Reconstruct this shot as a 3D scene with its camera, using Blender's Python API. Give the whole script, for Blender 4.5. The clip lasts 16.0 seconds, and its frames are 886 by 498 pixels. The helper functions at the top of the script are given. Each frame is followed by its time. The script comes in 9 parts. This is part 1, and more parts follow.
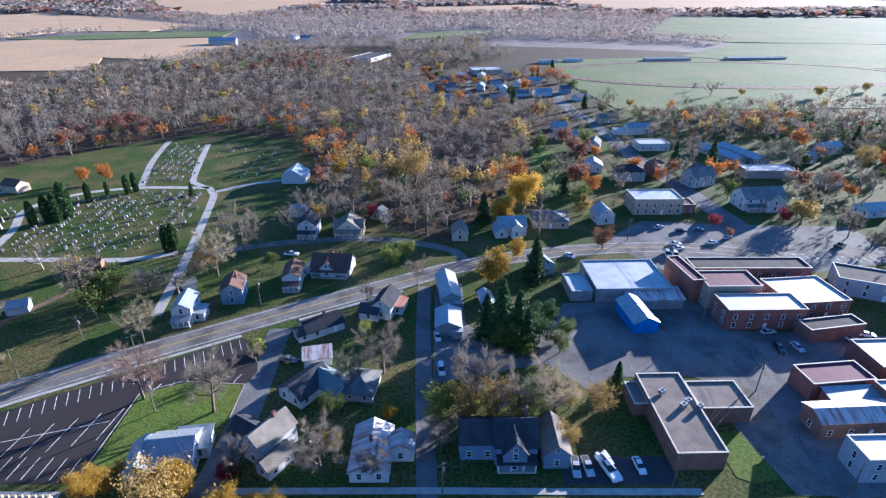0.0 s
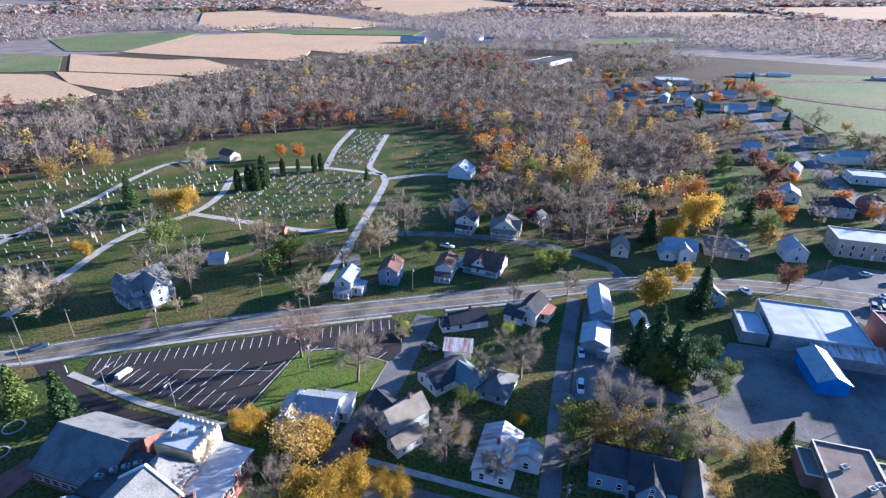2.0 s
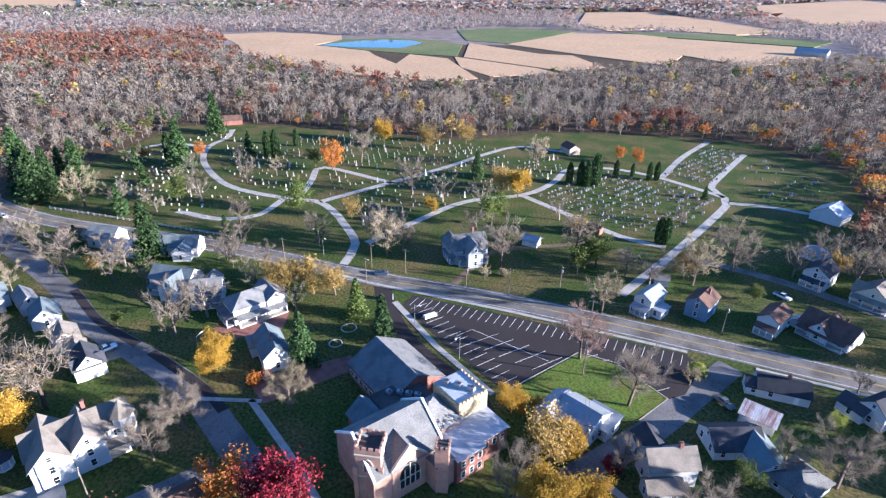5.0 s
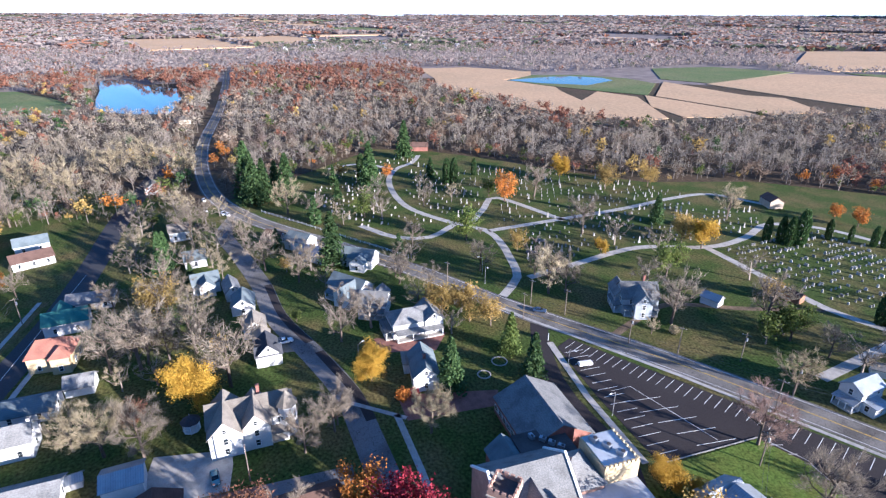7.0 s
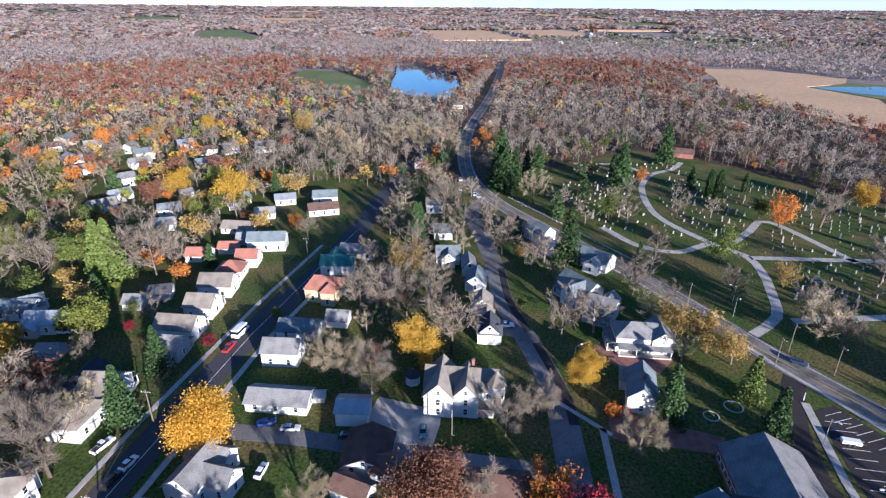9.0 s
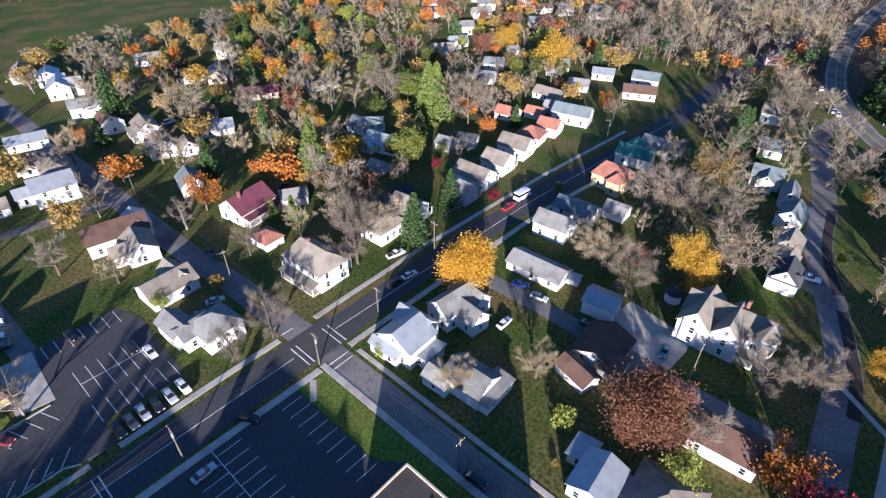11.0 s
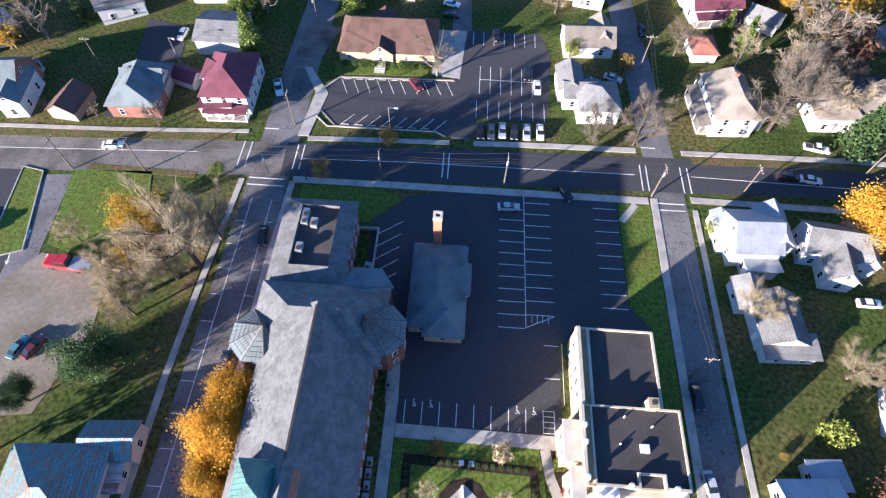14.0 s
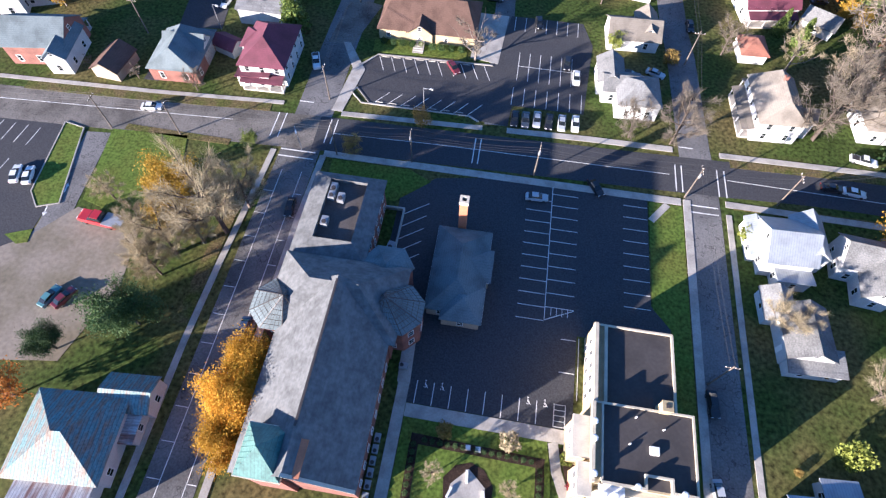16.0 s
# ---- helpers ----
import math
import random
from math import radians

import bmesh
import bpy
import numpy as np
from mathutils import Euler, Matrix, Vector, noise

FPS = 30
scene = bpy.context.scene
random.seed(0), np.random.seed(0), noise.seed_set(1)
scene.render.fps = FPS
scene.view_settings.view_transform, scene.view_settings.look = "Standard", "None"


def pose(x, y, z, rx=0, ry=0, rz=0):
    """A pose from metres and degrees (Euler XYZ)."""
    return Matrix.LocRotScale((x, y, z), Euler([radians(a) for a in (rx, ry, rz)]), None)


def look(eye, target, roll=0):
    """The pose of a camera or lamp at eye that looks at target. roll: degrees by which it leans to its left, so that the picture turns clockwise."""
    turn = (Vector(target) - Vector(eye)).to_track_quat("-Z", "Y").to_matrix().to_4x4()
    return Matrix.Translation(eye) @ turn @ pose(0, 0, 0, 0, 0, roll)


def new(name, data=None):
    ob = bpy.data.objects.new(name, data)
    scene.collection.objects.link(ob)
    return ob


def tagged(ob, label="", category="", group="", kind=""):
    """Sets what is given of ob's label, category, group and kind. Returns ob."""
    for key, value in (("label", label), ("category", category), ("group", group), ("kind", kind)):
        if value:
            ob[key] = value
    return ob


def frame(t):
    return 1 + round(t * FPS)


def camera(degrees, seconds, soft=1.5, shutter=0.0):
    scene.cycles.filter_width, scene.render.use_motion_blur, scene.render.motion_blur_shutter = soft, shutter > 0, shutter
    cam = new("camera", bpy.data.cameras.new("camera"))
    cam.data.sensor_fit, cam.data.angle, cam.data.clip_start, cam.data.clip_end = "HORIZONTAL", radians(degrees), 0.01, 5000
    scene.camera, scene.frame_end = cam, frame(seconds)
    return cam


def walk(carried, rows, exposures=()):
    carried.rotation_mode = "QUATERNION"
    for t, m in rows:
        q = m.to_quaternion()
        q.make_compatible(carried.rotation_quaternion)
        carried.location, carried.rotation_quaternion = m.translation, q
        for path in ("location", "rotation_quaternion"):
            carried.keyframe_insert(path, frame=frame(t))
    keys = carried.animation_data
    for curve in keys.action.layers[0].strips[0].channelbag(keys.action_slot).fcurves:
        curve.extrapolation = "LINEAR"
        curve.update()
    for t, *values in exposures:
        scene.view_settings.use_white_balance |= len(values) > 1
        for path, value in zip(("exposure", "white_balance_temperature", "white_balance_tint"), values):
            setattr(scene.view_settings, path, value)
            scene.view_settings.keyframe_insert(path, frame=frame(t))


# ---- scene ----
cam = camera(78.30, 16.0, soft=1.3)
PATH = [
    (0, (3.846, -3.078, 94.149), (3.863, -1.287, 93.261), 0.2),
    (0.5, (3.554, -2.84, 93.942), (3.471, -1.049, 93.055), 0.2),
    (1, (3.419, -2.63, 93.771), (3.265, -0.844, 92.884), 0.3),
    (1.5, (3.306, -2.361, 93.575), (3.009, -0.592, 92.691), 0.4),
    (2, (2.914, -1.9, 93.128), (2.385, -0.184, 92.247), 0.6),
    (2.5, (2.664, -1.572, 92.695), (1.892, 0.052, 91.818), 0.8),
    (3, (2.592, -0.974, 92.219), (1.631, 0.546, 91.343), 1.0),
    (3.5, (2.863, -0.531, 91.937), (1.762, 0.892, 91.063), 0.9),
    (4, (3.002, -0.266, 91.861), (1.778, 1.053, 90.987), 0.8),
    (4.2, (3.051, -0.215, 91.868), (1.782, 1.059, 90.993), 0.9),
    (6.3, (0.92, 1.942, 91.894), (-0.707, 2.715, 91.024), 0.2),
    (6.5, (0.784, 1.997, 91.87), (-0.873, 2.721, 91.016), 0.2),
    (7, (0.643, 1.932, 91.556), (-1.101, 2.512, 90.769), 0.2),
    (7.5, (0.424, 2.129, 91.582), (-1.39, 2.553, 90.854), 0.2),
    (8, (0.436, 2.118, 91.649), (-1.417, 2.35, 90.934), 0.5),
    (8.5, (0.223, 1.925, 91.263), (-1.635, 1.94, 90.523), 0.5),
    (9, (-0.176, 1.919, 91.127), (-1.987, 1.658, 90.319), 0.5),
    (9.2, (-0.476, 1.942, 91.134), (-2.255, 1.573, 90.297), 0.5),
    (11.3, (-2.273, 2.465, 91.78), (-3.333, 1.321, 90.528), 0.2),
    (11.5, (-2.442, 2.35, 91.692), (-3.408, 1.172, 90.397), 0.3),
    (12, (-2.53, 2.132, 91.216), (-3.257, 0.929, 89.794), 0.4),
    (12.5, (-2.517, 1.987, 90.864), (-3.02, 0.8, 89.335), 0.8),
    (13, (-2.754, 2.06, 90.705), (-3.049, 0.93, 89.082), 1.1),
    (13.5, (-3.299, 1.577, 90.798), (-3.411, 0.529, 89.098), 1.3),
    (14, (-3.502, 1.232, 90.938), (-3.456, 0.184, 89.235), 1.6),
    (14.5, (-3.626, 1.038, 90.716), (-3.512, -0.004, 89.013), 1.7),
    (15, (-3.664, 1.194, 90.595), (-3.537, 0.15, 88.894), 1.7),
    (15.5, (-3.776, 1.293, 90.446), (-3.641, 0.248, 88.746), 1.7),
    (16, (-3.779, 1.497, 90.333), (-3.648, 0.499, 88.604), 1.9),
]
walk(cam, [(t, look(eye, target, roll)) for t, eye, target, roll in PATH],
     exposures=[(0.0, 2.14, 4260, 15), (1.5, 2.27, 4330, 15), (3.5, 2.37, 4400, 16), (7.0, 2.19, 4450, 16), (9.0, 1.75, 4480, 17), (11.5, 1.82, 4640, 17), (12.5, 2.15, 4680, 17), (13.2, 2.3, 4700, 18), (16.0, 2.3, 4700, 18)])

# ---- world and sun ----
SUN_AZ, SUN_EL = 39.5, 11.5        # degrees from +x towards +y, and above the ground
world = bpy.data.worlds.new("sky")
world.use_nodes = True
scene.world = world
wn = world.node_tree
sky = wn.nodes.new("ShaderNodeTexSky")
sky.sky_type = "NISHITA"
sky.sun_disc = False
sky.sun_elevation = radians(SUN_EL)
sky.sun_rotation = radians(90 - SUN_AZ)
sky.air_density, sky.dust_density, sky.ozone_density = 1.0, 0.35, 3.0
bg = wn.nodes["Background"]
bg.inputs["Strength"].default_value = 0.05
wn.links.new(sky.outputs["Color"], bg.inputs["Color"])
sun = new("sun", bpy.data.lights.new("sun", "SUN"))
sun.data.energy, sun.data.angle, sun.data.color = 5.0, radians(0.53), (1.0, 0.74, 0.46)
sun.matrix_world = look((0, 0, 0), (-math.cos(radians(SUN_AZ)) * math.cos(radians(SUN_EL)),
                                    -math.sin(radians(SUN_AZ)) * math.cos(radians(SUN_EL)),
                                    -math.sin(radians(SUN_EL))))
sun.location = (0, 0, 300)


# ---- materials ----
def material(name, base, rough=0.8, fine=(8.0, 0.25), broad=(0.3, 0.25), bump=0.15, metal=0.0, other=None,
             per_thing=0.0, stripes=None, space="Object", cracks=None, streak=None):
    """A weathered surface: base colour varied by a fine grain and broad stains; other: the stain's colour;
    per_thing: how much each object differs; cracks: (metres between, width, darkness) of sealed seams; streak: stretch of the stains; stripes: (period in metres, axis, depth) of raised seams or courses."""
    m = bpy.data.materials.new(name)
    m.use_nodes = True
    t = m.node_tree
    n, ln = t.nodes, t.links
    p = n["Principled BSDF"]
    co = n.new("ShaderNodeTexCoord").outputs["Object"] if space == "Object" else n.new("ShaderNodeNewGeometry").outputs["Position"]

    def noise_tex(scale, detail=4.0, stretch=None):
        k = n.new("ShaderNodeTexNoise")
        if stretch:
            q = n.new("ShaderNodeVectorMath")
            q.operation = "MULTIPLY"
            q.inputs[1].default_value = stretch
            ln.new(co, q.inputs[0])
            k.inputs["Scale"].default_value, k.inputs["Detail"].default_value = scale, detail
            ln.new(q.outputs[0], k.inputs["Vector"])
            return k.outputs["Fac"]
        k.inputs["Scale"].default_value, k.inputs["Detail"].default_value = scale, detail
        ln.new(co, k.inputs["Vector"])
        return k.outputs["Fac"]

    def maths(op, a, b):
        k = n.new("ShaderNodeMath")
        k.operation = op
        for s, v in zip(k.inputs, (a, b)):
            if isinstance(v, (int, float)):
                s.default_value = v
            else:
                ln.new(v, s)
        return k.outputs[0]

    def mix(f, a, b, how="MIX"):
        k = n.new("ShaderNodeMix")
        k.data_type, k.blend_type = "RGBA", how
        for s, v in ((k.inputs[0], f), (k.inputs[6], a), (k.inputs[7], b)):
            if isinstance(v, (int, float)):
                s.default_value = v
            elif isinstance(v, tuple):
                s.default_value = (*v, 1.0) if len(v) == 3 else v
            else:
                ln.new(v, s)
        return k.outputs[2]

    grain, stain = noise_tex(fine[0], 5.0), noise_tex(broad[0], 6.0, streak)
    dark = tuple(c * (1 - broad[1]) for c in base) if other is None else other
    ramp = n.new("ShaderNodeMapRange")
    ramp.inputs["From Min"].default_value, ramp.inputs["From Max"].default_value = 0.42, 0.66
    ln.new(stain, ramp.inputs["Value"])
    col = mix(maths("MULTIPLY", ramp.outputs[0], 1.0 if other is None else broad[1]), base, dark)
    g = maths("MULTIPLY_ADD", grain, 4 * fine[1])
    n[g.node.name].inputs[2].default_value = 1.0 - 2 * fine[1]
    g = maths("MAXIMUM", g, 0.2)
    if per_thing:
        oi = n.new("ShaderNodeObjectInfo")
        k = maths("MULTIPLY_ADD", oi.outputs["Random"], 2 * per_thing)
        n[k.node.name].inputs[2].default_value = 1.0 - per_thing
        g = maths("MULTIPLY", g, k)
    height = grain
    if stripes:
        period, axis, depth = stripes
        sep = n.new("ShaderNodeSeparateXYZ")
        ln.new(co, sep.inputs[0])
        w = maths("FRACT", maths("MULTIPLY", sep.outputs[axis], 1.0 / period), 0.0)
        seam = maths("LESS_THAN", w, 0.14)
        height = maths("ADD", maths("MULTIPLY", grain, 0.3), maths("MULTIPLY", seam, depth))
        g = maths("MULTIPLY", g, maths("SUBTRACT", 1.0, maths("MULTIPLY", seam, 0.3 * depth)))
    if cracks:
        k = n.new("ShaderNodeTexVoronoi")
        k.feature = "DISTANCE_TO_EDGE"
        k.inputs["Scale"].default_value = 1.0 / cracks[0]
        q = n.new("ShaderNodeTexNoise")
        q.inputs["Scale"].default_value = 0.35
        ln.new(co, q.inputs["Vector"])
        z = n.new("ShaderNodeVectorMath")
        z.operation = "SCALE"
        z.inputs["Scale"].default_value = 14.0
        ln.new(q.outputs["Color"], z.inputs[0])
        a = n.new("ShaderNodeVectorMath")
        ln.new(co, a.inputs[0])
        ln.new(z.outputs[0], a.inputs[1])
        ln.new(a.outputs[0], k.inputs["Vector"])
        line = maths("LESS_THAN", k.outputs["Distance"], cracks[1] / cracks[0])
        g = maths("MULTIPLY", g, maths("SUBTRACT", 1.0, maths("MULTIPLY", line, cracks[2])))
    v = n.new("ShaderNodeCombineXYZ")
    for s in v.inputs:
        ln.new(g, s)
    col = mix(1.0, col, v.outputs[0], "MULTIPLY")
    ln.new(col, p.inputs["Base Color"])
    p.inputs["Roughness"].default_value, p.inputs["Metallic"].default_value = rough, metal
    if rough >= 0.9:
        p.inputs["Specular IOR Level"].default_value = 0.12
    if bump:
        b = n.new("ShaderNodeBump")
        b.inputs["Strength"].default_value, b.inputs["Distance"].default_value = bump, 0.05
        ln.new(height, b.inputs["Height"])
        ln.new(b.outputs[0], p.inputs["Normal"])
    return m


def island_leaves(name, a, b, c=None, rough=0.7, thin=0.35):
    """Leaves or twigs: each small island takes its own colour between a and b; thin: light let through."""
    m = bpy.data.materials.new(name)
    m.use_nodes = True
    n, ln = m.node_tree.nodes, m.node_tree.links
    p = n["Principled BSDF"]
    geo, oi = n.new("ShaderNodeNewGeometry"), n.new("ShaderNodeObjectInfo")
    ramp = n.new("ShaderNodeValToRGB")
    ramp.color_ramp.elements[0].color, ramp.color_ramp.elements[1].color = (*a, 1), (*b, 1)
    if c:
        e = ramp.color_ramp.elements.new(0.85)
        e.color = (*b, 1)
        ramp.color_ramp.elements[2].color = (*c, 1)
    ln.new(geo.outputs["Random Per Island"], ramp.inputs[0])
    k = n.new("ShaderNodeMapRange")
    k.inputs["To Min"].default_value, k.inputs["To Max"].default_value = 0.75, 1.25
    ln.new(oi.outputs["Random"], k.inputs["Value"])
    v = n.new("ShaderNodeVectorMath")
    v.operation = "SCALE"
    ln.new(ramp.outputs[0], v.inputs[0])
    ln.new(k.outputs[0], v.inputs["Scale"])
    ln.new(v.outputs[0], p.inputs["Base Color"])
    p.inputs["Roughness"].default_value = rough
    p.inputs["Specular IOR Level"].default_value = 0.2
    if thin:
        tr, mx = n.new("ShaderNodeBsdfTranslucent"), n.new("ShaderNodeMixShader")
        ln.new(v.outputs[0], tr.inputs["Color"])
        mx.inputs[0].default_value = thin
        ln.new(p.outputs[0], mx.inputs[1])
        ln.new(tr.outputs[0], mx.inputs[2])
        ln.new(mx.outputs[0], n["Material Output"].inputs[0])
    return m


M = {}
M["grass"] = material("grass", (0.053, 0.076, 0.015), 0.95, (1.3, 0.8), (0.06, 0.8), 0.6, other=(0.135, 0.103, 0.04), space="World")
M["lawn"] = material("lawn", (0.098, 0.142, 0.022), 0.95, (1.8, 0.6), (0.12, 0.6), 0.6, other=(0.12, 0.115, 0.024), space="World")
M["verge"] = material("verge", (0.13, 0.1, 0.045), 0.95, (2.5, 0.7), (0.25, 0.8), 0.6, other=(0.075, 0.095, 0.014), space="World")
M["forest_floor"] = material("forest_floor", (0.085, 0.06, 0.036), 0.95, (0.4, 0.5), (0.03, 0.8), 0.5, other=(0.06, 0.05, 0.028), space="World")
M["asphalt"] = material("asphalt", (0.19, 0.182, 0.175), 0.9, (3.0, 0.3), (0.09, 0.45), 0.1, space="World", cracks=(9.0, 0.12, 0.4))
M["asphalt_old"] = material("asphalt_old", (0.2, 0.182, 0.158), 0.9, (3.0, 0.3), (0.16, 0.45), 0.15, space="World", cracks=(7.0, 0.1, 0.35))
# Bluish and lighter than asphalt_sealed: skylight on shaded lots put into the colour.
M["asphalt_new"] = material("asphalt_new", (0.06, 0.06, 0.065), 0.9, (3.5, 0.35), (0.07, 0.5), 0.1, space="World", other=(0.074, 0.071, 0.07))
# Brownish: warm sun on the church lot put into the dark base.
M["asphalt_sealed"] = material("asphalt_sealed", (0.04, 0.034, 0.033), 0.9, (3.5, 0.3), (0.07, 0.5), 0.1, space="World", other=(0.05, 0.044, 0.042))
M["concrete"] = material("concrete", (0.42, 0.39, 0.34), 0.85, (4.0, 0.15), (0.4, 0.3), 0.1, space="World")
M["gravel"] = material("gravel", (0.25, 0.215, 0.17), 0.95, (1.2, 0.2), (0.12, 0.7), 0.4, space="World", other=(0.15, 0.13, 0.085))
M["dirt"] = material("dirt", (0.19, 0.14, 0.09), 0.95, (2.0, 0.35), (0.15, 0.5), 0.4, space="World")
M["line_white"] = material("line_white", (0.75, 0.74, 0.7), 0.7, (4.0, 0.2), (0.6, 0.2), 0.0, space="World")
M["line_yellow"] = material("line_yellow", (0.6, 0.4, 0.05), 0.7, (4.0, 0.2), (0.6, 0.2), 0.0, space="World")
# Tan stubble, brightened: some distance haze is put into the colour.
M["stubble"] = material("stubble", (0.5, 0.34, 0.19), 0.95, (0.25, 0.2), (0.012, 0.6), 0.3, other=(0.42, 0.3, 0.17), space="World")
M["pasture"] = material("pasture", (0.12, 0.155, 0.055), 0.95, (0.3, 0.3), (0.012, 0.7), 0.3, other=(0.2, 0.185, 0.085), space="World")
M["water"] = material("water", (0.02, 0.04, 0.06), 0.06, (0.5, 0.1), (0.05, 0.2), 0.03, space="World")
# Paler than forest_floor: distance haze put into the far ground's colour.
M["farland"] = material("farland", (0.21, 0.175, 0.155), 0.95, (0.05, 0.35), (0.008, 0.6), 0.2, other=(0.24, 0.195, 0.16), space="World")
M["white_siding"] = material("white_siding", (0.57, 0.565, 0.55), 0.6, (3.0, 0.06), (0.5, 0.12), 0.25, per_thing=0.08, stripes=(0.16, 2, 0.6))
M["cream_siding"] = material("cream_siding", (0.62, 0.55, 0.4), 0.6, (3.0, 0.08), (0.5, 0.15), 0.25, per_thing=0.08, stripes=(0.16, 2, 0.6))
M["grey_siding"] = material("grey_siding", (0.33, 0.36, 0.39), 0.6, (3.0, 0.08), (0.5, 0.15), 0.25, per_thing=0.12, stripes=(0.16, 2, 0.6))
M["blue_siding"] = material("blue_siding", (0.17, 0.23, 0.32), 0.6, (3.0, 0.08), (0.5, 0.15), 0.25, per_thing=0.1, stripes=(0.16, 2, 0.6))
M["tan_siding"] = material("tan_siding", (0.42, 0.34, 0.25), 0.6, (3.0, 0.08), (0.5, 0.15), 0.25, per_thing=0.1, stripes=(0.16, 2, 0.6))
M["yellow_brick"] = material("yellow_brick", (0.48, 0.385, 0.22), 0.85, (6.0, 0.18), (0.5, 0.2), 0.3, stripes=(0.08, 2, 0.5))
M["red_brick"] = material("red_brick", (0.24, 0.105, 0.078), 0.85, (6.0, 0.25), (0.4, 0.3), 0.3, per_thing=0.1, stripes=(0.08, 2, 0.5))
M["brown_brick"] = material("brown_brick", (0.2, 0.12, 0.085), 0.85, (6.0, 0.25), (0.4, 0.3), 0.3, stripes=(0.08, 2, 0.5))
M["stone_trim"] = material("stone_trim", (0.55, 0.5, 0.4), 0.8, (5.0, 0.12), (0.6, 0.2), 0.2)
M["shingle_grey"] = material("shingle_grey", (0.2, 0.2, 0.195), 0.9, (4.0, 0.35), (0.35, 0.3), 0.4, per_thing=0.2, stripes=(0.25, 2, 0.5))
M["shingle_dark"] = material("shingle_dark", (0.055, 0.057, 0.065), 0.9, (5.0, 0.25), (0.35, 0.3), 0.4, per_thing=0.2, stripes=(0.25, 2, 0.5))
M["shingle_brown"] = material("shingle_brown", (0.125, 0.08, 0.062), 0.9, (5.0, 0.25), (0.35, 0.3), 0.4, per_thing=0.15, stripes=(0.25, 2, 0.5))
M["shingle_tan"] = material("shingle_tan", (0.23, 0.205, 0.17), 0.9, (5.0, 0.22), (0.35, 0.3), 0.4, per_thing=0.15, stripes=(0.25, 2, 0.5))
M["shingle_blue"] = material("shingle_blue", (0.16, 0.19, 0.2), 0.9, (5.0, 0.2), (0.3, 0.3), 0.4, per_thing=0.1, stripes=(0.25, 2, 0.5))
M["shingle_red"] = material("shingle_red", (0.13, 0.035, 0.056), 0.85, (5.0, 0.2), (0.3, 0.3), 0.4, stripes=(0.25, 2, 0.5))
M["shingle_orange"] = material("shingle_orange", (0.31, 0.135, 0.09), 0.85, (5.0, 0.2), (0.3, 0.3), 0.4, per_thing=0.1, stripes=(0.25, 2, 0.5))
M["shingle_green"] = material("shingle_green", (0.05, 0.16, 0.14), 0.85, (5.0, 0.2), (0.3, 0.3), 0.4, stripes=(0.25, 2, 0.5))
M["metal_white"] = material("metal_white", (0.34, 0.365, 0.39), 0.4, (2.0, 0.08), (0.4, 0.2), 0.4, metal=0.3, per_thing=0.05, stripes=(0.45, 0, 0.8))
M["metal_rust"] = material("metal_rust", (0.55, 0.53, 0.52), 0.5, (2.5, 0.2), (0.5, 0.85), 0.5, metal=0.2, other=(0.22, 0.08, 0.045), stripes=(0.5, 0, 1.6), streak=(2.2, 0.35, 0.35))
M["metal_turquoise"] = material("metal_turquoise", (0.15, 0.25, 0.26), 0.6, (3.0, 0.35), (0.9, 0.95), 0.5, metal=0.15, other=(0.24, 0.15, 0.1), stripes=(0.5, 0, 1.6), streak=(2.0, 0.4, 0.4))
M["metal_blue"] = material("metal_blue", (0.04, 0.2, 0.55), 0.45, (2.0, 0.1), (0.4, 0.2), 0.4, stripes=(0.45, 0, 0.8))
M["metal_grey"] = material("metal_grey", (0.4, 0.41, 0.42), 0.45, (2.0, 0.12), (0.4, 0.25), 0.3, metal=0.5)
M["copper"] = material("copper", (0.1, 0.2, 0.18), 0.7, (3.0, 0.2), (0.8, 0.3), 0.3, stripes=(0.5, 0, 0.8))
M["roof_white"] = material("roof_white", (0.43, 0.455, 0.48), 0.6, (1.5, 0.06), (0.25, 0.22), 0.1)
M["roof_tar"] = material("roof_tar", (0.1, 0.09, 0.085), 0.9, (3.0, 0.2), (0.25, 0.35), 0.2)
M["roof_gravel"] = material("roof_gravel", (0.24, 0.2, 0.165), 0.95, (4.0, 0.25), (0.25, 0.3), 0.3)
M["slate"] = material("slate", (0.165, 0.168, 0.168), 0.9, (1.6, 0.22), (0.5, 0.3), 0.2, stripes=(0.3, 2, 0.25))
M["orange_brick"] = material("orange_brick", (0.5, 0.2, 0.1), 0.85, (6.0, 0.2), (0.5, 0.2), 0.3, stripes=(0.08, 2, 0.5))
M["roof_black"] = material("roof_black", (0.055, 0.048, 0.045), 0.85, (2.0, 0.15), (0.2, 0.3), 0.1)
M["cream_stone"] = material("cream_stone", (0.52, 0.46, 0.34), 0.8, (4.0, 0.1), (0.5, 0.2), 0.15)
M["trim_white"] = material("trim_white", (0.78, 0.77, 0.74), 0.5, (4.0, 0.05), (0.8, 0.1), 0.05)
M["trim_dark"] = material("trim_dark", (0.06, 0.05, 0.045), 0.5, (4.0, 0.1), (0.8, 0.15), 0.05)
M["wood_pole"] = material("wood_pole", (0.16, 0.135, 0.11), 0.9, (6.0, 0.3), (0.8, 0.3), 0.3)
M["wood_brown"] = material("wood_brown", (0.24, 0.12, 0.06), 0.8, (6.0, 0.25), (0.8, 0.3), 0.2)
M["bark"] = material("bark", (0.125, 0.1, 0.08), 0.95, (5.0, 0.3), (0.8, 0.3), 0.4, per_thing=0.25)
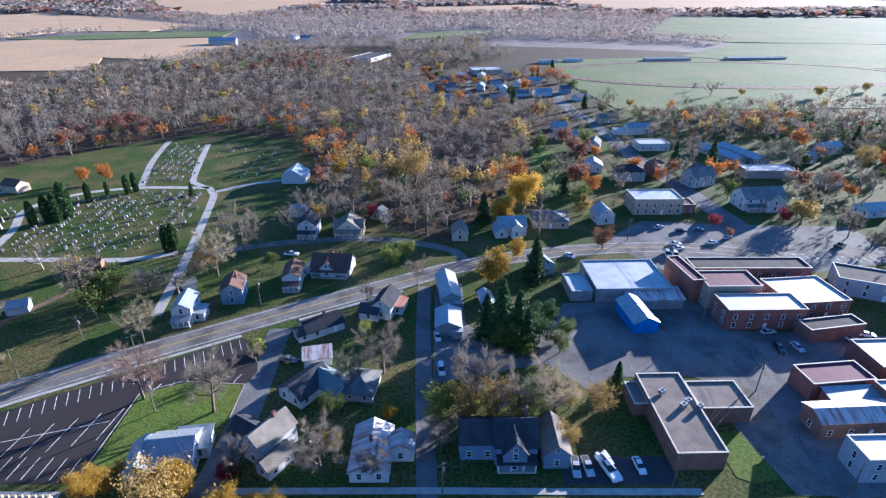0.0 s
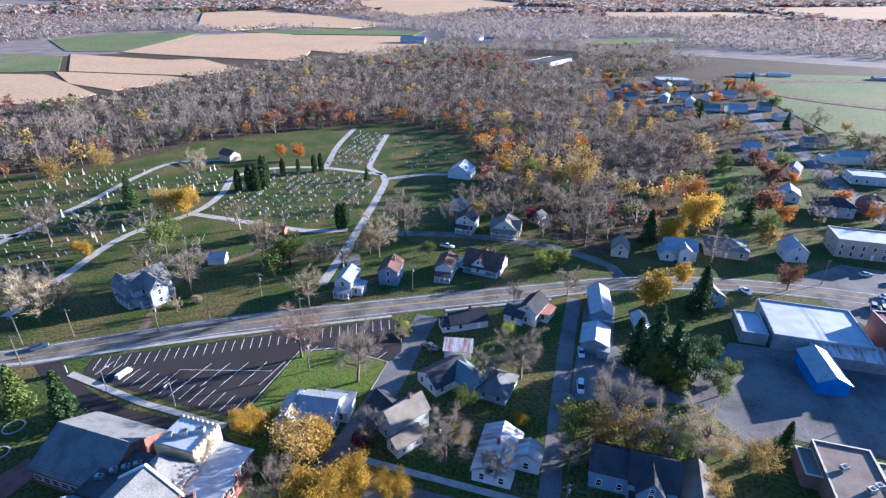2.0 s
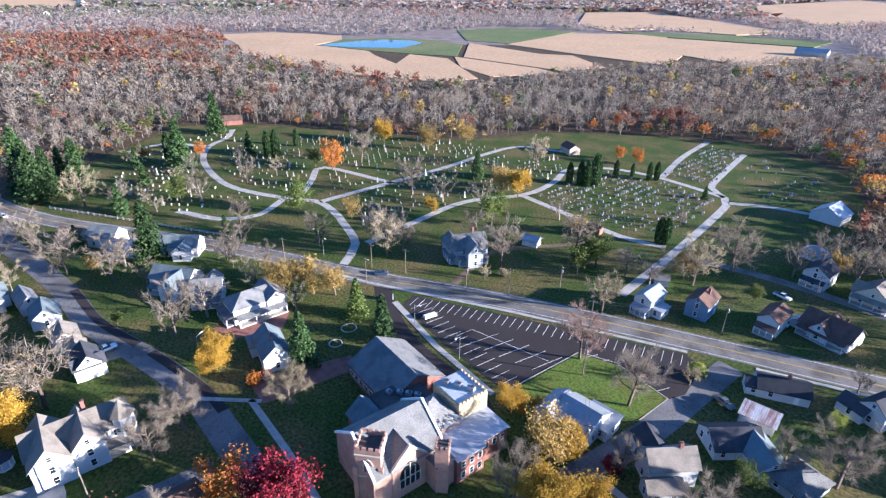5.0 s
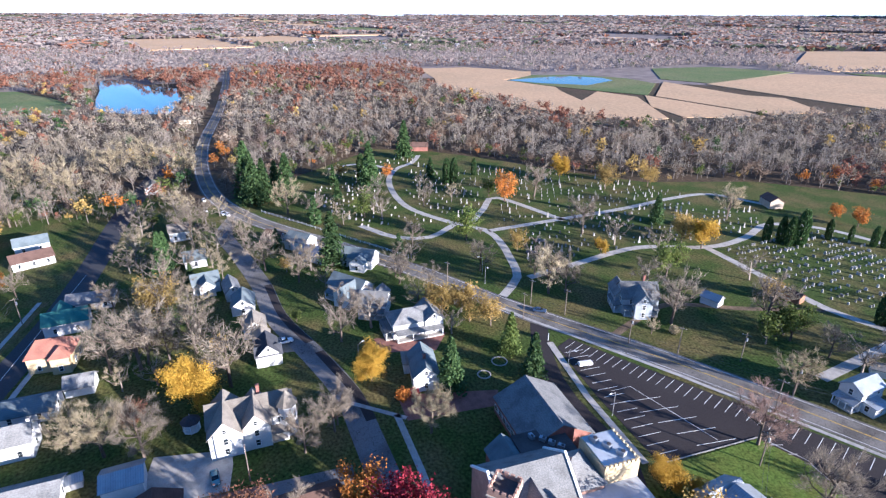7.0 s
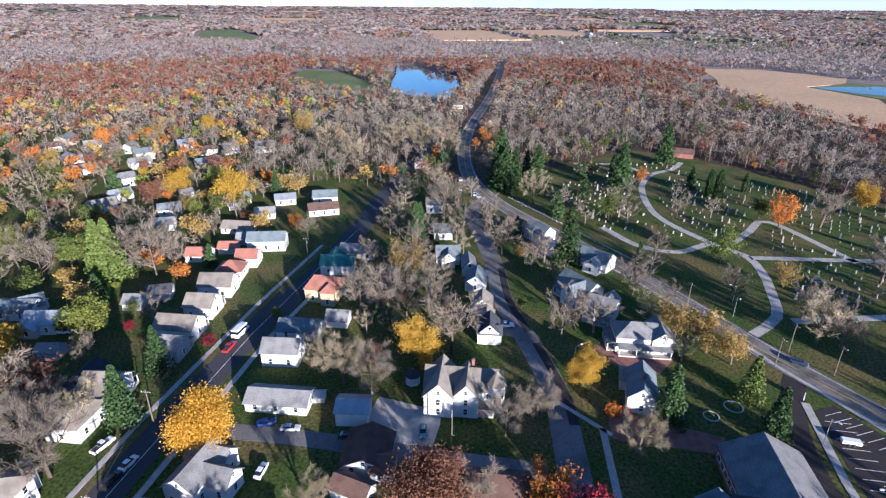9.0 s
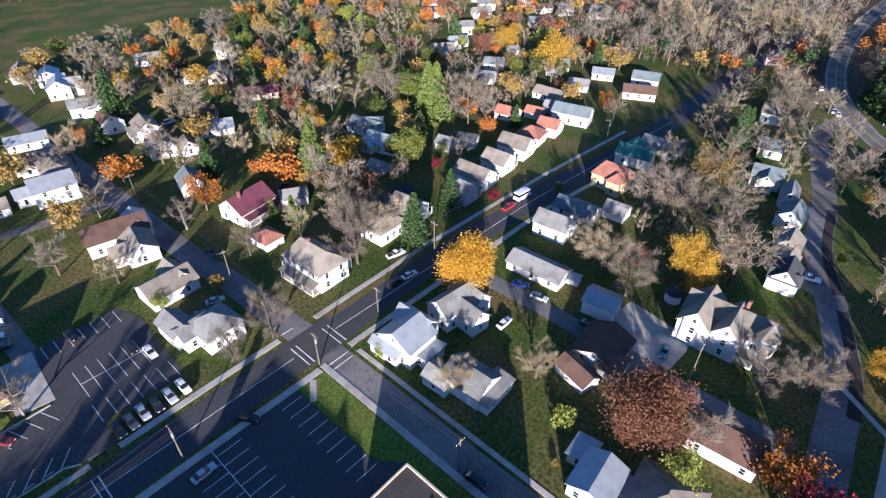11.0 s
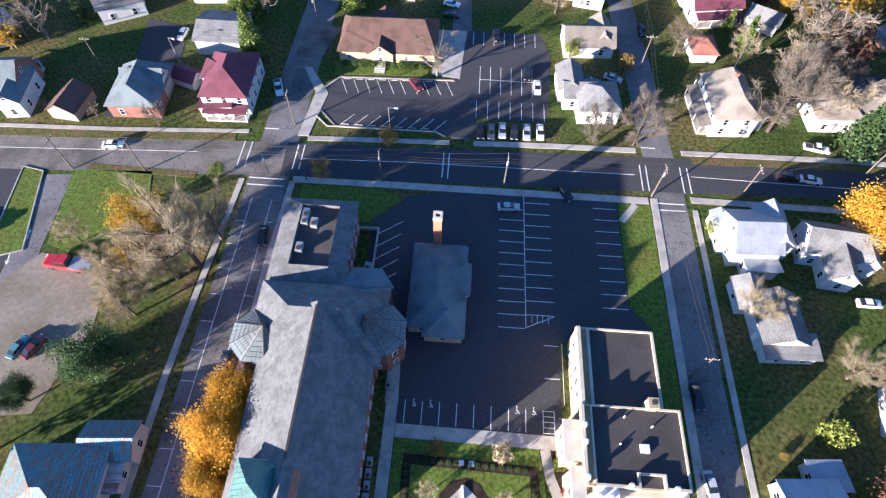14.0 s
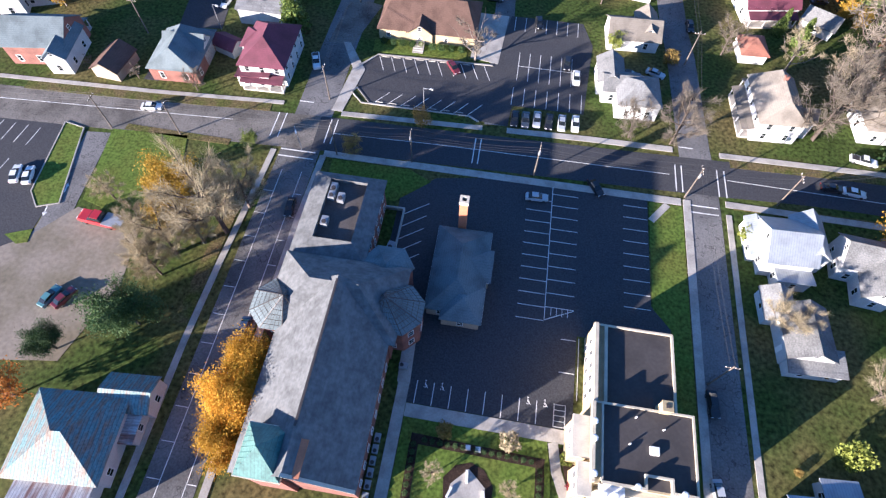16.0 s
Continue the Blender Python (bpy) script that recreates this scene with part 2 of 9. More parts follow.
M["bark_pale"] = material("bark_pale", (0.22, 0.19, 0.16), 0.95, (5.0, 0.3), (0.8, 0.3), 0.4)
M["mulch"] = material("mulch", (0.045, 0.03, 0.022), 0.95, (5.0, 0.5), (0.6, 0.4), 0.5, space="World")
M["church_brick"] = material("church_brick", (0.4, 0.245, 0.175), 0.85, (6.0, 0.25), (0.4, 0.25), 0.3, stripes=(0.08, 2, 0.5))
# Emission stands in for bright haze above the skyline; it is no lamp.
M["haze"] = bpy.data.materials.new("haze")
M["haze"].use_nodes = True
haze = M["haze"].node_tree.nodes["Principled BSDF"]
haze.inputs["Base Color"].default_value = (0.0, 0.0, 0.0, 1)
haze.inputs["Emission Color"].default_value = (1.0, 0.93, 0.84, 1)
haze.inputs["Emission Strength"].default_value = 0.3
M["stone"] = material("stone", (0.32, 0.305, 0.28), 0.7, (5.0, 0.15), (0.8, 0.25), 0.2, per_thing=0.5)
M["rubber"] = material("rubber", (0.02, 0.02, 0.02), 0.8, (8.0, 0.2), (1.0, 0.2), 0.1)
M["chrome"] = material("chrome", (0.6, 0.6, 0.62), 0.25, (4.0, 0.05), (1.0, 0.1), 0.0, metal=1.0)
M["lamp_glass"] = material("lamp_glass", (0.75, 0.74, 0.7), 0.2, (4.0, 0.05), (1.0, 0.1), 0.0)
M["tail_red"] = material("tail_red", (0.4, 0.02, 0.015), 0.25, (4.0, 0.05), (1.0, 0.1), 0.0)
M["wire"] = material("wire", (0.05, 0.05, 0.05), 0.6, (4.0, 0.1), (1.0, 0.1), 0.0)
M["red_paint"] = material("red_paint", (0.5, 0.03, 0.025), 0.4, (4.0, 0.1), (1.0, 0.15), 0.0)
M["red_leaf_ground"] = material("brick_paving", (0.26, 0.13, 0.1), 0.9, (4.0, 0.25), (0.4, 0.3), 0.2, space="World")


def glass(name, tint=(0.02, 0.025, 0.03)):
    m = material(name, tint, 0.08, (2.0, 0.1), (0.8, 0.2), 0.0)
    m.node_tree.nodes["Principled BSDF"].inputs["Specular IOR Level"].default_value = 0.7
    return m


M["pane"] = glass("pane")
M["car_glass"] = glass("car_glass", (0.015, 0.018, 0.02))


def paint(name, base):
    m = material(name, base, 0.3, (3.0, 0.04), (0.8, 0.08), 0.0)
    m.node_tree.nodes["Principled BSDF"].inputs["Coat Weight"].default_value = 0.6
    return m


CAR_PAINT = {"white": paint("paint_white", (0.75, 0.75, 0.73)), "silver": paint("paint_silver", (0.42, 0.44, 0.46)),
             "black": paint("paint_black", (0.015, 0.015, 0.018)), "blue": paint("paint_blue", (0.02, 0.06, 0.3)),
             "red": paint("paint_red", (0.35, 0.02, 0.025)), "grey": paint("paint_grey", (0.12, 0.125, 0.13)),
             "maroon": paint("paint_maroon", (0.12, 0.02, 0.03)), "navy": paint("paint_navy", (0.03, 0.05, 0.1)),
             "tan": paint("paint_tan", (0.4, 0.35, 0.27)), "teal": paint("paint_teal", (0.1, 0.22, 0.24))}
M["twigs"] = island_leaves("twigs", (0.13, 0.11, 0.084), (0.275, 0.235, 0.178), rough=0.9, thin=0.25)
M["twigs_red"] = island_leaves("twigs_red", (0.16, 0.11, 0.088), (0.29, 0.205, 0.165), rough=0.9, thin=0.25)
M["twigs_pale"] = island_leaves("twigs_pale", (0.23, 0.195, 0.12), (0.43, 0.365, 0.23), rough=0.9, thin=0.3)
M["leaf_yellow"] = island_leaves("leaf_yellow", (0.3, 0.19, 0.015), (0.5, 0.33, 0.035))
M["leaf_amber"] = island_leaves("leaf_amber", (0.42, 0.235, 0.012), (0.62, 0.38, 0.03))
M["leaf_gold"] = island_leaves("leaf_gold", (0.24, 0.165, 0.04), (0.4, 0.29, 0.085))
M["leaf_orange"] = island_leaves("leaf_orange", (0.3, 0.11, 0.02), (0.46, 0.2, 0.03))
# Far crowns, paler than the wood_ colours: distance haze put into the colour.
M["canopy"] = island_leaves("canopy", (0.24, 0.205, 0.185), (0.3, 0.26, 0.235), rough=0.95, thin=0.45)
M["canopy_red"] = island_leaves("canopy_red", (0.24, 0.19, 0.168), (0.29, 0.23, 0.2), rough=0.95, thin=0.45)
M["canopy_rust"] = island_leaves("canopy_rust", (0.2, 0.095, 0.06), (0.3, 0.15, 0.09), rough=0.95, thin=0.45)
M["canopy_green"] = island_leaves("canopy_green", (0.1, 0.115, 0.07), (0.15, 0.165, 0.09), rough=0.95, thin=0.45)
M["leaf_rust"] = island_leaves("leaf_rust", (0.125, 0.06, 0.034), (0.225, 0.115, 0.066))
M["leaf_red"] = island_leaves("leaf_red", (0.12, 0.012, 0.022), (0.25, 0.026, 0.04))
M["leaf_green"] = island_leaves("leaf_green", (0.07, 0.1, 0.02), (0.16, 0.19, 0.04))
M["leaf_lime"] = island_leaves("leaf_lime", (0.15, 0.18, 0.03), (0.28, 0.3, 0.055))
M["needles"] = island_leaves("needles", (0.03, 0.06, 0.02), (0.075, 0.12, 0.036), thin=0.2)
M["needles_light"] = island_leaves("needles_light", (0.1, 0.145, 0.03), (0.19, 0.24, 0.055), thin=0.3)
M["wood_grey"] = island_leaves("wood_grey", (0.145, 0.126, 0.104), (0.28, 0.245, 0.2), rough=0.95, thin=0.3)
M["wood_red"] = island_leaves("wood_red", (0.145, 0.112, 0.094), (0.245, 0.19, 0.158), rough=0.95, thin=0.3)
M["wood_pale"] = island_leaves("wood_pale", (0.18, 0.155, 0.115), (0.33, 0.285, 0.21), rough=0.95, thin=0.3)
M["wood_tan"] = island_leaves("wood_tan", (0.165, 0.12, 0.085), (0.26, 0.195, 0.135), rough=0.95, thin=0.3)
M["wood_rust"] = island_leaves("wood_rust", (0.15, 0.07, 0.045), (0.25, 0.12, 0.075), rough=0.95, thin=0.3)

# ---- mesh tools ----
class Mesh:
    """Gathers boxes, prisms, tubes and sheets into one mesh."""

    def __init__(self):
        self.v, self.f = [], []

    def add(self, verts, faces):
        k = len(self.v)
        self.v.extend(tuple(p) for p in verts)
        self.f.extend([tuple(i + k for i in q) for q in faces])
        return self

    def box(self, x0, y0, z0, x1, y1, z1):
        return self.add([(x0, y0, z0), (x1, y0, z0), (x1, y1, z0), (x0, y1, z0), (x0, y0, z1), (x1, y0, z1), (x1, y1, z1), (x0, y1, z1)],
                        [(3, 2, 1, 0), (4, 5, 6, 7), (0, 1, 5, 4), (1, 2, 6, 5), (2, 3, 7, 6), (3, 0, 4, 7)])

    def prism(self, poly, z0, z1):
        """An upright prism on a polygon that turns to the left."""
        n = len(poly)
        return self.add([(x, y, z0) for x, y in poly] + [(x, y, z1) for x, y in poly],
                        [tuple(range(n - 1, -1, -1)), tuple(range(n, 2 * n))] + [(i, (i + 1) % n, n + (i + 1) % n, n + i) for i in range(n)])

    def slab(self, corners, thick):
        """A sloping slab: its top corners, turning to the left seen from above, and its thickness downwards."""
        n = len(corners)
        return self.add(list(corners) + [(x, y, z - thick) for x, y, z in corners],
                        [tuple(range(n)), tuple(range(2 * n - 1, n - 1, -1))] + [(i, n + i, n + (i + 1) % n, (i + 1) % n) for i in range(n)])

    def tube(self, a, b, ra, rb, sides=6):
        a, b = Vector(a), Vector(b)
        d = (b - a).normalized()
        u = d.orthogonal().normalized()
        w = d.cross(u)
        ring = [(math.cos(2 * math.pi * i / sides), math.sin(2 * math.pi * i / sides)) for i in range(sides)]
        return self.add([a + (u * c + w * s) * ra for c, s in ring] + [b + (u * c + w * s) * rb for c, s in ring],
                        [tuple(range(sides - 1, -1, -1)), tuple(range(sides, 2 * sides))] + [(i, (i + 1) % sides, sides + (i + 1) % sides, sides + i) for i in range(sides)])

    def moved(self, m):
        self.v = [tuple(m @ Vector(p)) for p in self.v]
        return self

    def data(self, name, mat, smooth=False):
        me = bpy.data.meshes.new(name)
        me.from_pydata(self.v, [], self.f)
        me.materials.append(mat)
        if smooth:
            me.shade_smooth()
        return me


def part(name, mesh, mat, parent=None, label="", m=None):
    """One mesh object, under a thing or a part, or at top level."""
    me = mesh if isinstance(mesh, bpy.types.Mesh) else mesh.data(name, mat)
    ob = new(name, me)
    ob.parent = parent
    if m is not None:
        ob.matrix_basis = m
    return tagged(ob, label)


def thing(name, m, label, category, group="", kind=""):
    ob = new(name)
    ob.empty_display_size = 0.3
    ob.matrix_basis = m
    return tagged(ob, label, category, group, kind)


def place(x, y, yaw=0.0, z=0.0, s=1.0):
    return Matrix.Translation((x, y, z)) @ Matrix.Rotation(radians(yaw), 4, "Z") @ Matrix.Diagonal((s, s, s, 1.0))


def ground_z(x, y):
    """The land rises gently towards the skyline."""
    r = math.hypot(x, y)
    return 0.0 if r < 700 else 92.0 * ((r - 700) / 4200.0) ** 1.5


PAVED = []


def sheet(name, points, mat, z, label, category, thick=0.0, kind="structure", parent=None):
    """A flat piece of ground: a polygon that turns to the left, drawn as a low slab."""
    area = sum(a[0] * b[1] - b[0] * a[1] for a, b in zip(points, points[1:] + points[:1]))
    pts = list(points) if area > 0 else list(points)[::-1]
    if "lawn" not in name:
        PAVED.append(pts)
    ob = part(name, Mesh().prism(pts, -0.3, z), mat, parent)
    return tagged(ob, label, category, "", kind)


def smooth_line(pts, step=6.0):
    """Points along a smooth curve through the given ones."""
    out = []
    p = [Vector(q) for q in pts]
    p = [2 * p[0] - p[1]] + p + [2 * p[-1] - p[-2]]
    for a, b, c, d in zip(p, p[1:], p[2:], p[3:]):
        n = max(1, int((c - b).length / step))
        for i in range(n):
            t = i / n
            out.append(0.5 * ((2 * b) + (c - a) * t + (2 * a - 5 * b + 4 * c - d) * t * t + (3 * b - a - 3 * c + d) * t ** 3))
    return out + [p[-2]]


def ribbon(pts, width, z, offset=0.0, lift=True, depth=0.3, mesh=None):
    """A band of ground along a line; offset: metres to its left."""
    mesh = mesh or Mesh()
    k, n = len(mesh.v), len(pts)
    for i, q in enumerate(pts):
        d = pts[min(i + 1, n - 1)] - pts[max(i - 1, 0)]
        side = Vector((-d.y, d.x)).normalized()
        for s in (offset - width / 2, offset + width / 2):
            e = q + side * s
            g = ground_z(e.x, e.y) if lift else 0.0
            mesh.v.append((e.x, e.y, g + z))
            mesh.v.append((e.x, e.y, g + z - depth))
    for i in range(n - 1):
        a, b = k + 4 * i, k + 4 * i + 4
        mesh.f += [(a, b, b + 2, a + 2), (a + 1, b + 1, b, a), (a + 2, b + 2, b + 3, a + 3)]
    mesh.f += [(k, k + 2, k + 3, k + 1), (k + 4 * n - 4, k + 4 * n - 3, k + 4 * n - 1, k + 4 * n - 2)]
    return mesh


def dashes(a, b, count, length, width, tilt, z, name, label, mat="line_white", parent=None):
    """Bay lines: evenly spaced stripes from a to b, each starting there and running length metres at the angle tilt."""
    mesh = Mesh()
    a, b = Vector(a), Vector(b)
    u = Vector((math.cos(radians(tilt)), math.sin(radians(tilt))))
    w = Vector((-u.y, u.x)) * width / 2
    for i in range(count):
        p = a + (b - a) * (i / max(1, count - 1))
        q = p + u * length
        mesh.prism([(p - w)[:], (q - w)[:], (q + w)[:], (p + w)[:]], z - 0.05, z)
    ob = part(name, mesh, M[mat], parent)
    return tagged(ob, label, "road marking", "", "structure")


def stripe(points, width, z, name="road_line", mat="line_white", label="painted white line on the asphalt"):
    return tagged(part(name, ribbon([Vector(p) for p in points], width, z, depth=0.03), M[mat]), label, "road marking", "", "structure")

# ---- the land ----
def land():
    """One sheet of ground that reaches the skyline."""
    mesh = Mesh()
    radii = [0, 120, 300, 500, 650, 760, 900, 1080, 1300, 1600, 2000, 2400, 2900, 3400, 3900, 4400, 4900]
    n = 96
    for r in radii[1:]:
        for i in range(n):
            a = 2 * math.pi * i / n
            x, y = r * math.cos(a), r * math.sin(a)
            hills = 0.0 if r < 1500 else (noise.noise(Vector((x, y, 0)) * 0.0011) * 3 * min(1, (r - 1500) / 1500))
            mesh.v.append((x, y, ground_z(x, y) + hills))
    mesh.v.append((0, 0, 0))
    c = len(mesh.v) - 1
    for i in range(n):
        mesh.f.append((c, i, (i + 1) % n))
    for k in range(len(radii) - 2):
        for i in range(n):
            a, b = k * n + i, k * n + (i + 1) % n
            mesh.f.append((a, a + n, b + n, b))
    ob = part("ground", mesh, M["forest_floor"])
    # Past 950 m the ground takes the haze-paled colour.
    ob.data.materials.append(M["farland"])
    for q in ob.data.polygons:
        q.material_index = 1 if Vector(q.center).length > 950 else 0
    return tagged(ob, "brown leaf-strewn ground to the skyline, paled far out for haze", "ground", "", "structure")


land()
# Added glowing ring that whitens the skyline as haze would.
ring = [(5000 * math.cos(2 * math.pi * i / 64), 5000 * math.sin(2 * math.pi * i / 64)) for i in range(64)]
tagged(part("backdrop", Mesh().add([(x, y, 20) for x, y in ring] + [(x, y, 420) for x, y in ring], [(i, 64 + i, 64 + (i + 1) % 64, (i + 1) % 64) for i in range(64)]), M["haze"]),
       "glowing pale ring standing in for haze along the skyline", "sky", "", "structure")
sheet("lawn", [(-290, -30), (-352, 33), (-398, 80), (-379, 117), (-345, 150), (-300, 182), (-262, 217), (-243, 280), (-195, 332),
               (-150, 367), (-91, 347), (-61, 289), (-56, 250), (-31, 228), (-9, 200), (9, 190), (28, 228), (68, 344), (100, 380),
               (160, 470), (330, 470), (420, 300), (420, 0), (300, -420), (0, -520), (-250, -480), (-420, -330), (-430, -200), (-330, -75)],
      M["grass"], 0.02, "mown grass of the town, patchy green and straw", "grass")


def patch(name, pts, mat, label, category, lift=0.4):
    """A field or water far out on the rising land."""
    area = sum(a[0] * b[1] - b[0] * a[1] for a, b in zip(pts, pts[1:] + pts[:1]))
    pts = pts if area > 0 else pts[::-1]
    mesh = Mesh().add([(x, y, ground_z(x, y) + lift) for x, y in pts] + [(x, y, ground_z(x, y) - 3) for x, y in pts],
                      [tuple(range(len(pts)))] + [(i, i + len(pts), (i + 1) % len(pts) + len(pts), (i + 1) % len(pts)) for i in range(len(pts))])
    return tagged(part(name, mesh, M[mat]), label, category, "", "structure")


STUBBLE = "pale tan harvested corn field"
PASTURE = "green pasture between harvested fields"
patch("field", [(-1010, 290), (-1010, 380), (-915, 470), (-840, 432), (-800, 365), (-700, 400), (-654, 384), (-575, 366), (-642, 430), (-581, 448), (-556, 436), (-440, 380), (-440, 340), (-520, 290),
                (-640, 262), (-760, 245), (-850, 270)], "stubble", STUBBLE, "field")
patch("field", [(-590, 466), (-459, 486), (-420, 480), (-440, 400), (-511, 414)], "stubble", STUBBLE, "field", 0.5)
patch("field", [(-705, 586), (-552, 586), (-515, 612), (-420, 560), (-430, 496), (-580, 474)], "stubble", STUBBLE, "field", 0.6)
patch("field", [(-730, 850), (-618, 985), (-440, 760), (-385, 640), (-520, 628), (-660, 625)], "stubble", STUBBLE, "field", 0.9)
patch("field", [(-595, 930), (-372, 1000), (-300, 860), (-330, 720), (-430, 745), (-475, 760)], "stubble", STUBBLE, "field", 1.0)
patch("field", [(-1092, 1329), (-986, 1558), (-688, 1090), (-728, 958), (-859, 1024)], "stubble", STUBBLE, "field", 1.4)
patch("field", [(-951, 1484), (-660, 1337), (-495, 1231), (-541, 1100), (-679, 1070)], "stubble", STUBBLE, "field", 1.6)
patch("field", [(-991, 2095), (-912, 2794), (-377, 2218), (-403, 1910), (-527, 1460), (-769, 1672)], "stubble", STUBBLE, "field", 2.0)
patch("field", [(-880, 700), (-870, 826), (-747, 892), (-664, 640), (-735, 605)], "pasture", PASTURE, "field", 0.7)
patch("field", [(-700, 950), (-560, 1085), (-385, 1120), (-372, 1015), (-600, 945)], "pasture", PASTURE, "field", 1.1)
patch("field", [(-850, 440), (-825, 520), (-760, 560), (-690, 560), (-590, 470), (-650, 430), (-700, 405), (-790, 368)], "pasture", "green pasture round a farm pond", "field", 0.6)
patch("pond", [(-792, 368), (-815, 450), (-812, 490), (-776, 525), (-740, 521), (-700, 452), (-716, 436), (-742, 400)], "water", "small blue farm pond", "water", 0.9)
patch("lake", [(-612, -84), (-618, -117), (-650, -158), (-760, -180), (-827, -190), (-940, -216), (-966, -206), (-950, -184), (-872, -140), (-824, -98), (-716, -82)], "water", "long lake between wooded banks", "water", 0.8)
patch("field", [(-620, -170), (-640, -235), (-760, -330), (-850, -345), (-850, -290), (-770, -228), (-690, -185)], "pasture", "green clearing beside the lake", "field")
patch("field", [(150, 436), (330, 446), (520, 446), (640, 500), (560, 640), (330, 770), (150, 740), (128, 640), (136, 540)], "pasture", "bright green meadow past the town", "field")
patch("field", [(640, 500), (900, 560), (900, 900), (480, 930), (332, 772), (562, 642)], "pasture", "bright green meadow past the town", "field", 0.7)
patch("field", [(480, 945), (400, 1100), (600, 1500), (1500, 1400), (1300, 950), (920, 860)], "pasture", "pale green far meadow", "field", 1.0)
patch("field", [(-60, 985), (-40, 1080), (100, 1180), (120, 1100), (0, 1000)], "pasture", "green far meadow", "field", 1.0)
patch("field", [(500, 1650), (400, 2300), (1500, 2600), (1700, 1700)], "stubble", STUBBLE, "field", 2.2)
patch("field", [(-1400, -700), (-1450, -880), (-1780, -1060), (-1880, -1000), (-1560, -760)], "pasture", "green far meadow", "field", 2.0)
patch("field", [(-1850, 1040), (-1880, 1090), (-1840, 1290), (-1550, 1340), (-1500, 1280)], "stubble", STUBBLE, "field", 2.0)
patch("field", [(-2200, 180), (-2240, 620), (-2330, 610), (-2290, 180)], "stubble", STUBBLE, "field", 2.0)
patch("field", [(-2520, -450), (-2540, -150), (-2680, -150), (-2660, -450)], "pasture", "green far meadow", "field", 2.2)
TRACK = [(330 + 195 * math.cos(2 * math.pi * i / 48), 630 + 92 * math.sin(2 * math.pi * i / 48)) for i in range(49)]
tagged(part("racetrack", ribbon([Vector(p) for p in TRACK], 15.0, 0.75), M["dirt"]), "pale earth oval racetrack on the meadow", "track", "", "structure")

# ---- roads ----
KERB = "pale concrete kerb along the road"


ROAD_LINES = []


def road(name, pts, width, mat, label, z=0.05, kerb=False, centre="", edge=False, far=False):
    line = smooth_line(pts)
    ROAD_LINES.append((pts, width / 2))
    ob = tagged(part(name, ribbon(line, width, z), M[mat]), label, "road", "", "structure")
    if kerb:
        mesh = Mesh()
        for s in (1, -1):
            ribbon(line, 0.2, z + 0.13, s * (width / 2 + 0.1), mesh=mesh)
        tagged(part("kerb", mesh, M["concrete"]), KERB, "kerb", "", "structure")
    if centre:
        mesh = Mesh()
        for s in (0.14, -0.14):
            ribbon(line, 0.12, z + 0.012, s, depth=0.02, mesh=mesh)
        tagged(part("centre_line", mesh, M["line_" + centre]), f"double {centre} centre line", "road marking", "", "structure")
    if edge:
        mesh = Mesh()
        for s in (1, -1):
            ribbon(line, 0.14, z + 0.012, s * (width / 2 - 0.9), depth=0.02, mesh=mesh)
        tagged(part("edge_line", mesh, M["line_white"]), "white edge lines of the highway", "road marking", "", "structure")
    return ob


HIGHWAY = [(-1500, -60), (-1000, -42), (-745, -38), (-610, -38), (-446, -42), (-333, -32), (-270, -10), (-211, 33.5), (-183, 54), (-145, 77),
           (-101, 108), (-54, 136), (-11, 160), (16, 174), (54, 185), (100, 188), (140, 178)]
road("road", HIGHWAY, 9.6, "asphalt_old", "worn grey two-lane highway past the cemetery", 0.07, centre="yellow", edge=True)
road("road", [(-278, -14), (-250, -20), (-222, -13), (-190, -5), (-165, -1), (-140, 8), (-118, 15), (-100, 17), (-80, 18.5), (-48, 20)],
     7.2, "asphalt", "grey side street with dark resurfaced strips", 0.06)
for strip in ([(-190, -3.4), (-165, 0.6), (-146, 7.4)], [(-140, 9.6), (-118, 16.6), (-106, 18.4)]):
    tagged(part("road_patch", ribbon(smooth_line(strip), 2.6, 0.068, 0.6, depth=0.05), M["asphalt_sealed"]), "dark resurfaced strip of the side street", "road patch", "", "structure")
# One street, split at x = 35: western shade and eastern sun are in the asphalt.
road("road", [(-420, -60), (-300, -68), (-224, -68), (-180, -70), (-132, -76), (-77, -78), (-44, -77), (35, -75)], 9.6, "asphalt_new", "dark western half of the through street, shade put into its colour", 0.055)
road("road", [(35, -75), (105, -72), (170, -70), (320, -66)], 9.6, "asphalt_old", "pale worn eastern half of the through street, sunlight put into its colour", 0.0535)
road("road", [(37.5, 60), (37.5, 0), (37.5, -25), (37.3, -50), (37, -70), (37, -84), (37, -110), (36, -160), (34, -300)], 8.4, "asphalt", "side street with painted parking bays", 0.05)
road("road", [(-43.5, 133), (-43, 112), (-42.5, 95), (-44.6, 62), (-47.4, 22), (-47.5, 0), (-47.4, -46), (-47.4, -72), (-46.6, -85), (-45.5, -114), (-44, -137), (-42, -250), (-40, -400)], 6.8, "asphalt", "residential side street", 0.052)
road("road", [(1.6, 62), (1.4, 75), (0.4, 100), (-0.6, 128), (-1.0, 158)], 4.4, "asphalt", "narrow asphalt alley", 0.05)
road("road", [(-44, 67.5), (0, 68.5), (60, 68), (140, 66)], 7.0, "asphalt", "tree-lined cross street", 0.045)
road("road", [(88.5, 50), (88.5, 66), (88.3, 90), (87.6, 112), (87.6, 140), (88, 165), (88.5, 186)], 6.2, "asphalt", "street through the business block", 0.058)
